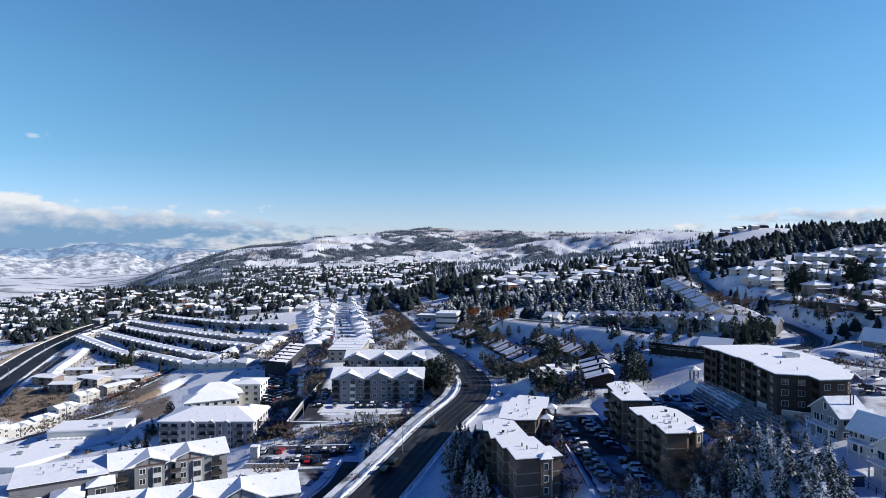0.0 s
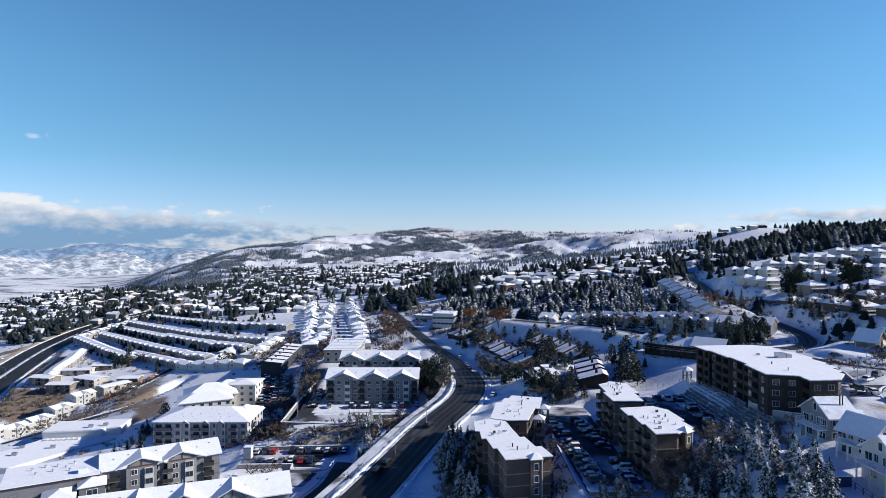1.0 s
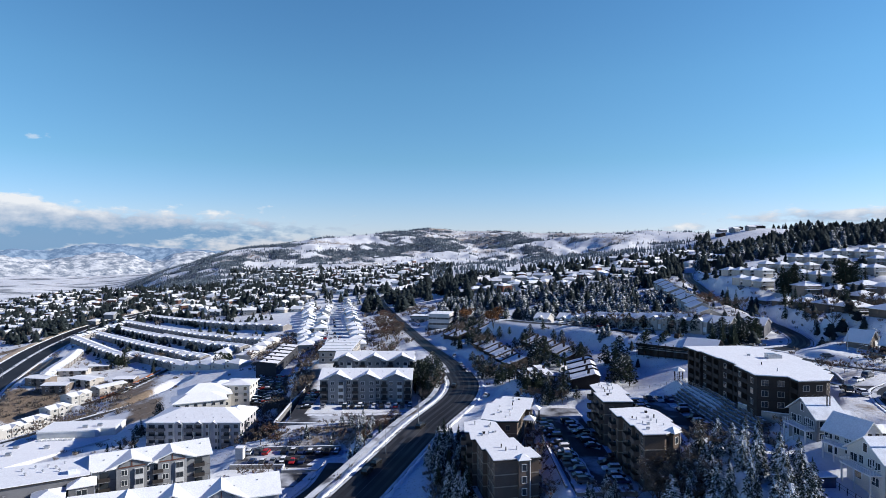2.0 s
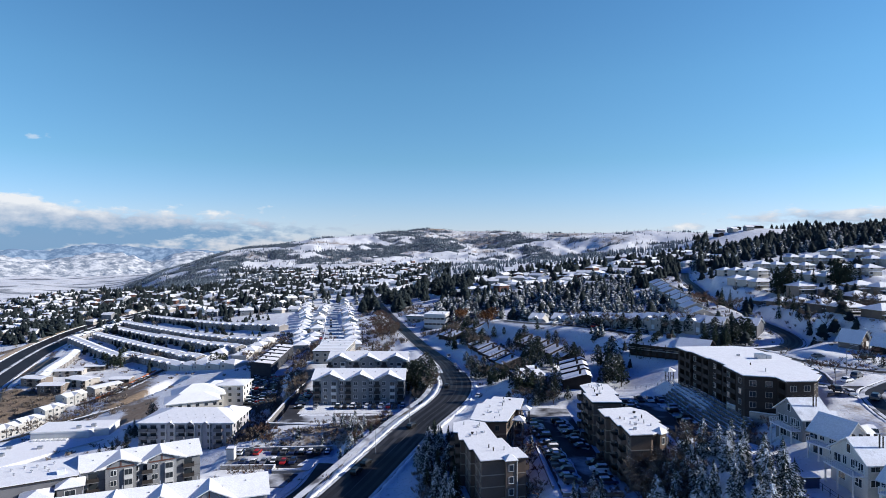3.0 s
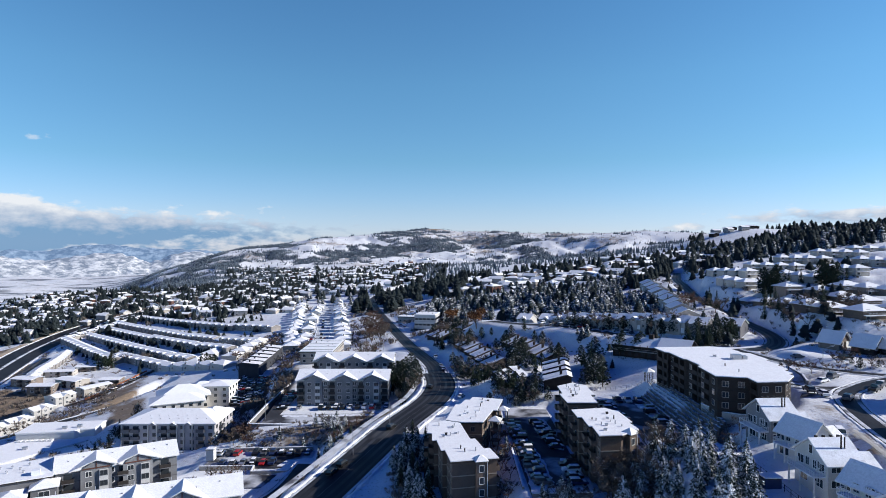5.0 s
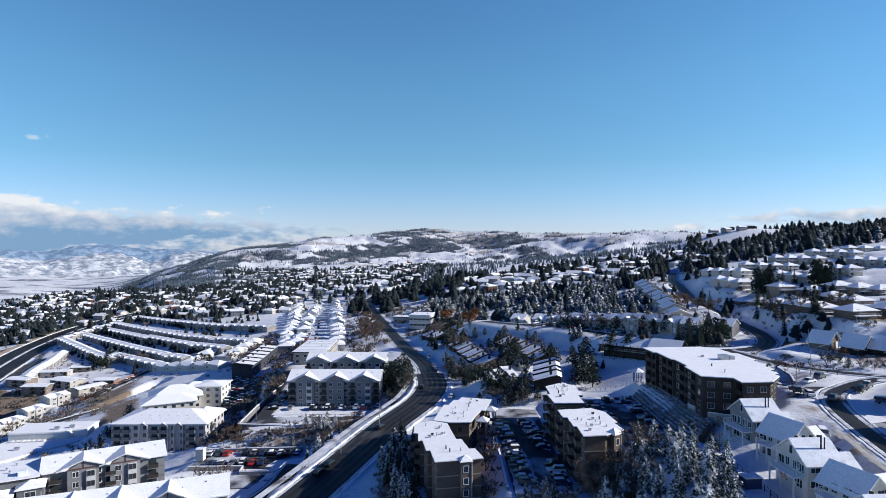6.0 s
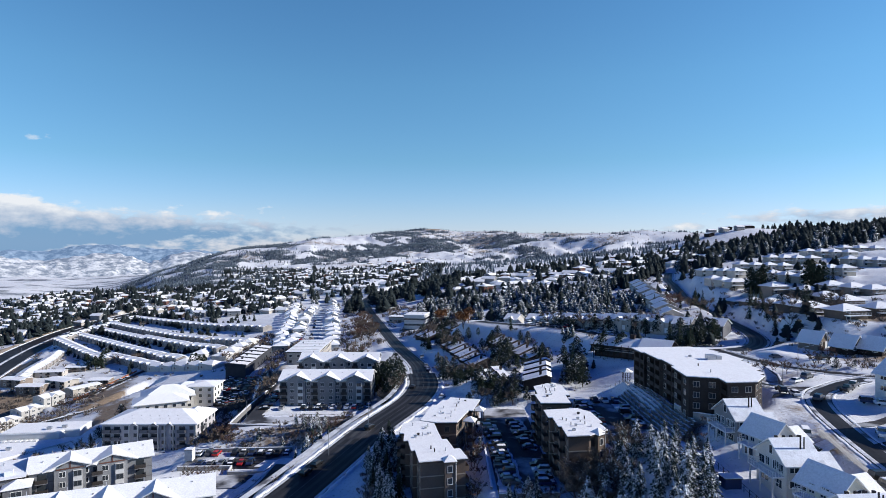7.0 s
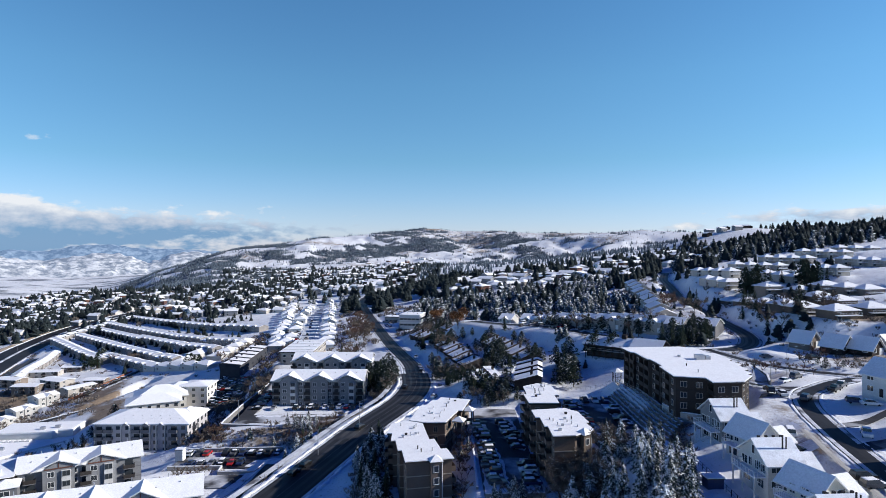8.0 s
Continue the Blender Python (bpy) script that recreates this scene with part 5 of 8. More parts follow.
# ---- houses ----
def house(name, m, L, W, h, wall, label, group="", roof="hip", rise=2.2, over=0.6, garage=True, storeys=2, chimney=True, deck=False, snow=None, category="house", front_gable=0.0, plinth=5.0):
    """A dwelling with its front along -y: body, roof, windows, doors, and what else it has."""
    ob = thing(name, m, label, category, group)
    body = Shape().prism(rect(L, W), -plinth, h)
    if roof == "gable":
        for e in (-1, 1):
            body.face([(e * L / 2, -W / 2, h), (e * L / 2, W / 2, h), (e * L / 2, 0, h + rise)])
    if roof == "front":
        for e in (-1, 1):
            body.face([(-L / 2, e * W / 2, h), (L / 2, e * W / 2, h), (0, e * W / 2, h + rise)])
    part("wall", body, wall, ob)
    s = Shape()
    if roof == "hip":
        hip_roof(s, L, W, h, rise, over, 0.22)
    elif roof == "gable":
        gable_roof(s, L, W, h, rise, over, 0.24)
    else:
        gable_roof(s, W, L, h, rise, over, 0.24, along_x=False)
    if front_gable:
        g, half = front_gable, W / 2 + 0.9
        for e in (-1, 1):
            low = [(e * g, -half, h - 0.25), (0, -half, h + g * 0.55), (0, 0.0, h + g * 0.55), (e * g, 0.0, h - 0.25)]
            n = len(s.v)
            s.solid(low + [(p[0], p[1], p[2] + 0.22) for p in low], [(0, 1, 2, 3), (0, 1, 5, 4), (1, 2, 6, 5), (2, 3, 7, 6), (3, 0, 4, 7)], 1)
            s.f.append((n + 4, n + 5, n + 6, n + 7))
            s.m.append(0)
        front = Shape().box(-g * 0.8, -W / 2 - 0.5, -plinth, g * 0.8, -W / 2 + 0.1, h)
        front.face([(-g * 0.8, -W / 2 - 0.5, h), (g * 0.8, -W / 2 - 0.5, h), (0, -W / 2 - 0.5, h + g * 0.45)])
        part("front_bay", front, wall, ob)
    part("roof", s, [snow or ROOF_SNOW, TRIM], ob)
    y = -W / 2 - (0.5 if front_gable else 0)
    for k in range(storeys):
        z = 0.9 + k * 2.8
        for x in ((-L * 0.28, L * 0.28) if not (garage and k == 0) and not (FAR and (front_gable or not chimney)) else (-L * 0.28,)):
            window(ob, x, -W / 2, z, 0, 1.7, 1.25)
        if front_gable and (k or not FAR):
            window(ob, 0, y, z, 0, 1.5, 1.25)
        for e, t in ((-1, -90), (1, 90)):
            if not FAR or (k == storeys - 1 and category != "townhouse" and chimney and e < 0):
                window(ob, e * L / 2, -W * 0.2, z, t, 1.4, 1.2)
    if garage:
        part("garage_door", Shape().box(L * 0.28 - 1.4, -W / 2 - 0.06, -0.1, L * 0.28 + 1.4, -W / 2 + 0.05, 2.15), TRIM, ob)
    if not FAR:
        part("door", Shape().box(-0.5, -W / 2 - 0.06, -0.1, 0.5, -W / 2 + 0.05, 2.0), DARKWOOD, ob)
    if chimney:
        part("chimney", Shape().box(L * 0.18, 0.4, h, L * 0.18 + 0.8, 1.2, h + rise + 0.7).box(L * 0.18 - 0.08, 0.32, h + rise + 0.7, L * 0.18 + 0.88, 1.28, h + rise + 0.82), DARKWOOD if wall in (DARKWOOD, REDWOOD) else BEIGE, ob)
    if deck:
        d = part("deck", Shape().box(-L / 2 + 0.3, -W / 2 - 2.4, 2.5, L / 2 - 0.3, -W / 2, 2.7), SNOW, ob, "raised deck under snow")
        r = Shape()
        n = int(L / 0.7)
        for i in range(n + 1):
            x = -L / 2 + 0.35 + i * (L - 0.7) / n
            r.box(x - 0.03, -W / 2 - 2.4, 2.7, x + 0.03, -W / 2 - 2.34, 3.65)
        r.box(-L / 2 + 0.3, -W / 2 - 2.42, 3.65, L / 2 - 0.3, -W / 2 - 2.32, 3.72)
        part("railing", r, TRIM, d)
        for x in () if FAR else (-L / 2 + 0.5, L / 2 - 0.5):
            part("post", Shape().box(x - 0.1, -W / 2 - 2.3, -3, x + 0.1, -W / 2 - 2.1, 2.5), TRIM, d)
    return ob


def row(first, last, n, turn, build, label, drop=0.0, jitter=0.0, seed=1):
    """n copies of a dwelling from first to last, each on its own ground."""
    rng = random.Random(seed)
    (x0, y0), (x1, y1) = first, last
    made = None
    for i in range(n):
        t = i / max(n - 1, 1)
        x, y = x0 + (x1 - x0) * t + rng.uniform(-jitter, jitter), y0 + (y1 - y0) * t + rng.uniform(-jitter, jitter)
        m = oriented(x, y, level(x, y) + drop, turn + rng.uniform(-2, 2) * (jitter > 0))
        if made is None:
            made = build(m)
        else:
            copy_thing(made, m)
    return made


def heading(first, last):
    return math.degrees(math.atan2(last[1] - first[1], last[0] - first[0]))


def terrace(first, last, n, W, wall, label, group, flip=False, h=5.6, rise=2.0, gable=True, drop=0.0, overlap=1.0, roof="gable", storeys=2, front_gable=None, turn_by=0.0):
    """A stepped row of joined houses."""
    L = math.dist(first, last) / max(n - 1, 1) * overlap
    turn = heading(first, last) + (180 if flip else 0) + turn_by
    return row(first, last, n, turn, lambda m: house("townhouse", m, L, W, h, wall, label, group, roof, rise, 0.35, False, storeys, False, category="townhouse", front_gable=(L * 0.13 if gable else 0) if front_gable is None else front_gable), label, drop)


FAR = True
white_row = "pale two-storey townhouse in a stepped terrace under snow"
for a, b, n in (((-367, 619), (-249, 489), 14), ((-248, 501), (-191, 449), 7), ((-346, 627), (-174, 454), 20), ((-365, 679), (-256, 570), 13), ((-254, 572), (-150, 469), 13), ((-356, 699), (-211, 552), 18),
                ((-340, 727), (-187, 586), 17), ((-185, 588), (-138, 546), 6), ((-206, 549), (-134, 482), 10), ((-371, 632), (-349, 731), 9), ((-280, 437), (-320, 540), 10)):
    terrace(a, b, n, 9.5, TERRACE_WALL, white_row, "townhouse terraces on the slope", rise=1.35, h=4.5)
for a, b, n in (((-131, 482), (-135, 436), 4), ((-160, 466), (-161, 441), 2), ((-182, 440), (-132, 408), 5)):
    terrace(a, b, n, 11, PALE, "pale townhouse with a low hipped snowy roof", "townhouses by the lane", gable=False, roof="hip", h=3.9, overlap=0.95, drop=-0.6)
FAR = False
row((-249, 336), (-229, 388), 5, 69, lambda m: house("townhouse", m, 14.0, 10, 8.4, PALE, "cream three-storey townhouse with bays and a shallow snowy roof", "cream terrace", "gable", 1.4, 0.4, False, 3, False, category="townhouse", front_gable=2.6), "")
# beige walk-ups with shed-like roofs
for x, y, top, turn, L, W in ((-279, 430, -14.0, -12, 17, 10), (-258, 415.5, -15.5, 2, 16, 10), (-269, 453, -13.6, 8, 19, 9), (-245, 427, -14.0, -22, 20, 11), (-219.5, 409, -14.6, 62, 19, 9), (-258, 467, -13.0, 10, 14, 9), (-215.5, 424, -13.2, 4, 13, 9)):
    walk_up = house("walk_up", oriented(x, y, top - 5.9, turn), L, W, 5.0, UMBER if L < 18 else BEIGE, "umber two-storey walk-up with balconies and a low snowy roof" if L < 18 else "beige two-storey walk-up with balconies and a low snowy roof", "walk-ups by the lane", "gable", 0.75, 0.7, False, 2, False, category="apartment building")
    for bx in (-L * 0.02, L * 0.42):
        for bz in (0.2, 2.9):
            balcony(walk_up, bx, -W / 2, bz, 0, 2.6, 1.3, DARKTRIM, UMBER)

FAR = True
# the two columns of bungalows along the straight street
rng = random.Random(7)
protos = {}


def dwelling(key, x, y, turn, plain=False, apex=None):
    """A copy of one of the common house kinds at a place; the farthest are plainer."""
    m = oriented(x, y, level(x, y) + 0.2 if apex is None else apex - 6.92, turn)
    kind, full = key, not plain
    key = key + ("" if full else "_far")
    if key in protos:
        return copy_thing(protos[key], m)
    made = {
        "bungalow": lambda: house("bungalow", m, 13, 10, 3.4, WHITE, "white bungalow with a hipped roof deep in snow", "bungalows of the town", "hip", 2.3, 0.7, full, 1, full),
        "bungalow_beige": lambda: house("bungalow", m, 14, 10.5, 3.5, BEIGE, "beige bungalow with a hipped snowy roof", "bungalows of the town", "hip", 2.2, 0.7, full, 1, full),
        "cottage": lambda: house("cottage", m, 12, 9, 3.4, CREAM, "cream house with a snowy gable roof", "houses of the town", "gable", 2.4, 0.6, full, 1, full),
        "split": lambda: house("split_level_house", m, 14, 9, 5.6, GREY, "grey split-level house with a snowy gable roof", "houses of the town", "gable", 2.0, 0.8, full, 2, full),
        "dark": lambda: house("wooden_house", m, 14, 9.5, 4.6, DARKWOOD, "dark wooden house with a low snowy roof", "houses of the town", "gable", 1.5, 0.9, full, 2, full),
        "brick": lambda: house("split_level_house", m, 12, 9, 5.2, REDWOOD, "red-brown split-level house with a hipped snowy roof", "houses of the town", "hip", 1.9, 0.7, full, 2, full),
        "villa": lambda: house("villa", m, 8.4, 7.8, 4.6, VILLA_WALL, "cream two-storey villa with a pyramid roof of snow", "villas on the hillside", "hip", 2.1, 0.8, False, 2, False, deck=True, plinth=4.0),
        "villa_beige": lambda: house("villa", m, 8.6, 7.8, 4.6, BEIGE, "beige two-storey villa with a snowy hipped roof", "villas on the hillside", "hip", 2.1, 0.8, False, 2, False, deck=True, plinth=4.0),
        "villa_brown": lambda: house("villa", m, 11.5, 9.2, 4.3, UMBER, "brown villa with a wide snowy hipped roof", "villas on the hillside", "hip", 2.3, 0.9, False, 2, False, deck=True, plinth=4.0),
        "villa_dark": lambda: house("villa", m, 11.0, 9.2, 4.3, DARK_VILLA, "dark brown two-storey villa under a broad snowy hipped roof", "villas on the hillside", "hip", 2.3, 1.0, False, 2, False, deck=True, plinth=2.5),
    }[kind]()
    protos[key] = made
    if "villa" in key:
        L, W = max(made.children[0].dimensions.x, 8), max(made.children[0].dimensions.y, 7)
        for wx in (0.0, L * 0.3):
            window(made, wx, -W / 2, 2.85, 0, 1.9, 1.4)
        for wy in (-W * 0.22, W * 0.2):
            window(made, -L / 2, wy, 2.7, -90, 1.5, 1.2)
    return made


for i in range(16):
    t = i / 15
    dwelling(rng.choice(("bungalow", "bungalow", "bungalow_beige", "cottage")), -94 - 61 * t + rng.uniform(-2, 2), 433 + 302 * t, 100 + rng.uniform(-8, 8))
    dwelling(rng.choice(("bungalow", "bungalow", "cottage")), -84 - 48 * t + rng.uniform(-1.5, 1.5), 426 + 300 * t, 100 + rng.uniform(-4, 4)) if i % 3 else None
    dwelling(rng.choice(("bungalow", "bungalow_beige", "cottage")), -50 - 62 * t + rng.uniform(-1.5, 1.5), 402 + 345 * t, -80 + rng.uniform(-4, 4))

# rows of villas stepping up the hillside
for first, last, count, key, turn in VILLA_ROWS:
    for i in range(count):
        x, y, z = (p + (q - p) * i / max(count - 1, 1) for p, q in zip(first, last))
        dwelling(key, x, y, turn + 4 * (i % 2), apex=z)

FAR = False
# stepped rows below the bank, of dark timber with lean-to roofs
dark_row = "dark timber townhouse with snow on its lean-to roof"


def lean_to(m, L=7.2, W=11.5, h=3.0, wall=None, label=None, rise=1.1, rails=True):
    wall = wall or DARKWOOD
    ob = thing("townhouse", m, label or dark_row, "townhouse", "dark timber townhouses")
    top = h + rise
    prof = ((-W / 2, -5), (W / 2, -5), (W / 2, top - 0.9), (W / 2 - 1.6, top - 0.2), (-W / 2, h + 0.0))
    part("wall", Shape().solid([(-L / 2, y, z) for y, z in prof] + [(L / 2, y, z) for y, z in prof], [(4, 3, 2, 1, 0), (5, 6, 7, 8, 9)] + [(i, (i + 1) % 5, 5 + (i + 1) % 5, 5 + i) for i in range(5)]), wall, ob)
    for name, y0, z0, y1, z1 in (("roof", -W / 2 - 0.5, h + 0.02, W / 2 - 1.5, top), ("back_roof", W / 2 + 0.4, top - 0.84, W / 2 - 1.7, top - 0.02)):
        s = Shape()
        low = [(-L / 2 - 0.2, y0, z0), (L / 2 + 0.2, y0, z0), (L / 2 + 0.2, y1, z1), (-L / 2 - 0.2, y1, z1)]
        if y0 > y1:
            low = low[::-1]
        n = len(s.v)
        s.solid(low + [(p[0], p[1], p[2] + 0.28) for p in low], [(0, 3, 2, 1), (0, 1, 5, 4), (1, 2, 6, 5), (2, 3, 7, 6), (3, 0, 4, 7)], 1)
        s.f.append((n + 4, n + 5, n + 6, n + 7))
        s.m.append(0)
        part(name, s, [ROOF_SNOW, DARKTRIM], ob)
    rail = ((-W / 2 - 0.5, h - 0.6), (W / 2 + 0.4, top - 1.4), (W / 2 + 0.4, top), (W / 2 - 1.6, top + 0.75), (-W / 2 - 0.5, h + 0.8))
    if rails:
        part("party_wall", Shape().solid([(-L / 2 - 0.3, y, z) for y, z in rail] + [(-L / 2 + 0.25, y, z) for y, z in rail], [(4, 3, 2, 1, 0), (5, 6, 7, 8, 9)] + [(i, (i + 1) % 5, 5 + (i + 1) % 5, 5 + i) for i in range(5)]), wall, ob)
    part("chimney", Shape().box(L * 0.1, 0.8, h - 0.5, L * 0.1 + 0.8, 1.7, top + 0.9), wall, ob)
    for z in (0.8, 3.5) if h > 5 else (1.0,):
        window(ob, L * 0.12, -W / 2, z, 0, 2.0, 1.3, DARKTRIM)
    return ob


# first and last ridge (x, y, z), how many, turn
for a, b, n, turn in (((53.0, 318, 31.2), (65.5, 289, 29.2), 5, -65), ((40.5, 363, 27.6), (52.0, 342, 28.6), 4, -60),
                      ((28.5, 336, 26.9), (39.5, 288, 26.0), 6, -68), ((30.0, 403, 27.2), (35.0, 391, 27.0), 2, -60), ((12.0, 384, 25.2), (15.5, 376, 25.0), 2, -60)):
    made = None
    for i in range(n):
        x, y, z = (p + (q - p) * i / max(n - 1, 1) for p, q in zip(a, b))
        m = oriented(x, y, z - 5.2 + 0.45 * (i % 2), turn)
        made = copy_thing(made, m) if made else lean_to(m, min(math.dist(a, b) / (n - 1), 8.5), 10.0, 1.9, rise=3.1)

for i in range(3):
    lean_to(oriented(39.6 + 3.5 * i, 247.0 + 2.0 * i, 21.9 + 0.7 * i, 17), 3.8, 14.0, 3.0, rise=1.9, rails=False)
for i in range(4):
    lean_to(oriented(62.8 - 1.5 * i, 255.5 - 9.4 * i, 27.0 + 0.35 * (i % 2), -99), 9.2, 10.0, 1.9, rise=2.6)

row((-97, 356), (-99, 408), 6, 91, lambda m: lean_to(m, 10.4, 11.5, 7.8, DARK_SLATE, "dark slate townhouse in a stepped row"), "", drop=-0.3)

# the row above the bank: pale houses with front gables and garages
def bank_house(m, wall=PALE):
    return house("row_house", m, 8.0, 11, 4.8, wall, "pale row house with a snowy front gable and garage", "row houses along the bank", "gable", 2.6, 0.5, True, 2, True, front_gable=2.4)


FAR = True
row((66, 366), (78, 358), 2, -32, bank_house, "")
row((86, 352), (112, 318), 6, -48, bank_house, "")
row((117, 312), (130, 289), 4, -54, lambda m: bank_house(m, BEIGE), "")
row((135, 281), (147, 274), 2, -42, lambda m: bank_house(m, SLATE), "")
FAR = True
row((167, 444), (137, 304), 9, -98, lambda m: house("row_house", m, 13, 11, 5.2, BEIGE, "beige house with a gable roof, stepping up the hill", "houses up the hill", "gable", 2.4, 0.6, True, 2, True), "", jitter=1.0)

FAR = False
motel = thing("apartment_building", oriented(101, 248, 33.6, -38), "long dark timber apartment house with galleries and low snowy roof", "apartment building")
part("wall", Shape().prism(rect(30, 9), -4, 4.9), DARKWOOD, motel)
for e, (a, b) in enumerate(((-15.5, 4.0), (4.6, 15.5))):
    part("roof", gable_roof(Shape(), b - a, 10.5, 4.9 + e * 0.5, 2.7, 0.9, 0.3, x0=(a + b) / 2), [ROOF_SNOW, DARKTRIM], motel)
part("gallery", Shape().box(-15, -6.2, 2.6, 15, -4.5, 2.8).box(-15, -6.25, 3.5, 15, -6.15, 3.6), BEIGE, motel, "pale gallery along the upper floor")
for k in range(11):
    part("post", Shape().box(-14.8 + k * 2.96, -6.2, -4, -14.6 + k * 2.96, -6.0, 5.4), DARKWOOD, motel)
    window(motel, -13.2 + k * 2.7, -4.5, 3.0, 0, 1.3, 1.3, DARKTRIM)
    window(motel, -13.2 + k * 2.7, -4.5, 0.6, 0, 1.3, 1.3, DARKTRIM)
part("chimney", Shape().box(-1.2, -0.9, 6.4, 0.6, 0.9, 9.0).box(-1.3, -1.0, 9.0, 0.7, 1.0, 9.15), DARKWOOD, motel)

# gable houses beside the near street, with decks to the garden
def deck_house(x, y, base, turn, wall, ridge_x, label, L=6.8, W=9.8, h=5.6, rise=3.4, snow=None):
    ob = house("family_house", oriented(x, y, base, turn), L, W, h, wall, label, "gable houses by the street", "gable" if ridge_x else "front", rise, 0.6, False, 2, False, snow=snow, deck=False, plinth=5)
    ex = -L / 2
    d = part("deck", Shape().box(ex - 2.4, -W / 2 + 0.6, 2.5, ex, W / 2 - 1.2, 2.75), SNOW, ob, "raised garden deck under snow")
    r = Shape()
    for i in range(15):
        yy = -W / 2 + 0.65 + i * (W - 1.9) / 14
        r.box(ex - 2.4, yy - 0.03, 2.75, ex - 2.34, yy + 0.03, 3.7)
    for i in range(5):
        for yy in (-W / 2 + 0.62, W / 2 - 1.26):
            r.box(ex - 2.3 + i * 0.55, yy - 0.03, 2.75, ex - 2.24 + i * 0.55, yy + 0.03, 3.7)
    r.box(ex - 2.42, -W / 2 + 0.6, 3.7, ex - 2.32, W / 2 - 1.2, 3.78).box(ex - 2.4, -W / 2 + 0.58, 3.7, ex, -W / 2 + 0.66, 3.78).box(ex - 2.4, W / 2 - 1.3, 3.7, ex, W / 2 - 1.22, 3.78)
    part("railing", r, TRIM, d)
    for yy in (-W / 2 + 0.8, 0, W / 2 - 1.5):
        part("post", Shape().box(ex - 2.3, yy - 0.12, -4, ex - 2.06, yy + 0.12, 2.5), TRIM, d)
    for yy, w, z in ((-3.2, 1.4, 3.2), (-1.2, 1.0, 3.2), (1.0, 1.0, 3.2), (3.0, 1.8, 3.0), (-2.6, 1.8, 0.2), (2.0, 2.2, 0.0)):
        window(ob, ex, yy, z, -90, w, 1.5)
    if ridge_x:
        window(ob, ex, 0, h + 0.5, -90, 1.0, 1.6, TRIM, False)
    roof = [o for o in ob.children if o.name.startswith("roof")][0]
    for k in range(4):
        u = -L / 2 + 1.2 + k * L / 4.6
        at = (u, 0.35, h + rise + 0.15) if ridge_x else (0.9 + 0.5 * k, -1.5 + 1.2 * k, h + rise * (1 - (0.9 + 0.5 * k) / (L / 2)))
        part("roof_vent", Shape().box(at[0] - 0.22, at[1] - 0.22, at[2] - 0.3, at[0] + 0.22, at[1] + 0.22, at[2] + 0.35), DARKTRIM, roof)
    if ridge_x:
        part("flue", Shape().tube((1.0, -2.2, h + 1), (1.0, -2.2, h + rise + 1.3), 0.16, 0.16, 6, 0, True).tube((1.7, -2.2, h + 1), (1.7, -2.2, h + rise + 0.9), 0.13, 0.13, 6, 0, True), DARKTRIM, ob, "thin dark metal flue pipes")
    g = part("garage", Shape().prism(rect(4.4, 7, L / 2 + 1.8, -0.5), -3, 3.6), wall, ob)
    part("garage_roof", gable_roof(Shape(), 4.4, 7, 3.6, 2.2, 0.5, 0.22, x0=L / 2 + 1.8, y0=-0.5), [snow or ROOF_SNOW, TRIM], g)
    return ob


deck_house(92.6, 142.0, 34.8, 4, GREY, True, "pale grey gable house with thin snow on its metal roof", snow=THIN_SNOW, h=5.6, rise=3.4)
deck_house(92.8, 129.6, 34.8, 18, CREAM, False, "cream gable house with a sunlit side wall and raised deck", h=4.8, rise=3.2, L=6.4, W=8.0)
deck_house(89.6, 116.4, 34.3, 3, CREAM, True, "cream house with ribbed snowy roof and flue pipes", snow=THIN_SNOW, h=5.2, rise=3.3)
deck_house(90.4, 104.6, 34.0, 18, YELLOW, False, "pale yellow house with a steep snowy gable", h=4.4, rise=3.0, L=6.4, W=8.0)
deck_house(88.0, 93.4, 33.6, 3, WHITE, True, "white gable house with snow-dusted roof beside the lane", snow=THIN_SNOW, h=4.6, rise=3.2)
# the last three houses stay out of view, added to shade the street
for (x, y), t, wall, lab, kind in (((160.5, 225), 30, UMBER, "brown chalet with a steep snowy gable roof", "front"), ((166.8, 216), 30, DARKWOOD, "dark timber chalet with a steep snowy roof", "front"), ((173.4, 210.5), 30, DARKWOOD, "slate-grey chalet with a patchy snowy roof", "front"),
                                   ((185, 216), 22, GREY, "grey chalet with a broad snowy roof", "gable"), ((141, 153), -75, WHITE, "white house with a porch above the street", "gable"), ((134, 131), -70, CREAM, "cream house out of view, added to shade the street", "gable"), ((128, 112), -70, GREY, "grey house out of view, added to shade the street", "gable"), ((124, 95), -72, WHITE, "white house out of view, added to shade the lower street", "gable")):
    house("chalet", oriented(x, y, level(x, y) + 0.2, t), 7.8 if x > 142 else 10.5, 7.4 if x > 142 else 9.5, 2.0 if x > 142 else 5.2, wall, lab, "", kind, 3.7 if x > 142 else 3.6, 0.7, True, 1 if x > 142 else 2, False)

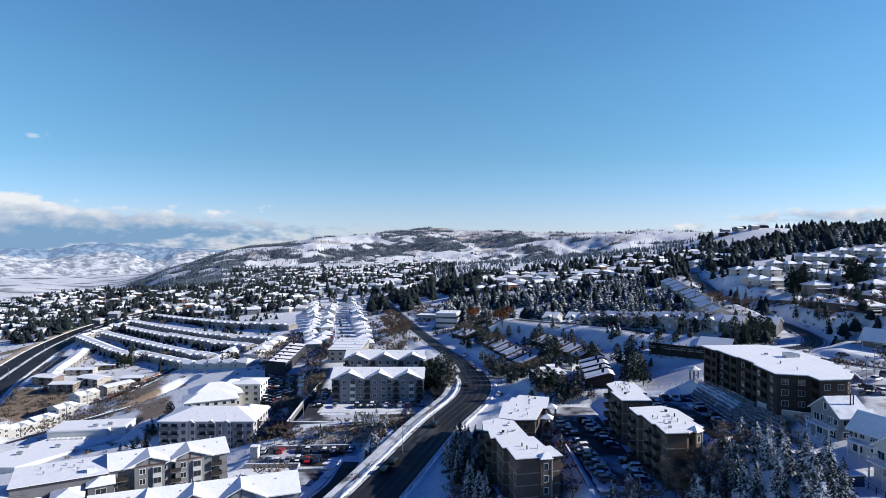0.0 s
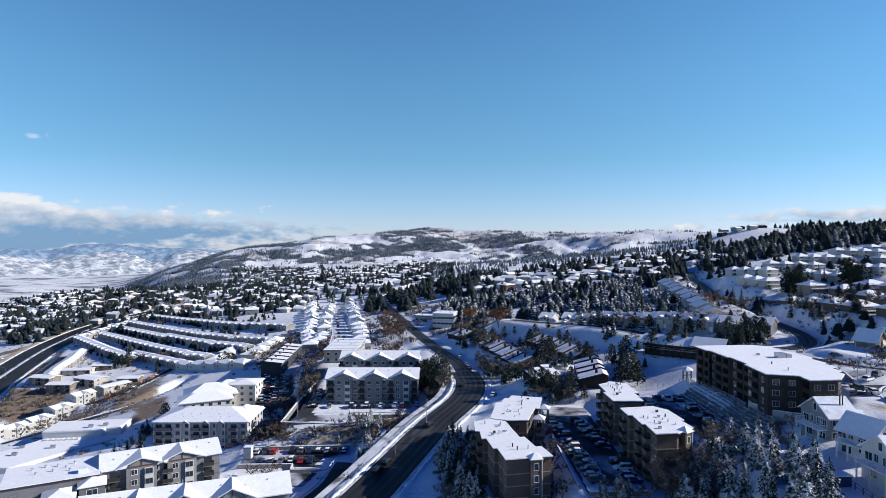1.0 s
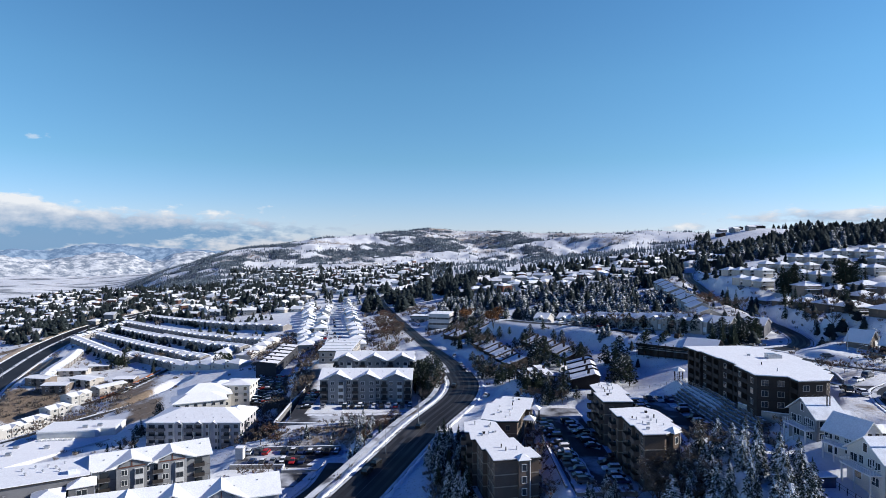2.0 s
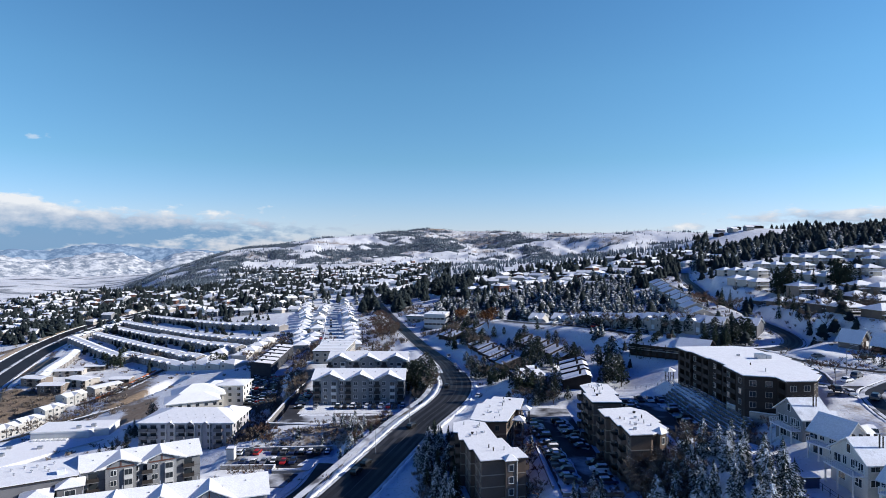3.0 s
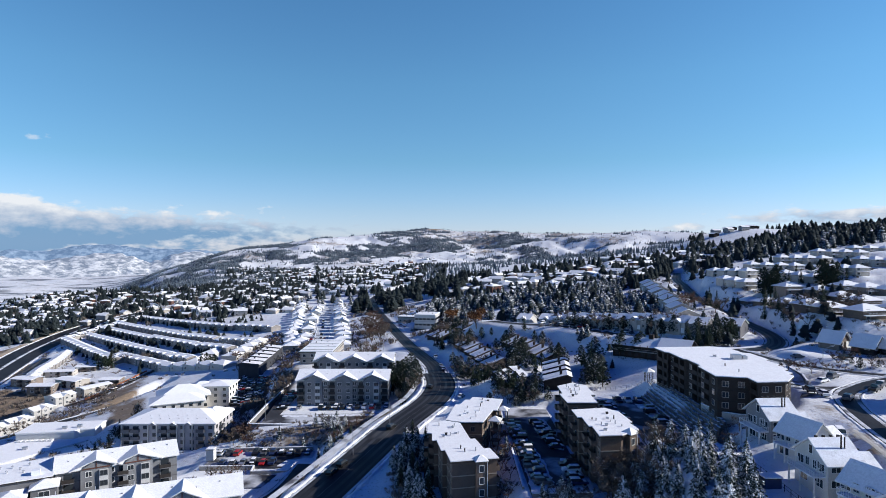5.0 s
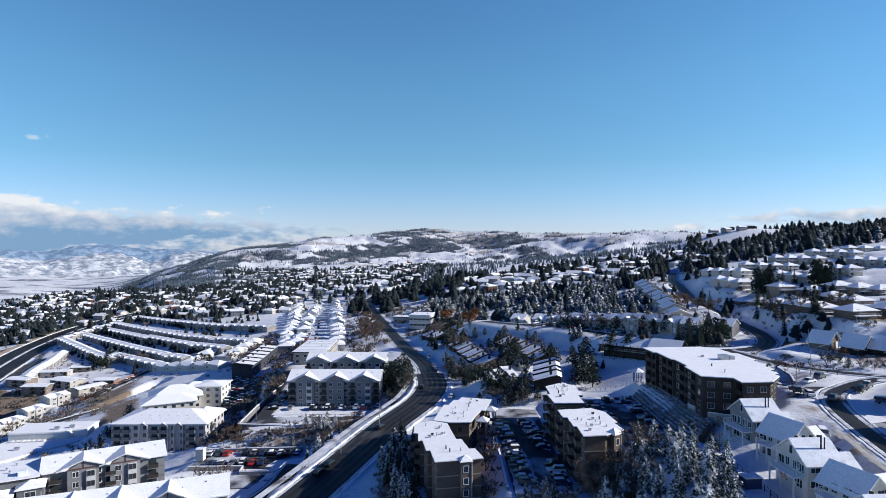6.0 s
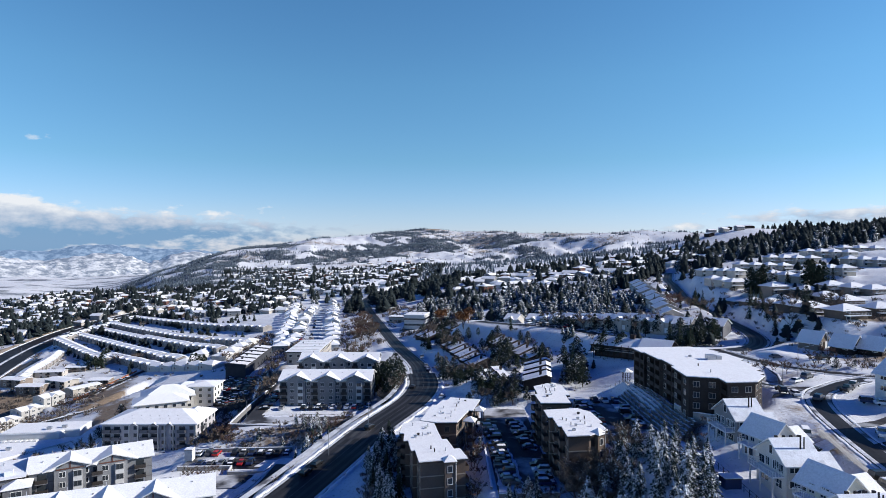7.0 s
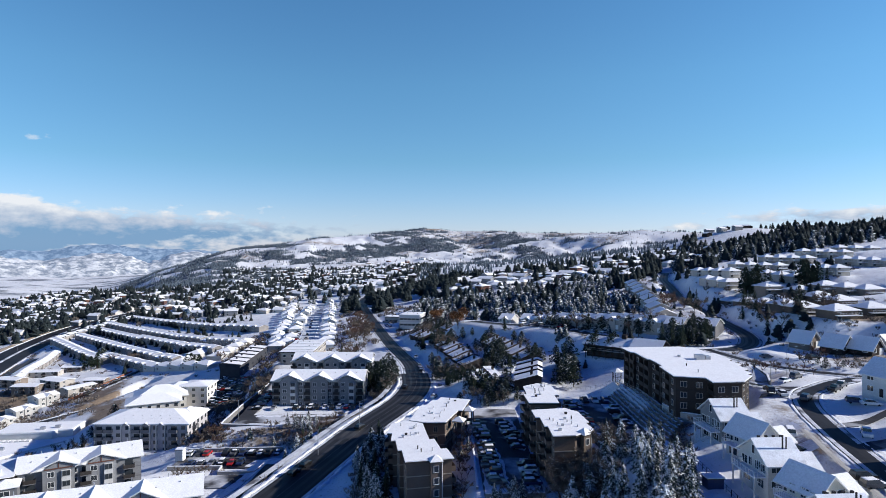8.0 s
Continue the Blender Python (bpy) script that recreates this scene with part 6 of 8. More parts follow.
# ---- far town ----
FAR = True
def scatter(n, box, keys, seed, gap=17.0, avoid=14.0):
    """Houses strewn over a stretch of the town, clear of the roads and of one another."""
    rng = random.Random(seed)
    (x0, x1), (y0, y1) = box
    tries = 0
    while n > 0 and tries < 9000:
        tries += 1
        y = rng.uniform(y0, y1)
        f0, f1 = x0, x1
        x = math.tan(rng.uniform(math.atan(f0), math.atan(f1))) * y
        if any((x - a) ** 2 + (y - b) ** 2 < gap * gap for a, b in HOUSES):
            continue
        if any(np.min((line[:, 0] - x) ** 2 + (line[:, 1] - y) ** 2) < avoid * avoid for line in LINES.values()):
            continue
        HOUSES.append((x, y))
        key, turn = rng.choice(keys), rng.choice((0, 90, 20, -30, 160, 45)) + rng.uniform(-12, 12)
        if y > 740:
            BEYOND.append((key, x, y, turn))
        else:
            dwelling(key, x, y, turn, True)
        n -= 1


HOUSES = [(o.matrix_basis.translation.x, o.matrix_basis.translation.y) for o in scene.objects if o.parent is None and o.get("category") in ("house", "townhouse", "apartment building", "hall", "office building")]
BEYOND = []
mixed = ("bungalow", "bungalow_beige", "cottage", "split", "dark", "brick", "cottage", "bungalow")
scatter(210, ((-0.74, -0.56), (690, 1450)), mixed, 3, 17)
scatter(150, ((-0.54, -0.22), (690, 1150)), mixed, 4, 16)
scatter(280, ((-0.33, -0.02), (820, 1750)), mixed, 5, 17)
scatter(20, ((0.12, 0.38), (525, 600)), mixed, 17, 17)
scatter(34, ((0.03, 0.30), (598, 660)), mixed, 16, 15)
scatter(58, ((0.03, 0.42), (600, 860)), mixed, 6, 18)
scatter(26, ((-0.12, 0.02), (1750, 2150)), mixed, 8, 24)
scatter(14, ((0.36, 0.50), (560, 760)), ("dark", "split", "brick"), 9, 20)
scatter(9, ((0.46, 0.53), (990, 1060)), ("dark", "split"), 10, 18)


def far_houses():
    """The hundreds of small houses past the near town, joined."""
    s = Shape()
    forms = {"bungalow": (13, 10, 3.4, 2.3, "hip", 1), "bungalow_beige": (14, 10.5, 3.5, 2.2, "hip", 2), "cottage": (12, 9, 3.4, 2.4, "gable", 3), "split": (14, 9, 5.6, 2.0, "gable", 4), "dark": (14, 9.5, 4.6, 1.5, "gable", 5), "brick": (12, 9, 5.2, 1.9, "hip", 6)}
    for key, x, y, turn in BEYOND:
        L, W, h, rise, roof, m = forms[key]
        one = Shape().prism(rect(L, W), -4, h, m)
        if roof == "hip":
            hip_roof(one, L, W, h, rise, 0.7, 0.25, 0, 7)
        else:
            gable_roof(one, L, W, h, rise, 0.7, 0.25, 0, 7, gable=m)
        for u in (-L * 0.28, 0, L * 0.28):
            one.box(u - 0.8, -W / 2 - 0.05, 0.9, u + 0.8, -W / 2 + 0.02, 2.1, 8)
        one.box(-L / 2 - 0.05, -1, 0.9, -L / 2 + 0.02, 0.8, 2.1, 8)
        at = oriented(x, y, level(x, y) + 0.2, turn)
        s.solid([at @ Vector(v) for v in one.v], one.f)
        s.m[-len(one.m):] = one.m
    tagged(part("far_houses", s, [ROOF_SNOW, WHITE, BEIGE, CREAM, GREY, DARKWOOD, REDWOOD, TRIM, GLASS]), "distant houses with snowy roofs across the town", "houses", kind="stuff")


far_houses()


# ---- trees ----
def conifer_crown(seed, H, R, whorls, arms, clumps, sag=0.35, low=0.12, size=1.0, taper=0.8):
    """A crown of drooping needle clumps set along whorls of branches, uneven, with gaps."""
    rng = random.Random(seed)
    s = Shape()
    for w in range(whorls):
        t = w / whorls
        z = H * (low + (0.97 - low) * t)
        reach = R * (1 - t) ** taper * rng.uniform(0.75, 1.12) + 0.12
        turn = rng.uniform(0, 6.283)
        for a in range(arms):
            if rng.random() < 0.12:
                continue
            ang = turn + a * 6.283 / arms + rng.uniform(-0.3, 0.3)
            r_end = reach * rng.uniform(0.7, 1.15)
            dx, dy = math.cos(ang), math.sin(ang)
            for c in range(clumps):
                f = (c + 0.6) / clumps
                r = r_end * f
                zz = z - sag * r * f * 1.3 + rng.uniform(-0.12, 0.12)
                k = size * (0.35 + 0.65 * (1 - t)) * rng.uniform(0.7, 1.25) * H / 12 * (3.4 / clumps) * 0.55 * (1.4 if arms < 7 else 1)
                tip = (dx * (r + k), dy * (r + k), zz - sag * k * 1.2 - 0.1 * k)
                back = (dx * (r - k * 0.9), dy * (r - k * 0.9), zz + 0.12 * k)
                left = (dx * r - dy * k * 0.75, dy * r + dx * k * 0.75, zz - 0.62 * k)
                right = (dx * r + dy * k * 0.75, dy * r - dx * k * 0.75, zz - 0.62 * k)
                top = (dx * r, dy * r, zz + 0.22 * k)
                s.solid([tip, left, back, right, top], [(0, 4, 3), (1, 4, 0), (2, 4, 1), (3, 4, 2)])
    s.solid([(0.25, 0, H * 0.93), (-0.13, 0.22, H * 0.93), (-0.13, -0.22, H * 0.93), (0, 0, H * 1.03)], [(0, 1, 3), (1, 2, 3), (2, 0, 3)])
    return s


def pine_crown(seed, H, R, lobes, tufts, low=0.16, size=1.0):
    """A broad uneven crown: needle tufts heaped into flattened lobes round the stem."""
    rng = random.Random(seed)
    s = Shape()
    for i in range(lobes):
        t = (i + rng.uniform(0.1, 0.9)) / lobes
        wide = R * max(0.06, 1 - ((t - 0.15) / 0.87) ** 2) ** 0.8
        ang, out = i * 2.4 + rng.uniform(-0.5, 0.5), wide * rng.uniform(0.35, 0.72) * (1 - 0.5 * t ** 4)
        cx, cy, cz = math.cos(ang) * out, math.sin(ang) * out, H * (low + (0.93 - low) * t)
        big = wide * rng.uniform(0.38, 0.60) + 0.25
        for j in range(tufts):
            a, u = rng.uniform(0, 6.283), rng.uniform(-0.45, 1.0)
            q = math.sqrt(1 - u * u) * rng.uniform(0.75, 1.15)
            dx, dy = math.cos(a), math.sin(a)
            x, y, z = cx + dx * q * big, cy + dy * q * big, cz + u * big * 0.62
            k = size * rng.uniform(0.30, 0.62) * (0.6 + 0.4 * (1 - t)) * H / 12
            lift = rng.uniform(-0.3, 0.5) * k
            s.solid([(x + dx * k * 1.3, y + dy * k * 1.3, z + lift), (x - dy * k * 0.8, y + dx * k * 0.8, z - 0.4 * k), (x - dx * k * 0.7, y - dy * k * 0.7, z - 0.1 * k),
                     (x + dy * k * 0.8, y - dx * k * 0.8, z - 0.4 * k), (x, y, z + 0.42 * k)], [(0, 4, 3), (1, 4, 0), (2, 4, 1), (3, 4, 2)])
    return s


def trunk(H, r, n=6):
    return Shape().tube((0, 0, -1.5), (0, 0, H * 0.45), r, r * 0.7, n).tube((0, 0, H * 0.45), (0, 0, H * 0.97), r * 0.7, 0.03, n)


def bare_limbs(seed, H, spread, twigs=9):
    """Trunk, limbs and fine twigs of a leafless tree; limbs fork twice."""
    rng = random.Random(seed)
    wood, fine, ends = Shape(), Shape(), []
    base = Vector((0, 0, -1))
    fork = Vector((0, 0, H * 0.22))
    wood.tube(base, fork, H * 0.022, H * 0.017, 6)
    for i in range(6):
        a = i * 1.047 + rng.uniform(-0.3, 0.3)
        tip = fork + Vector((math.cos(a) * spread * rng.uniform(0.3, 0.6), math.sin(a) * spread * rng.uniform(0.3, 0.6), H * rng.uniform(0.25, 0.42)))
        wood.tube(fork, tip, H * 0.012, H * 0.006, 4)
        for j in range(4):
            b = a + rng.uniform(-1.0, 1.0)
            end = tip + Vector((math.cos(b) * spread * rng.uniform(0.15, 0.5), math.sin(b) * spread * rng.uniform(0.15, 0.5), H * rng.uniform(0.05, 0.3)))
            wood.tube(tip, end, H * 0.005, H * 0.002, 3)
            ends.append(end)
            for k in range(twigs):
                c = rng.uniform(0, 6.283)
                p = tip.lerp(end, rng.uniform(0.2, 1.0))
                d = Vector((math.cos(c), math.sin(c), rng.uniform(-0.1, 1.2))).normalized() * H * rng.uniform(0.06, 0.15)
                side = d.cross(Vector((rng.uniform(-1, 1), rng.uniform(-1, 1), 0.3))).normalized() * H * 0.0055
                fine.face([p - side, p + side, p + d])
                fine.face([p + d * 0.5 - side, p + d * 0.5 + side, p + d * 0.8 + side.cross(d).normalized() * H * 0.05])
    return wood, fine, ends


def shrub(seed, n=46):
    """A low leafless bush of many thin stems."""
    rng = random.Random(seed)
    s = Shape()
    for i in range(n):
        a, lean = rng.uniform(0, 6.283), rng.uniform(0.1, 1.0)
        r = rng.uniform(0, 0.5)
        p = Vector((math.cos(a) * r, math.sin(a) * r, -0.3))
        q = p + Vector((math.cos(a) * lean, math.sin(a) * lean, rng.uniform(0.7, 1.5)))
        side = (q - p).cross(Vector((rng.uniform(-1, 1), rng.uniform(-1, 1), 0.2))).normalized() * 0.045
        mid = p.lerp(q, 0.6) + Vector((rng.uniform(-0.15, 0.15), rng.uniform(-0.15, 0.15), 0))
        s.face([p - side, p + side, mid + side, mid - side])
        s.face([mid - side * 1.6, mid + side * 1.6, q])
        s.face([mid, mid + side * 2, mid.lerp(q, 0.5) + side * 5])
    return s


def leafy(ends, seed, size):
    rng = random.Random(seed)
    s = Shape()
    for e in ends:
        for k in range(16):
            c = e + Vector((rng.gauss(0, 1), rng.gauss(0, 1), rng.gauss(0, 0.8))) * size
            u = Vector((rng.uniform(-1, 1), rng.uniform(-1, 1), rng.uniform(-1, 1))).normalized() * size * 0.42
            w = u.orthogonal().normalized() * size * 0.34
            s.face([c - u, c + w, c + u, c - w])
    return s


PROTOS = {}


def proto(kind, i):
    if (kind, i) in PROTOS:
        return PROTOS[kind, i]
    seed = hash((len(kind), i)) % 1000 + i * 17 + len(kind)
    if kind == "snowy_spruce":
        got = {"trunk": (trunk(12, 0.2), BARK), "crown": (conifer_crown(seed, 12, 3.3 + 0.4 * i, 18, 9, 4, 0.38, 0.06, 1.45, 0.72), NEEDLES_SNOWY)}
    elif kind == "snowy_pine":
        got = {"trunk": (trunk(12, 0.26), BARK), "crown": (pine_crown(seed, 12, 3.5 + 0.35 * i, 24, 34, 0.06, 1.1), NEEDLES_HALF)}
    elif kind == "spruce":
        got = {"trunk": (trunk(12, 0.2), BARK), "crown": (conifer_crown(seed, 12, 2.5 + 0.3 * i, 16, 7, 3, 0.35), NEEDLES)}
    elif kind == "pine":
        got = {"trunk": (trunk(12, 0.24), BARK), "crown": (pine_crown(seed, 12, 2.9 + 0.3 * i, 20, 30, 0.16, 1.05), NEEDLES)}
    elif kind in ("bare_tree", "rust_tree", "red_bush"):
        wood, fine, ends = bare_limbs(seed, 10, 3.6 if kind == "rust_tree" else 5.0 + 0.4 * i, 26 if kind != "rust_tree" else 3)
        got = {"branchwork": (wood, BARK)}
        got["crown"] = (leafy(ends, seed, 1.0), LEAVES_RUST) if kind == "rust_tree" else (fine, TWIG_RED if kind == "red_bush" else TWIG)
    PROTOS[kind, i] = {k: s.mesh(k, m) for k, (s, m) in got.items()}, 12.0 if "trunk" in got else 10.0
    return PROTOS[kind, i]


TREE_LABELS = {"snowy_spruce": ("dark spruce with snow lying on every branch", "spruce"), "snowy_pine": ("broad pine with clumps of snow on its boughs", "pine"), "spruce": ("dark green spruce dusted with snow", "spruce"), "pine": ("dark pine with an open snow-dusted crown", "pine"),
               "bare_tree": ("leafless grey-brown tree with fine twigs", "bare tree"), "rust_tree": ("tree still holding its rust-coloured leaves", "autumn tree"), "red_bush": ("leafless reddish shrub with upright stems", "shrub")}
FIRST = {}
PLANTED = []


def plant(kind, x, y, h, seed, drop=0.0):
    rng = random.Random(seed)
    i = rng.randrange(3)
    meshes, full = proto(kind, i)
    k = h / full
    m = pose(x, y, level(x, y) - drop, 0, 0, rng.uniform(0, 360)) @ Matrix.Diagonal((k * rng.uniform(0.85, 1.15), k * rng.uniform(0.85, 1.15), k, 1))
    PLANTED.append((x, y))
    if (kind, i) in FIRST:
        ob = FIRST[kind, i].copy()
        scene.collection.objects.link(ob)
        ob.matrix_basis = m
        for c in FIRST[kind, i].children:
            d = c.copy()
            scene.collection.objects.link(d)
            d.parent = ob
        return ob
    label, cat = TREE_LABELS[kind]
    ob = thing(kind + ("" if "tree" in kind or "bush" in kind else "_tree"), m, label, cat, cat + "s of the neighbourhood")
    for name, me in meshes.items():
        part(name, me, None, ob)
    FIRST[kind, i] = ob
    return ob


def free(x, y, house_gap=7.0):
    for a, b in HOUSES:
        if (x - a) ** 2 + (y - b) ** 2 < house_gap ** 2:
            return False
    for name, line in LINES.items():
        if np.min((line[:, 0] - x) ** 2 + (line[:, 1] - y) ** 2) < (ROADS[name][0] + 2.5) ** 2:
            return False
    for px, py, a, b, turn, h in PADS[:15]:
        c, s = math.cos(radians(turn)), math.sin(radians(turn))
        if abs((x - px) * c + (y - py) * s) < a - 3 and abs((y - py) * c - (x - px) * s) < b - 3:
            return False
    return True


def grove(n, x, y, a, b, turn, kinds, lo, hi, seed, gap=2.6, house_gap=7.0, anywhere=False):
    """n trees inside an ellipse, clear of roads, houses and one another."""
    rng = random.Random(seed)
    c, s = math.cos(radians(turn)), math.sin(radians(turn))
    tries, spots = 0, []
    while n > 0 and tries < 3000:
        tries += 1
        u, w = rng.uniform(-1, 1), rng.uniform(-1, 1)
        if u * u + w * w > 1:
            continue
        px, py = x + u * a * c - w * b * s, y + u * a * s + w * b * c
        if not (anywhere or free(px, py, house_gap)) or any((px - q[0]) ** 2 + (py - q[1]) ** 2 < gap * gap for q in spots):
            continue
        spots.append((px, py))
        plant(rng.choice(kinds), px, py, rng.uniform(lo, hi), seed * 100 + n)
        n -= 1


SP, SS, PI, SN, BT, RT, RB = "spruce", "snowy_spruce", "pine", "snowy_pine", "bare_tree", "rust_tree", "red_bush"
grove(40, 65, 122, 11.5, 20, 6, (SS,), 7, 10.5, 1, 2.7, anywhere=True)
grove(13, 59, 136, 7, 8, 0, (BT,), 8, 11, 2, anywhere=True)
grove(30, 8, 172, 6, 32, 12, (SS, SS, SP), 5, 9, 3, 3.0, 4)
grove(7, 19, 136, 8, 6, 0, (BT, SS), 5, 8, 4, 3.0, anywhere=True)
grove(22, -3, 285, 6, 26, 4, (SN, PI, SN, SP), 8, 12, 5, 3.4, 5, anywhere=False)
grove(5, 0, 262, 5, 5, 0, (BT,), 7, 9, 6, 3)
grove(14, -28, 228, 24, 6, 6, (SS, BT, BT, RB), 3.5, 6, 7, 3, anywhere=False)
grove(9, -24, 205, 5, 14, -28, (SS, SP, RT, RB), 4, 7.5, 8, 3)
grove(18, -67, 250, 4, 26, 4, (BT,), 5, 8, 9, 2.8, anywhere=True)
grove(22, -66, 305, 4, 38, 12, (BT,), 5, 8, 10, 2.8, anywhere=True)
grove(5, -125, 246, 8, 6, 0, (SP, BT), 6, 9, 11, 4)
grove(26, 45, 295, 20, 52, -14, (SN, SN, SP, BT, SN), 5, 9, 12, 5, 5.5)
grove(8, 42, 223, 11, 4, 5, (SN, SN, BT), 5, 7.5, 13, 3.6, 5, anywhere=True)
grove(3, 75, 234, 4, 7, 0, (SN, PI), 8, 11, 14, 4, 5)
grove(4, 47, 218, 8, 2.5, 8, (SN, BT), 4, 6, 46, 2.6, 1, anywhere=True)
grove(8, 25, 298, 5, 44, 6, (SN, SN, BT), 5, 7.5, 47, 4, 1, anywhere=True)
grove(5, 56, 274, 4, 5, 0, (SN, PI), 6, 8, 48, 4, 3, anywhere=True)
grove(4, 49, 222, 6, 4, 0, (SN, SP), 6, 10, 49, 3.5, 3, anywhere=True)
grove(26, -36, 470, 9, 66, 12, (BT, RB, RB), 6, 9, 50, 4, 5)
grove(6, -132, 280, 8, 5, 0, (SN, SS), 5, 8, 51, 3, 3, anywhere=True)
grove(8, -226, 484, 10, 6, 20, (BT, RB, SN), 5, 9, 52, 3, 3)
grove(9, -212, 386, 14, 5, -20, (BT, RB), 3, 5, 53, 3, 3)
grove(4, -259, 508, 4, 4, 0, (SN, SP), 8, 11, 54, 3, 1, anywhere=True)
grove(6, 18, 352, 8, 8, 0, (SN, SP), 7, 10, 55, 3.4, 1, anywhere=True)
grove(5, 27, 332, 5, 6, 0, (SN, BT), 6, 9, 56, 3.4, 1, anywhere=True)
grove(9, 150, 197, 12, 4, -48, (RB, BT, SN), 1.5, 4, 57, 2.4, 2)
grove(6, 163, 212, 8, 3, -30, (RB, SN), 1.5, 3, 58, 2.4, 2, anywhere=True)
grove(7, 128, 257, 9, 6, 0, (SN, SP), 9, 13, 36, 3.6, 3, anywhere=True)
grove(18, 31.5, 166, 2.4, 24, -3, (BT, RB, SS, RB), 3, 5.5, 37, 2.2, 1, anywhere=True)
grove(9, 44, 137.5, 9, 2, 0, (BT, SS, RB), 3, 6, 38, 2, 1, anywhere=True)
grove(8, 192, 300, 6, 34, 8, (SN, SP, BT), 8, 12, 39, 5, 6)
grove(7, 232, 350, 22, 26, 0, (SP, SN), 9, 13, 40, 5, 6)
grove(9, 92, 330, 22, 3, -52, (SN, BT, SS), 6, 10, 41, 5, 4, anywhere=True)
grove(5, -58, 226, 5, 4, 0, (BT, RB), 5, 7, 42, 3, 1, anywhere=True)
grove(6, -54, 196, 8, 3, 0, (BT, RB), 3, 5, 43, 2.4, 1, anywhere=True)
grove(5, -70, 238, 6, 3, 0, (BT, SS), 6, 9, 44, 2.4, 1, anywhere=True)
grove(6, 150, 203, 9, 4, 20, (RB, SS, BT), 2, 5, 45, 2.4, 2)
grove(2, 19, 438, 4, 4, 0, (RT,), 10, 12, 15, 4, 2, anywhere=True)
grove(16, 20, 396, 10, 16, -30, (SN, SP, BT, SN), 6, 9, 96, 3.2, 3, anywhere=True)
grove(9, 47, 330, 5, 34, 18, (SN, PI, SN), 5, 8, 97, 3.4, 1, anywhere=True)
grove(8, 33, 264, 5, 20, 12, (SN, PI, SN), 5, 8, 98, 3.2, 1, anywhere=True)
grove(2, 74, 244, 3, 5, 8, (PI, SN), 6, 9, 99, 3.2, 1, anywhere=True)
grove(5, 52, 292, 4, 6, 0, (SN, PI), 9, 12, 100, 3.4, 1, anywhere=True)
grove(7, 27, 350, 6, 12, 10, (SN,), 7, 10, 101, 3.2, 1, anywhere=True)
grove(6, 41, 239, 6, 3, 6, (SN, PI), 7, 9, 102, 3.0, 1, anywhere=True)
grove(5, 77, 258, 3, 8, 0, (SN, SP), 8, 11, 103, 3.2, 1, anywhere=True)
grove(4, 70, 285, 4, 5, 0, (SN,), 7, 10, 104, 3.2, 1, anywhere=True)
grove(3, 36, 366, 4, 4, 0, (RT,), 9, 11, 16, 3, 3)
grove(16, -28, 430, 12, 38, 12, (BT, BT, RB), 7, 10, 17, 5, 5)
grove(8, -28, 348, 5, 24, 5, (SP, BT, RB), 6, 9, 18, 4, 3)
grove(10, -70, 395, 6, 18, 5, (BT, RB), 6, 9, 19, 4, 4)
grove(5, 137, 262, 5, 4, 0, (PI,), 10, 12, 20, 2.5, 2, anywhere=True)
grove(14, 160, 330, 14, 40, 25, (SP, BT, RB), 6, 11, 21, 5, 5)
grove(5, 205, 352, 4, 6, 0, (PI,), 14, 17, 22, 3, 4)
grove(5, 232, 340, 4, 6, 0, (PI,), 14, 17, 23, 3, 4)
grove(12, 172, 290, 7, 40, 2, (BT, SP, BT), 6, 10, 24, 5, 4)
grove(9, 118, 300, 10, 18, 30, (PI, BT), 8, 11, 25, 4, 4)
grove(4, 92, 252, 6, 5, 0, (PI,), 9, 12, 26, 3, 2, anywhere=True)
grove(8, -210, 395, 18, 8, 30, (BT,), 4, 7, 27, 4, 4)
grove(12, -235, 372, 24, 9, 20, (BT, RB), 4, 7, 28, 4, 4)
grove(10, -205, 322, 6, 22, -35, (BT,), 4, 7, 29, 4, 4, anywhere=True)
grove(4, -245, 470, 6, 6, 0, (PI,), 9, 13, 30, 3, 3)
grove(5, -150, 425, 12, 6, -30, (PI,), 8, 10, 31, 3, 3)
grove(9, -118, 440, 14, 30, 0, (BT, RB), 5, 8, 32, 4, 4)
grove(7, -104, 147, 8, 5, 0, (PI, SP, BT), 5, 8, 33, 3, anywhere=True)
grove(10, 138, 190, 16, 5, -30, (BT, SS, RB), 2, 5, 34, 3, 3)
grove(9, 86, 152, 5, 4, 0, (RB, BT), 2, 4, 35, 2, 2, anywhere=True)


# woods and shrubs too many to count
def arrays(meshes):
    """Corners and triangles of several meshes, with the number of each one's material."""
    vs, fs, ms, n = [], [], [], 0
    for k, me in enumerate(meshes):
        v = np.array([q.co[:] for q in me.vertices])
        me.calc_loop_triangles()
        f = np.array([t.vertices[:] for t in me.loop_triangles])
        vs.append(v)
        fs.append(f + n)
        ms.append(np.full(len(f), k))
        n += len(v)
    return np.vstack(vs), np.vstack(fs), np.concatenate(ms)


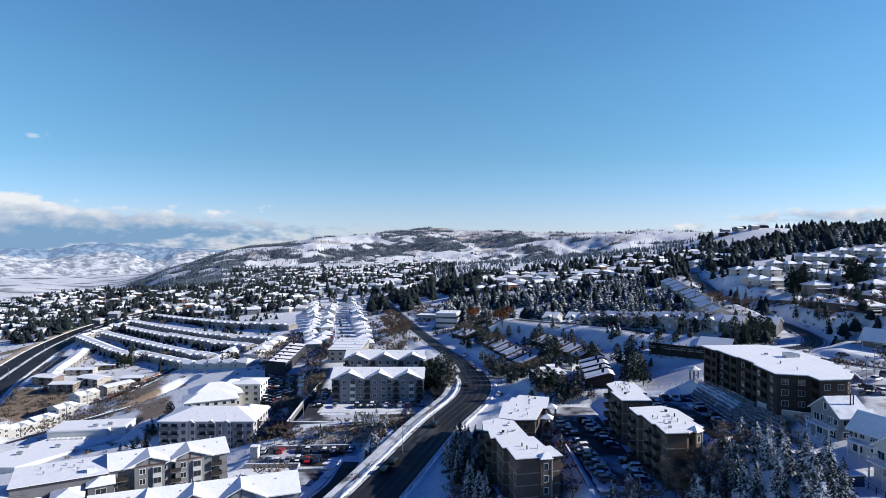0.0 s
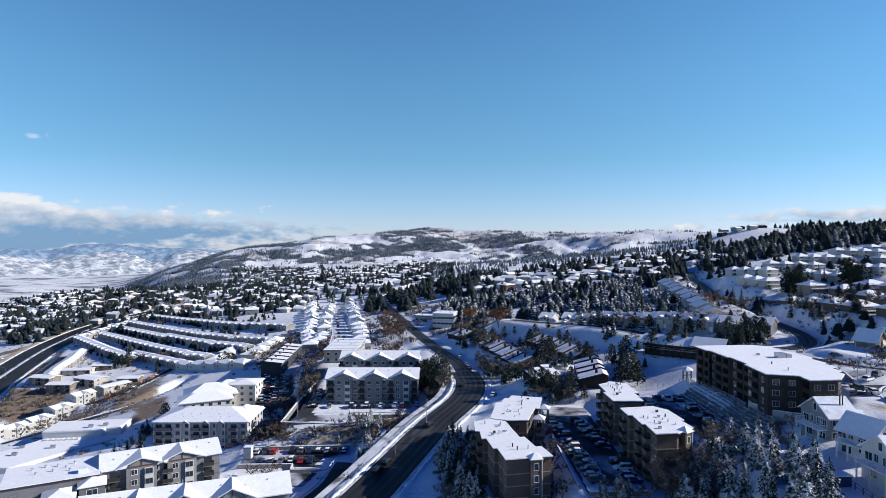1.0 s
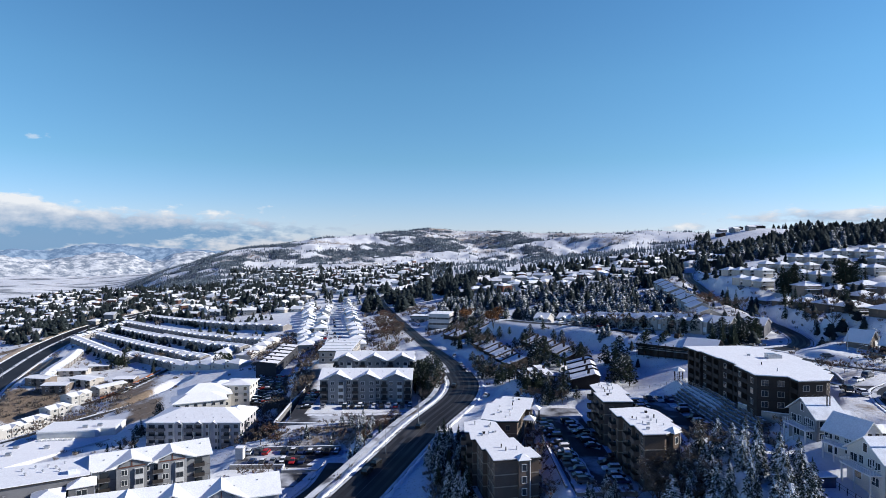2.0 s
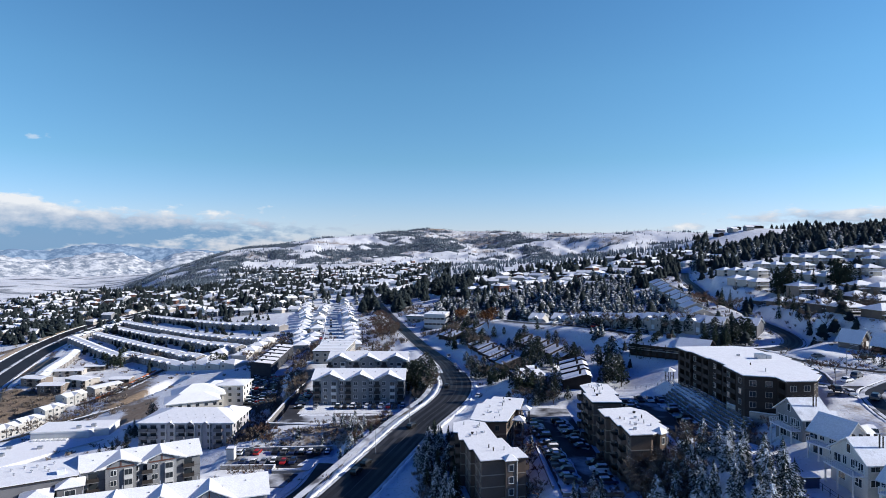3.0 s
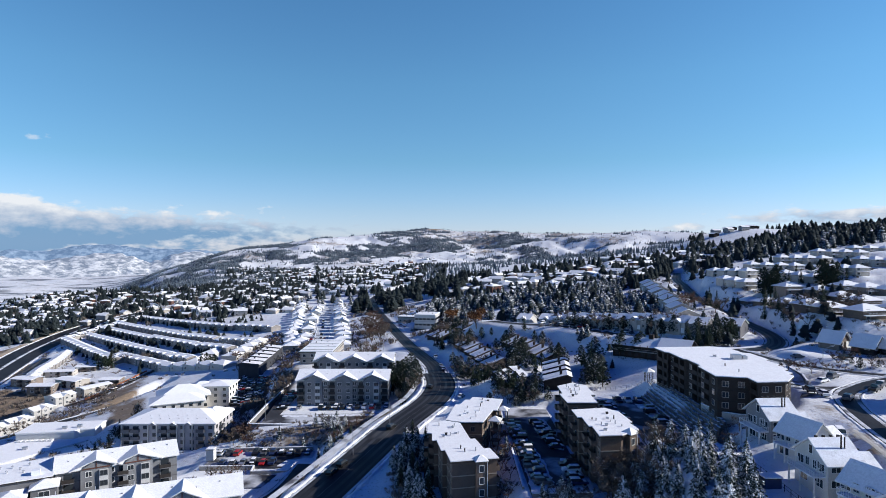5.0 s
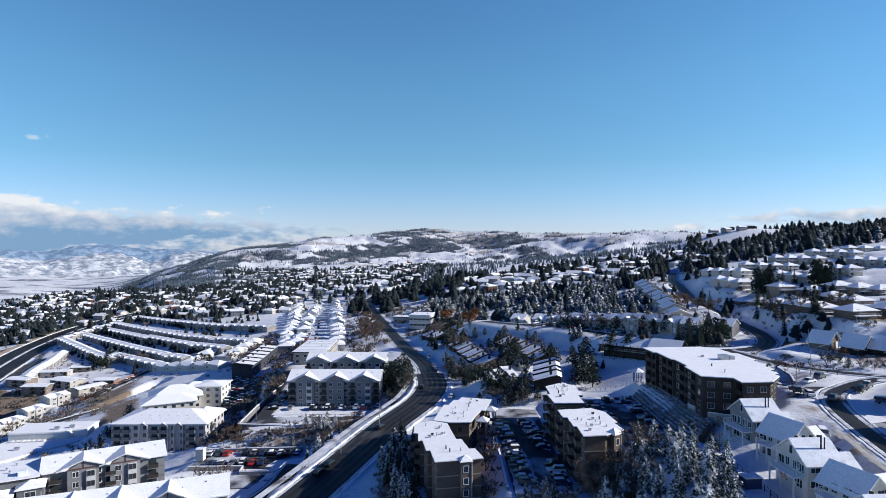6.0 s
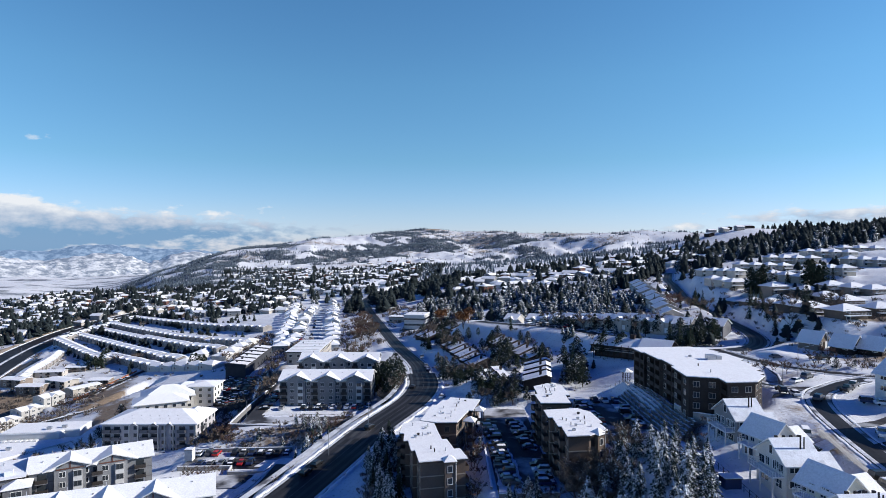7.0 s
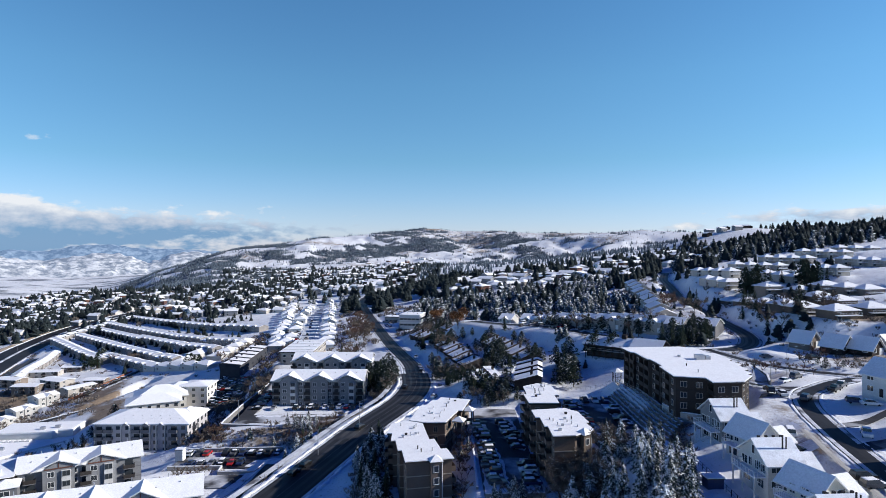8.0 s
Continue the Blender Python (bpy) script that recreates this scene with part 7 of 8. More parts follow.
def stuff(name, kinds, spots, mats, label, category, seed=1, sink=0.3):
    """One mesh of many copies: spots are x, y, height; kinds are arrays with their full height."""
    rng = np.random.RandomState(seed)
    spots = np.array(spots, float)
    z = ground(spots[:, 0], spots[:, 1]) - sink
    which = rng.randint(0, len(kinds), len(spots))
    turn, wide = rng.uniform(0, 6.283, len(spots)), rng.uniform(0.8, 1.25, len(spots))
    V, F, M, n = [], [], [], 0
    for k, ((v, f, m), full) in enumerate(kinds):
        pick = np.where(which == k)[0]
        if not len(pick):
            continue
        s = spots[pick, 2] / full
        c, d = np.cos(turn[pick]) * s * wide[pick], np.sin(turn[pick]) * s * wide[pick]
        x = v[None, :, 0] * c[:, None] - v[None, :, 1] * d[:, None] + spots[pick, 0][:, None]
        y = v[None, :, 0] * d[:, None] + v[None, :, 1] * c[:, None] + spots[pick, 1][:, None]
        h = v[None, :, 2] * s[:, None] + z[pick][:, None]
        V.append(np.stack((x, y, h), -1).reshape(-1, 3))
        F.append((f[None] + (np.arange(len(pick)) * len(v))[:, None, None] + n).reshape(-1, 3))
        M.append(np.tile(m, len(pick)))
        n += len(pick) * len(v)
    V, F, M = np.vstack(V), np.vstack(F), np.concatenate(M)
    me = bpy.data.meshes.new(name)
    me.vertices.add(len(V))
    me.vertices.foreach_set("co", V.ravel())
    me.loops.add(F.size)
    me.loops.foreach_set("vertex_index", F.ravel())
    me.polygons.add(len(F))
    me.polygons.foreach_set("loop_start", np.arange(0, F.size, 3))
    for m in mats:
        me.materials.append(m)
    me.polygons.foreach_set("material_index", M)
    me.update()
    return tagged(new(name, me), label, category, kind="stuff")


def small_conifer(seed, whorls, arms, clumps, R=2.9, sag=0.3, low=0.1, size=1.1, needles=None):
    s = conifer_crown(seed, 12, R, whorls, arms, clumps, sag, low, size)
    return arrays([s.mesh("crown", needles or NEEDLES_MID), Shape().tube((0, 0, -1), (0, 0, 9), 0.22, 0.08, 4).mesh("trunk", BARK)]), 12.0


MID = [small_conifer(301 + i, 11, 5, 1, 2.7 + 0.5 * (i % 3), (0.3, 0.15)[i % 2], (0.06, 0.2)[i % 2], 1.05) for i in range(4)] + [small_conifer(331 + i, 8, 5, 1, 2.4 + 0.7 * i, 0.05, 0.32, 1.25) for i in range(3)]
FROST = [small_conifer(321 + i, 9, 5, 1, 3.0 + 0.5 * (i % 3), (0.3, 0.15)[i % 2], 0.05, 1.15, NEEDLES_FROST) for i in range(5)]


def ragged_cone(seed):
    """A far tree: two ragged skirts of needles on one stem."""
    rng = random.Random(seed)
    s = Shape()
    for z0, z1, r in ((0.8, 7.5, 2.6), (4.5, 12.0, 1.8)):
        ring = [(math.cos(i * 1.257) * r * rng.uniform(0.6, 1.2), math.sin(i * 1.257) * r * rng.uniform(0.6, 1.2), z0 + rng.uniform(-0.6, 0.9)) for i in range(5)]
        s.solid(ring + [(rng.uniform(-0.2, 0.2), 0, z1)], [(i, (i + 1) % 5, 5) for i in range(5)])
    return arrays([s.mesh("crown", NEEDLES_HAZY)]), 12.0


LOW = [ragged_cone(351 + i) for i in range(4)]
BUSH = [(arrays([shrub(371 + i, 26).mesh("shrub", BRUSH)]), 1.3) for i in range(4)]


def spread_in(n, box, lo, hi, seed, gap=0.0, house_gap=6.5, dense=None, road_gap=2.0):
    """Places for n trees in a sector: box is the slopes x / y and the distances y."""
    rng = np.random.RandomState(seed)
    (a0, a1), (y0, y1) = box
    y = np.sqrt(rng.uniform(y0 ** 2, y1 ** 2, n * 4))
    x = y * rng.uniform(a0, a1, n * 4)
    ok = np.ones(len(x), bool)
    if dense is not None:
        ok &= rng.uniform(0, 1, len(x)) < dense(x, y)
    near = [h for h in HOUSES if y0 - 20 < h[1] < y1 + 20]
    for hx, hy in near:
        ok &= (x - hx) ** 2 + (y - hy) ** 2 > house_gap ** 2
    for name, line in LINES.items():
        for p in line[::2]:
            ok &= (x - p[0]) ** 2 + (y - p[1]) ** 2 > (ROADS[name][0] + road_gap) ** 2
    x, y = x[ok][:n], y[ok][:n]
    return np.stack((x, y, rng.uniform(lo, hi, len(x)) * rng.uniform(0.8, 1.1, len(x))), 1)


def clumpy(s, seed, base=0.2, gain=0.9):
    return lambda x, y: np.clip(base + gain * waves(x, y, s, seed), 0.02, 1)


def slope_wood(x, y):
    return np.clip(0.45 + 0.75 * waves(x, y, 48, 1) + 0.4 * waves(x, y, 17, 2), 0.02, 1) * (y > 388 - 1.2 * (x - 66)) * (np.hypot((x - 62) / 32, (y - 452) / 26) > 0.8 + 0.3 * waves(x, y, 30, 4)) * (x > -8 + 0.12 * (y - 440)) * (y > 404 - 0.55 * x)


def hill_wood(x, y):
    return (np.hypot(x - 505, y - 1000) > 75) * (np.abs(x / y - 0.49) + (y < 880) > 0.045) * np.clip(smooth((y - 330 - 0.50 * x) / 60), 0, 1) * np.clip(0.75 + 0.4 * waves(x, y, 50, 3), 0, 1)


stuff("frosted_woods", FROST, np.vstack((spread_in(1150, ((0.0, 0.33), (385, 560)), 2.5, 11, 61, house_gap=9, dense=slope_wood), spread_in(160, ((0.27, 0.40), (300, 420)), 4, 8, 75, dense=clumpy(40, 14, 0.4)), spread_in(420, ((0.42, 0.80), (560, 1050)), 4, 14, 76, dense=hill_wood), spread_in(300, ((-0.60, -0.10), (690, 1250)), 4, 10, 77, dense=clumpy(70, 15, 0.4)))), [NEEDLES_FROST, BARK], "conifers white with frost on the shaded slope", "woods", 8)
groups = [
    spread_in(230, ((0.0, 0.33), (400, 600)), 6, 13, 60, house_gap=9, dense=slope_wood),
    spread_in(260, ((0.0, 0.44), (600, 880)), 7, 15, 62, dense=clumpy(70, 2)),
    spread_in(820, ((0.42, 0.80), (560, 1050)), 5, 18, 63, dense=hill_wood),
    spread_in(300, ((0.30, 0.50), (470, 700)), 5, 12, 64, dense=clumpy(60, 4, 0.3)),
    spread_in(1000, ((-0.74, -0.55), (700, 1500)), 4, 13, 65, dense=clumpy(80, 5)),
    spread_in(150, ((-0.72, -0.52), (640, 820)), 8, 14, 73, dense=clumpy(60, 11, 0.35)),
    spread_in(1150, ((-0.55, -0.22), (690, 1250)), 4, 14, 66, dense=clumpy(70, 6)),
    spread_in(1250, ((-0.35, 0.02), (780, 1750)), 4, 14, 67, dense=clumpy(90, 7)),
    spread_in(160, ((-0.12, 0.06), (560, 800)), 10, 18, 68, dense=clumpy(50, 8, 0.3)),
    spread_in(130, ((-0.58, -0.27), (440, 690)), 4, 8, 69, house_gap=7.5, dense=clumpy(40, 9)),
    np.vstack([[(ax + (bx - ax) * t + 2.5 * math.sin(t * 93), ay + (by - ay) * t + 2.5 * math.cos(t * 71), 3.5 + 3.5 * abs(math.sin(t * 57 + ax))) for t in np.linspace(0.03, 0.97, n)]
               for (ax, ay), (bx, by), n in (((-345, 650), (-225, 530), 26), ((-215, 520), (-160, 466), 14), ((-350, 690), (-230, 575), 18), ((-330, 712), (-190, 574), 20), ((-310, 585), (-255, 524), 8), ((-330, 745), (-180, 604), 22), ((-250, 508), (-215, 482), 6))]),
    spread_in(190, ((0.30, 0.72), (240, 480)), 4, 9, 70, house_gap=8.5, dense=clumpy(40, 10)),
]
stuff("woods", MID, np.vstack(groups), [NEEDLES_MID, BARK], "dark conifers dusted with snow among the houses", "woods", 5)
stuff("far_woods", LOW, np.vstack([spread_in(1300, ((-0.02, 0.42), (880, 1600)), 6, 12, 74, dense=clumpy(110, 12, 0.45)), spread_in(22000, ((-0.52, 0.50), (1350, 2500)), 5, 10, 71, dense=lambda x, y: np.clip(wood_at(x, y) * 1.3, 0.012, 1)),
                                   spread_in(15000, ((-0.46, 0.45), (2400, 3500)), 5, 11, 72, dense=lambda x, y: np.clip(wood_at(x, y) * 1.3, 0.006, 1))]), [NEEDLES_HAZY], "distant hazy conifer woods on the snowy hill", "woods", 6)
stuff("shrubs", BUSH, np.vstack([spread_in(420, ((-0.72, -0.06), (150, 470)), 0.6, 2.4, 96, house_gap=11, dense=clumpy(45, 16, 0.3)), spread_in(260, ((0.08, 0.75), (215, 420)), 0.6, 2.2, 97, house_gap=8, dense=clumpy(40, 17, 0.3)), spread_in(380, ((-0.27, 0.0), (220, 231)), 0.5, 1.4, 81, house_gap=0, road_gap=4), spread_in(700, ((-0.34, -0.24), (236, 350)), 1.4, 3.4, 82, house_gap=13),
                                 spread_in(420, ((-0.80, -0.50), (330, 430)), 1.0, 3.2, 83), spread_in(200, ((0.0, 0.1), (130, 200)), 1.0, 2.2, 84, house_gap=12), spread_in(120, ((0.46, 0.95), (200, 290)), 0.8, 2.0, 85),
                                 spread_in(420, ((-0.12, 0.10), (380, 580)), 1.5, 4.5, 86), spread_in(60, ((0.40, 0.62), (120, 160)), 0.8, 1.8, 87, house_gap=9), spread_in(150, ((0.35, 0.6), (260, 430)), 0.8, 2.2, 88),
                                 spread_in(300, ((-0.85, -0.50), (470, 760)), 1.0, 3.0, 89), spread_in(300, ((-0.30, -0.18), (380, 520)), 1.2, 3.6, 90), spread_in(300, ((0.15, 0.45), (340, 600)), 1.2, 4.0, 91), spread_in(520, ((-0.74, -0.20), (680, 1150)), 3.0, 7.5, 92), spread_in(120, ((0.5, 0.75), (270, 420)), 1.0, 3.0, 93), spread_in(110, ((0.78, 1.0), (180, 222)), 0.6, 1.8, 94, house_gap=5), spread_in(160, ((0.74, 0.98), (226, 265)), 0.8, 2.2, 95, house_gap=6)]), [BRUSH], "leafless brown shrubs poking through the snow", "shrubs", 7, 0.1)


# ---- cars ----
def car_meshes(kind):
    """Body, glass, roof and wheel of a car kind, its nose along +x."""
    body, glass, roof = Shape(), Shape(), Shape()
    L, W = {"sedan": (4.6, 1.8), "suv": (4.7, 1.9), "pickup": (5.5, 1.95), "van": (5.0, 1.95)}[kind]
    prof = {"sedan": [(-2.3, 0.35), (-2.3, 0.85), (-2.1, 0.98), (-1.5, 1.0), (1.0, 0.95), (2.1, 0.78), (2.3, 0.62), (2.3, 0.35)],
            "suv": [(-2.35, 0.4), (-2.35, 1.0), (-2.2, 1.08), (0.95, 1.05), (2.15, 0.95), (2.35, 0.75), (2.35, 0.4)],
            "pickup": [(-2.75, 0.5), (-2.75, 1.12), (-2.6, 1.15), (1.2, 1.12), (2.55, 1.05), (2.75, 0.85), (2.75, 0.5)],
            "van": [(-2.5, 0.4), (-2.5, 1.05), (-2.4, 1.1), (1.4, 1.08), (2.35, 0.9), (2.5, 0.7), (2.5, 0.4)]}[kind]
    n = len(prof)
    low = [(x, -W / 2, z) for x, z in prof] + [(x, W / 2, z) for x, z in prof]
    body.solid(low, [tuple(range(n)), tuple(range(2 * n - 1, n - 1, -1))] + [((i + 1) % n, i, n + i, n + (i + 1) % n) for i in range(n)])
    a, b, c, d, h = {"sedan": (-1.85, -1.2, 0.35, 1.1, 1.45), "suv": (-2.25, -2.0, 0.35, 1.05, 1.72), "pickup": (-0.7, -0.55, 0.85, 1.45, 1.82), "van": (-2.4, -2.25, 0.9, 1.75, 1.95)}[kind]
    z = prof[3][1] - 0.03
    t = W / 2 - 0.22
    glass.solid([(a, -W / 2 + 0.05, z), (d, -W / 2 + 0.05, z), (d, W / 2 - 0.05, z), (a, W / 2 - 0.05, z), (b, -t, h), (c, -t, h), (c, t, h), (b, t, h)], [(0, 1, 5, 4), (1, 2, 6, 5), (2, 3, 7, 6), (3, 0, 4, 7)])
    roof.solid([(b - 0.05, -t - 0.03, h - 0.03), (c + 0.05, -t - 0.03, h - 0.03), (c + 0.05, t + 0.03, h - 0.03), (b - 0.05, t + 0.03, h - 0.03), (b + 0.08, -t + 0.08, h + 0.06), (c - 0.1, -t + 0.08, h + 0.06), (c - 0.1, t - 0.08, h + 0.06), (b + 0.08, t - 0.08, h + 0.06)],
               [(0, 1, 5, 4), (1, 2, 6, 5), (2, 3, 7, 6), (3, 0, 4, 7), (4, 5, 6, 7)])
    if kind == "pickup":
        body.box(-2.65, -W / 2 + 0.1, 1.13, -0.8, -W / 2 + 0.2, 1.3).box(-2.65, W / 2 - 0.2, 1.13, -0.8, W / 2 - 0.1, 1.3)
    bonnet = Shape().solid([(d + 0.05, -W / 2 + 0.12, z + 0.02), (L / 2 - 0.3, -W / 2 + 0.2, z - 0.12), (L / 2 - 0.3, W / 2 - 0.2, z - 0.12), (d + 0.05, W / 2 - 0.12, z + 0.02), (d + 0.15, -W / 2 + 0.25, z + 0.14), (L / 2 - 0.45, -W / 2 + 0.35, z - 0.02), (L / 2 - 0.45, W / 2 - 0.35, z - 0.02), (d + 0.15, W / 2 - 0.25, z + 0.14)],
                           [(0, 1, 5, 4), (1, 2, 6, 5), (2, 3, 7, 6), (3, 0, 4, 7), (4, 5, 6, 7)])
    wheel = Shape().tube((0, -0.11, 0), (0, 0.11, 0), 0.34, 0.34, 10, 0, True).tube((0, 0.11, 0), (0, -0.13, 0), 0.2, 0.2, 8, 0, True)
    return body, glass, roof, bonnet, wheel, L, W


CARS, CAR_FIRST = {}, {}


def car(kind, colour, x, y, turn, snowy, z=None):
    key = (kind, colour, snowy)
    z = level(x, y) + 0.16 if z is None else z + 0.2
    if key in CAR_FIRST:
        return copy_thing(CAR_FIRST[key], oriented(x, y, z, turn))
    if kind not in CARS:
        body, glass, roof, bonnet, wheel, L, W = car_meshes(kind)
        CARS[kind] = body, glass.mesh("cabin_windows", GLASS), roof, bonnet, wheel.mesh("wheel", RUBBER), L, W
    body, glass, roof, bonnet, wheel, L, W = CARS[kind]
    words = {"sedan": "saloon car", "suv": "sport utility car", "pickup": "pickup truck", "van": "delivery van"}[kind]
    ob = thing({"sedan": "car", "suv": "car", "pickup": "pickup_truck", "van": "van"}[kind], oriented(x, y, z, turn), "%s %s %s" % (colour, words, "with snow on its roof and bonnet" if snowy else "parked with a cleared roof"), "car" if kind in ("sedan", "suv") else kind, "parked cars")
    b = part("body", body, PAINTS[colour], ob)
    part("cabin_window", glass, None, ob)
    part("roof_panel", roof, ROOF_SNOW if snowy else PAINTS[colour], ob)
    if snowy:
        part("bonnet_snow", bonnet, ROOF_SNOW, ob, "pad of snow on the bonnet")
    for sx in (-1, 1):
        for sy in (-1, 1):
            part("wheel", wheel, None, ob, at=pose(sx * L * 0.31, sy * (W / 2 - 0.1), 0.34))
    CAR_FIRST[key] = ob
    return ob


rng = random.Random(77)
SHADES = ("black", "black", "grey", "grey", "silver", "white", "blue", "black", "red")


def parked(n, first, last, turn, seed, snowy=0.5, gaps=0.1, kinds=("sedan", "suv", "suv", "pickup"), z=None, shades=None):
    """A row of parked cars, some under snow, some places empty."""
    rng = random.Random(seed)
    for i in range(n):
        if rng.random() < gaps:
            continue
        t = i / max(n - 1, 1)
        car(rng.choice(kinds), rng.choice(shades or SHADES), first[0] + (last[0] - first[0]) * t + rng.uniform(-0.2, 0.2), first[1] + (last[1] - first[1]) * t + rng.uniform(-0.2, 0.2), turn + rng.choice((0, 180)) + rng.uniform(-3, 3), rng.random() < snowy, z)


parked(13, (-46, 259), (-9, 260), 90, 1, 0.5, z=9.5)
parked(9, (-53, 258), (-55, 284), 10, 2, 0.4, z=9.5)
parked(11, (-64, 216.5), (-33, 217), 90, 3, 0.35, 0.05, z=4.7)
parked(6, (-60, 207.5), (-43, 207.5), 90, 4, 0.3, 0.0, z=4.7)
DARK = ("black", "grey", "black", "blue", "black", "white", "grey")
parked(15, (39.5, 146), (37.5, 194), 4, 5, 0.55, 0.05, z=21.95, shades=DARK)
parked(7, (47.6, 172), (45.5, 195), 6, 6, 0.5, 0.0, z=21.95, shades=DARK)
parked(4, (48.0, 146), (48.0, 158), 4, 7, 0.3, 0.0, z=21.95, shades=DARK)
parked(10, (78.6, 154), (79.6, 190), 4, 8, 0.6, 0.1, z=27.85)
parked(8, (67.5, 172), (67.8, 196), 4, 9, 0.6, 0.1, z=27.85)
parked(3, (73, 200), (80, 200), 90, 10, 0.5, 0.0)
for k, x in enumerate((-84.5, -79.5, -74)):
    parked(11, (x, 291), (x - 14.5, 350), 14, 11 + k, 0.6, 0.2, z=2.1)
parked(8, (-80, 440), (-110, 600), 100, 15, 0.4, 0.2)
parked(7, (-73, 440), (-102, 600), 100, 16, 0.4, 0.2)
parked(9, (72, 348), (108, 306), 42, 17, 0.5, 0.0)
for kind, colour, x, y, turn, snowy in (("suv", "black", -2.6, 211, 68, False), ("suv", "black", -14.5, 180, 72, False), ("suv", "black", -16.5, 174, 72, False), ("pickup", "white", 11.5, 333, -84, False), ("sedan", "silver", 14.5, 308, -84, False),
                                        ("sedan", "grey", 15.5, 300, -84, True), ("sedan", "white", 22.8, 246, 70, True), ("sedan", "black", 10, 262, 80, False), ("sedan", "white", -404, 560, 70, False), ("sedan", "grey", 12.0, 200, 72, False),
                                        ("van", "white", 104.6, 136.3, 70, True), ("suv", "silver", 100.5, 132, 10, True), ("suv", "black", 101.5, 128.5, 8, False), ("pickup", "white", 119.0, 132.0, 62, True), ("pickup", "black", 112.6, 114.5, 70, False),
                                        ("suv", "black", 103.5, 110.5, 5, False), ("suv", "grey", 103.0, 107.0, 5, True), ("sedan", "grey", 98, 136.5, 30, False), ("suv", "grey", 121.5, 158.5, 45, False), ("pickup", "grey", 138.5, 170.5, 40, True),
                                        ("pickup", "black", 134.2, 166.6, 40, False), ("sedan", "white", 127.5, 179, 30, True), ("suv", "grey", 132.5, 182, 35, False), ("sedan", "white", 118.0, 163.5, 80, True), ("suv", "grey", 117.2, 168.5, 80, False),
                                        ("sedan", "white", 133, 150.5, -20, False), ("suv", "blue", 131.5, 153.8, -20, True), ("sedan", "grey", 141, 214.5, 0, False), ("suv", "black", 152, 205.5, 10, False), ("sedan", "black", 100.5, 96, 10, False)):
    car(kind, colour, x, y, turn, snowy)


# ---- street furniture, walls, fences ----
def street_lamp(x, y, turn, h=9.0, arm=2.6):
    ob = thing("street_lamp", oriented(x, y, level(x, y), turn), "tall grey street lamp with a curved arm", "street lamp", "street lamps")
    part("pole", Shape().tube((0, 0, -0.5), (0, 0, h - 1.0), 0.11, 0.07, 8), METAL, ob)
    a = Shape()
    last = Vector((0, 0, h - 1.0))
    for i in range(1, 7):
        t = i / 6
        p = Vector((math.sin(t * 1.5708) * arm, 0, h - 1.0 + (1 - math.cos(t * 1.5708)) * 0 + math.sin(t * 1.5708) * 1.0))
        a.tube(last, p, 0.06, 0.055, 6)
        last = p
    part("arm", a, METAL, ob)
    head = part("lamp_head", Shape().box(arm - 0.1, -0.16, h - 0.12, arm + 0.65, 0.16, h + 0.05), METAL, ob)
    part("lens", Shape().box(arm + 0.05, -0.11, h - 0.16, arm + 0.55, 0.11, h - 0.12), LAMP_LENS, head)
    return ob


first_lamp = street_lamp(22.5, 252, 180)
for x, y, t in ((-12.5, 188, -20), (-3.5, 216, -25), (20.5, 320, 180), (20.0, 300, 180), (-21, 372, 0), (108.5, 109.5, 10), (119, 171, 0), (132, 186, 0), (160, 216, 200), (-385, 520, 0), (-412, 600, 0), (-425, 655, 0), (-360, 470, 0), (-350, 490, 180), (-383, 585, 180), (-395, 640, 180), (153, 222, 0), (-56, 244, 0)):
    copy_thing(first_lamp, oriented(x, y, level(x, y), t))


def wall_run(points, z_top, depth, thick, mat, label, name="retaining_wall", cap=True):
    """A retaining wall along points, with a snowy coping; its top follows z_top."""
    ob = thing(name, oriented(points[0][0], points[0][1], z_top[0]), label, "retaining wall")
    for k in range(len(points) - 1):
        (x0, y0), (x1, y1) = points[k], points[k + 1]
        L, turn = math.dist(points[k], points[k + 1]), heading(points[k], points[k + 1])
        a, b = z_top[k] - z_top[0], z_top[k + 1] - z_top[0]
        at = pose(x0 - points[0][0], y0 - points[0][1], 0, 0, 0, turn)
        s = Shape().solid([(0, -thick / 2, a - depth), (L, -thick / 2, b - depth), (L, thick / 2, b - depth), (0, thick / 2, a - depth), (0, -thick / 2, a), (L, -thick / 2, b), (L, thick / 2, b), (0, thick / 2, a)],
                          [(0, 3, 2, 1), (0, 1, 5, 4), (1, 2, 6, 5), (2, 3, 7, 6), (3, 0, 4, 7), (4, 5, 6, 7)])
        part("panel", s, mat, ob, at=at)
        if cap:
            c = thick / 2 + 0.06
            s = Shape().solid([(0, -c, a), (L, -c, b), (L, c, b), (0, c, a), (0, -c * 0.7, a + 0.16), (L, -c * 0.7, b + 0.16), (L, c * 0.7, b + 0.16), (0, c * 0.7, a + 0.16)], [(0, 1, 5, 4), (1, 2, 6, 5), (2, 3, 7, 6), (3, 0, 4, 7), (4, 5, 6, 7)])
            part("coping", s, SNOW, ob, at=at)
    return ob


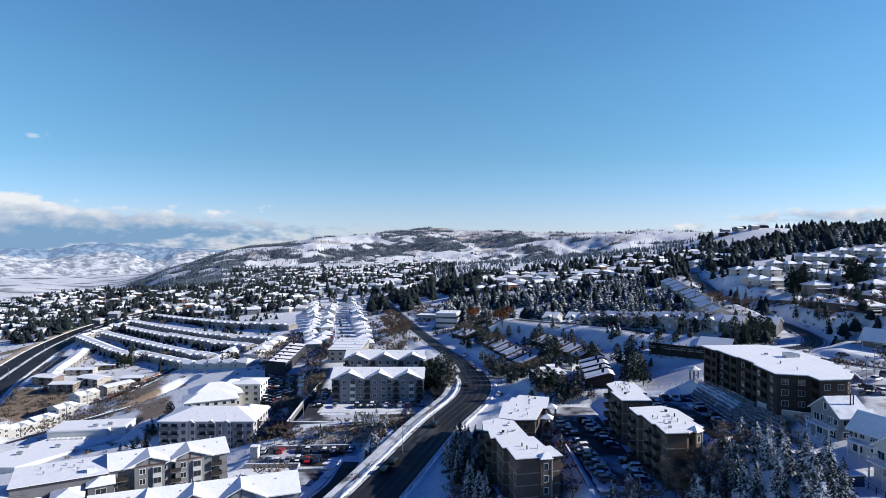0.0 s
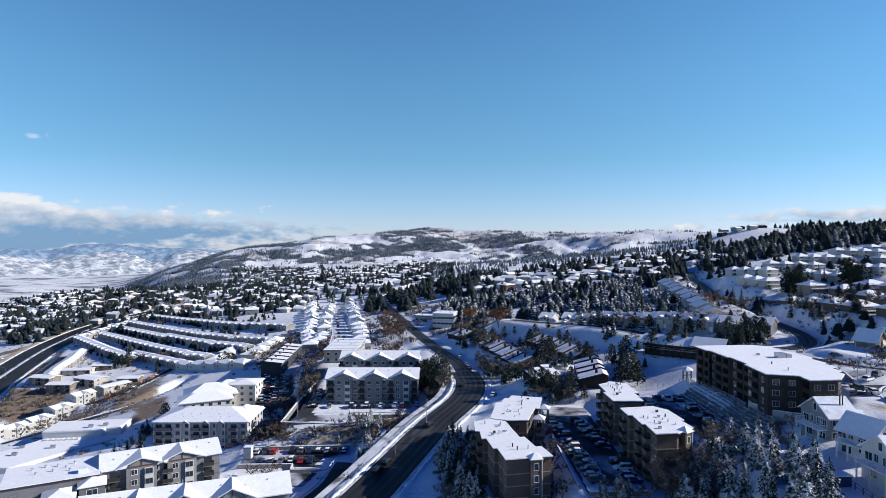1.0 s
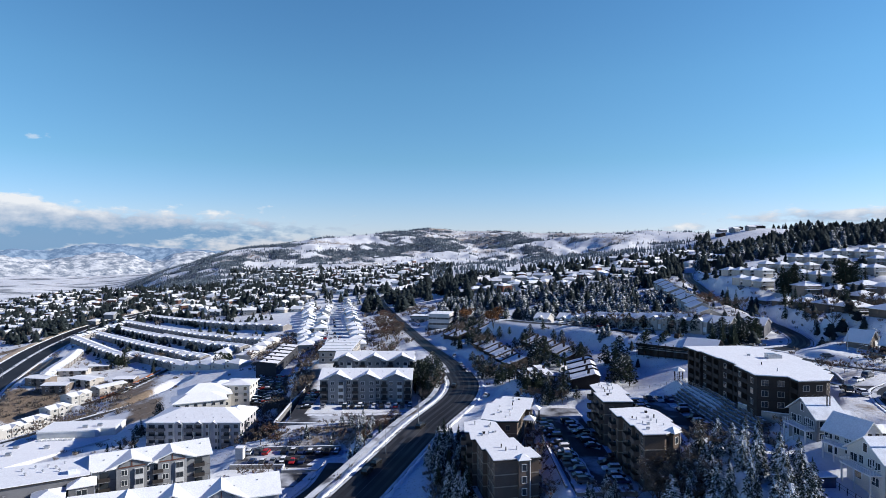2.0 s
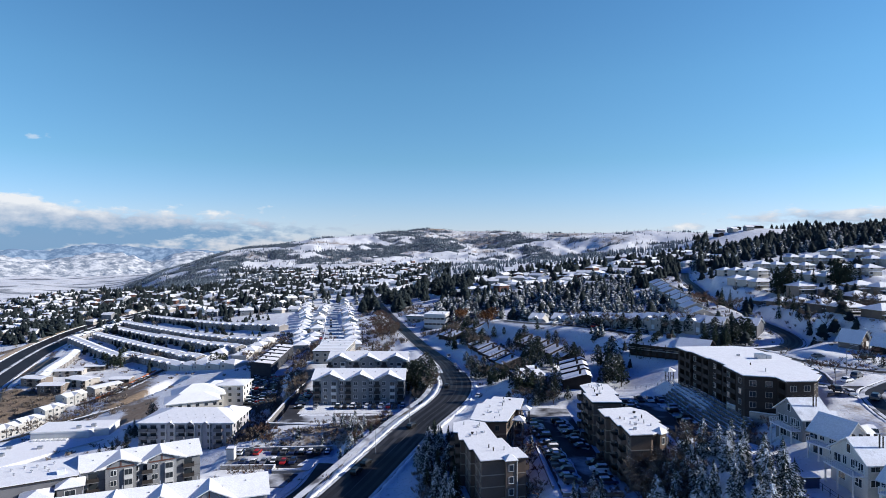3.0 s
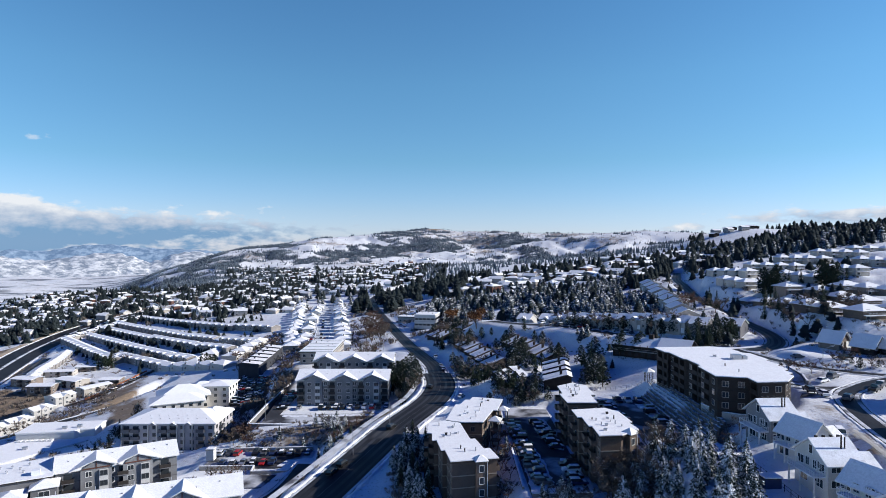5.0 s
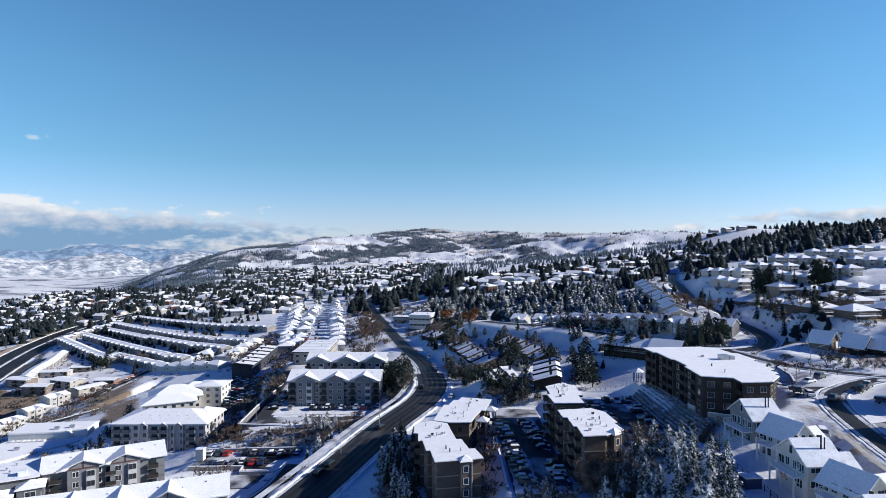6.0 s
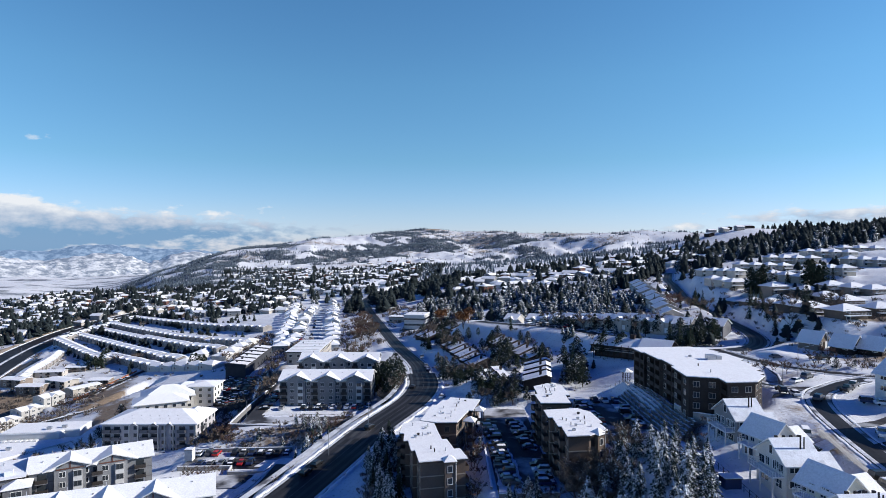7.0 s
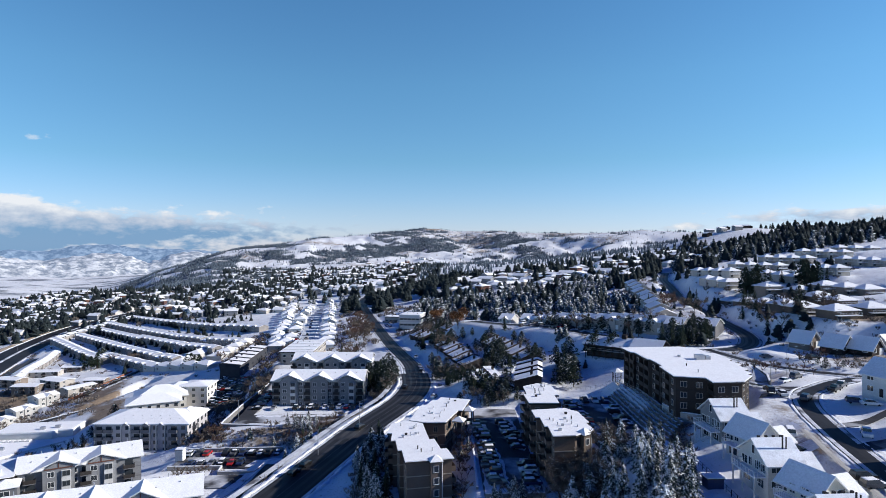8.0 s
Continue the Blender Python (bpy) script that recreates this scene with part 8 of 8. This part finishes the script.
wall_run([(-60, 300), (-61, 262), (-60.5, 236), (-40, 234.5), (-5, 242)], (11, 10.4, 10.2, 10.2, 10.6), 5.0, 0.7, STONE, "long block retaining wall with snow on its coping")
wall_run([(-66, 202.5), (-48, 203.0), (-47.6, 198.5), (-36, 199), (-35.2, 203.6)], (5.9, 5.9, 5.7, 5.7, 5.7), 5.0, 0.5, CONCRETE, "pale concrete wall round the sunken car park")
wall_run([(-35, 200), (-37.5, 186), (-43, 170)], (5.6, 4.6, 3.8), 3.0, 0.45, CONCRETE, "white ramp wall beside the lower lane")
wall_run([(88.5, 171), (89.4, 160.5), (93, 157.5), (98, 154.5), (101, 155)], (35.0, 35.6, 35.7, 35.9, 35.9), 6.0, 0.5, CONCRETE, "curved concrete retaining wall below the brown apartment house")
wall_run([(34.6, 144), (34.9, 172), (35.2, 186)], (22.4, 22.4, 22.3), 6.0, 0.5, STONE, "dark block wall between the apartment house and the car park")
wall_run([(36, 139.4), (50, 139.4)], (22.7, 22.9), 4.0, 0.5, STONE, "low dark wall closing the car park")
wall_run([(122.5, 178), (127.5, 189), (130.5, 203)], (39.8, 39.4, 39.2), 3.5, 0.5, STONE, "dark block wall below the link street")
wall_run([(-66, 219.5), (-32, 221)], (6.0, 6.2), 2.0, 0.4, CONCRETE, "low snowy wall behind the parked cars")
parked(7, (-209, 398), (-200, 428), 68, 62, 0.6, 0.1)
parked(5, (102.0, 141), (99.5, 118), 20, 63, 0.7, 0.2)
hut = thing("utility_hut", oriented(-65.5, 211.5, 4.6), "small pale rendered stair hut with snow on top", "hut")
part("wall", Shape().box(-1.3, -1.3, -4, 1.3, 1.3, 4.0), WHITE, hut)
part("roof", Shape().box(-1.5, -1.5, 4.0, 1.5, 1.5, 4.2), CONCRETE, hut)
part("snow_layer", Shape().box(-1.4, -1.4, 4.2, 1.4, 1.4, 4.4), ROOF_SNOW, hut)

# tiers of rough blocks below the brown apartment house
tiers = thing("terraced_wall", oriented(85, 176, 28), "terraced slope of rough stone blocks under snow", "terraced wall")
rng = random.Random(91)
for k in range(9):
    s = Shape()
    x, z = -4.6 + k * 0.98, 0.3 + k * 0.66
    y = -24 + k * 0.6
    while y < 26:
        w = rng.uniform(0.9, 1.7)
        if rng.random() > 0.06:
            d, h = rng.uniform(-0.1, 0.1), rng.uniform(0.42, 0.7)
            s.box(x + d, y, z - 1.2, x + d + 0.62, y + w * 0.92, z + h, 0, 1)
        y += w
    part("tier", s, [STONE, SNOW], tiers, at=pose(0, 0, 0, 0, 0, 0))


def fence(points, h, mat, label, post=2.4, rails=2, slats=False, name="fence"):
    ob = thing(name, oriented(points[0][0], points[0][1], level(*points[0])), label, "fence")
    z0 = level(*points[0])
    for a, b in zip(points[:-1], points[1:]):
        n = max(1, round(math.dist(a, b) / post))
        spots = [(a[0] + (b[0] - a[0]) * i / n, a[1] + (b[1] - a[1]) * i / n) for i in range(n + 1)]
        spots = [Vector((x - points[0][0], y - points[0][1], level(x, y) - z0)) for x, y in spots]
        for p in spots:
            part("post", Shape().box(p.x - 0.05, p.y - 0.05, p.z - 0.4, p.x + 0.05, p.y + 0.05, p.z + h), mat, ob)
        for p, q in zip(spots[:-1], spots[1:]):
            s = Shape()
            for r in range(rails):
                up = Vector((0, 0, h * (0.96 if r == 0 else 0.96 * (1 - r / rails))))
                s.tube(p + up, q + up, 0.035, 0.035, 4)
            if slats:
                up, low = Vector((0, 0, h * 0.95)), Vector((0, 0, 0.1))
                s = Shape().face([p + low, q + low, q + up, p + up]).face([p + up, q + up, q + up + Vector((0.06, 0.06, 0)), p + up + Vector((0.06, 0.06, 0))])
            part("panel", s, mat, ob)
    return ob


fence([(86.3, 206), (88.0, 190), (89.2, 174), (89.0, 164)], 1.2, METAL, "thin metal railing along the apartment terrace")
fence([(72, 232), (84, 214), (86, 207)], 1.1, METAL, "thin wire fence across the snowy slope")
fence([(82, 143), (80.5, 128), (80, 112), (80, 98)], 1.4, DARKTRIM, "dark garden fence below the gable houses")
fence([(-216, 392), (-208, 405), (-204, 425), (-202, 446)], 1.3, FENCE_ORANGE, "orange mesh fence beside the lane", 3.0, 3, True)
for a, b in (((205, 402), (226, 368)), ((226, 368), (246, 330)), ((236, 410), (258, 372)), ((196, 352), (200, 330))):
    fence([a, b], 1.6, TRIM, "pale garden fence along the villa terraces", 3.0, 2, True)

gazebo = thing("gazebo", oriented(86.5, 209.5, 33.3), "small open gazebo with a snowy pointed roof", "gazebo")
for i in range(6):
    a = i * 1.0472
    part("post", Shape().tube((1.5 * math.cos(a), 1.5 * math.sin(a), -0.8), (1.5 * math.cos(a), 1.5 * math.sin(a), 2.6), 0.1, 0.1, 6), DARKWOOD, gazebo)
    b = a + 1.0472
    part("railing", Shape().tube((1.5 * math.cos(a), 1.5 * math.sin(a), 0.9), (1.5 * math.cos(b), 1.5 * math.sin(b), 0.9), 0.06, 0.06, 4), DARKWOOD, gazebo)
ring = [(2.2 * math.cos(i * 1.0472), 2.2 * math.sin(i * 1.0472)) for i in range(6)]
part("roof", Shape().solid([(x, y, 2.6) for x, y in ring] + [(x, y, 2.75) for x, y in ring] + [(0, 0, 4.0)], [(i, (i + 1) % 6, 6 + (i + 1) % 6, 6 + i) for i in range(6)] + [(6 + i, 6 + (i + 1) % 6, 12) for i in range(6)] + [(5, 4, 3, 2, 1, 0)]), ROOF_SNOW, gazebo)

stairs = thing("outdoor_stairs", oriented(85.3, 205.5, 33.2, -62), "long wooden stairway down the slope", "stairs")
for i in range(30):
    part("step", Shape().box(i * 0.34, -0.8, -i * 0.29 - 0.1, i * 0.34 + 0.32, 0.8, -i * 0.29), BRUSH, stairs)
for e in (-0.85, 0.85):
    part("handrail", Shape().tube((0, e, 0.95), (10.2, e, -7.8), 0.05, 0.05, 5), DARKTRIM, stairs)

shed = thing("garden_shed", oriented(78.5, 116.5, level(78.5, 116.5), 4), "dark garden shed with snow on its roof", "shed")
part("wall", Shape().box(-1.6, -1.2, -1, 1.6, 1.2, 1.9), PAINTS["blue"], shed)
part("roof", Shape().box(-1.8, -1.4, 1.9, 1.8, 1.4, 2.05, 0), DARKTRIM, shed)
part("snow_layer", Shape().box(-1.75, -1.35, 2.05, 1.75, 1.35, 2.25), ROOF_SNOW, shed)
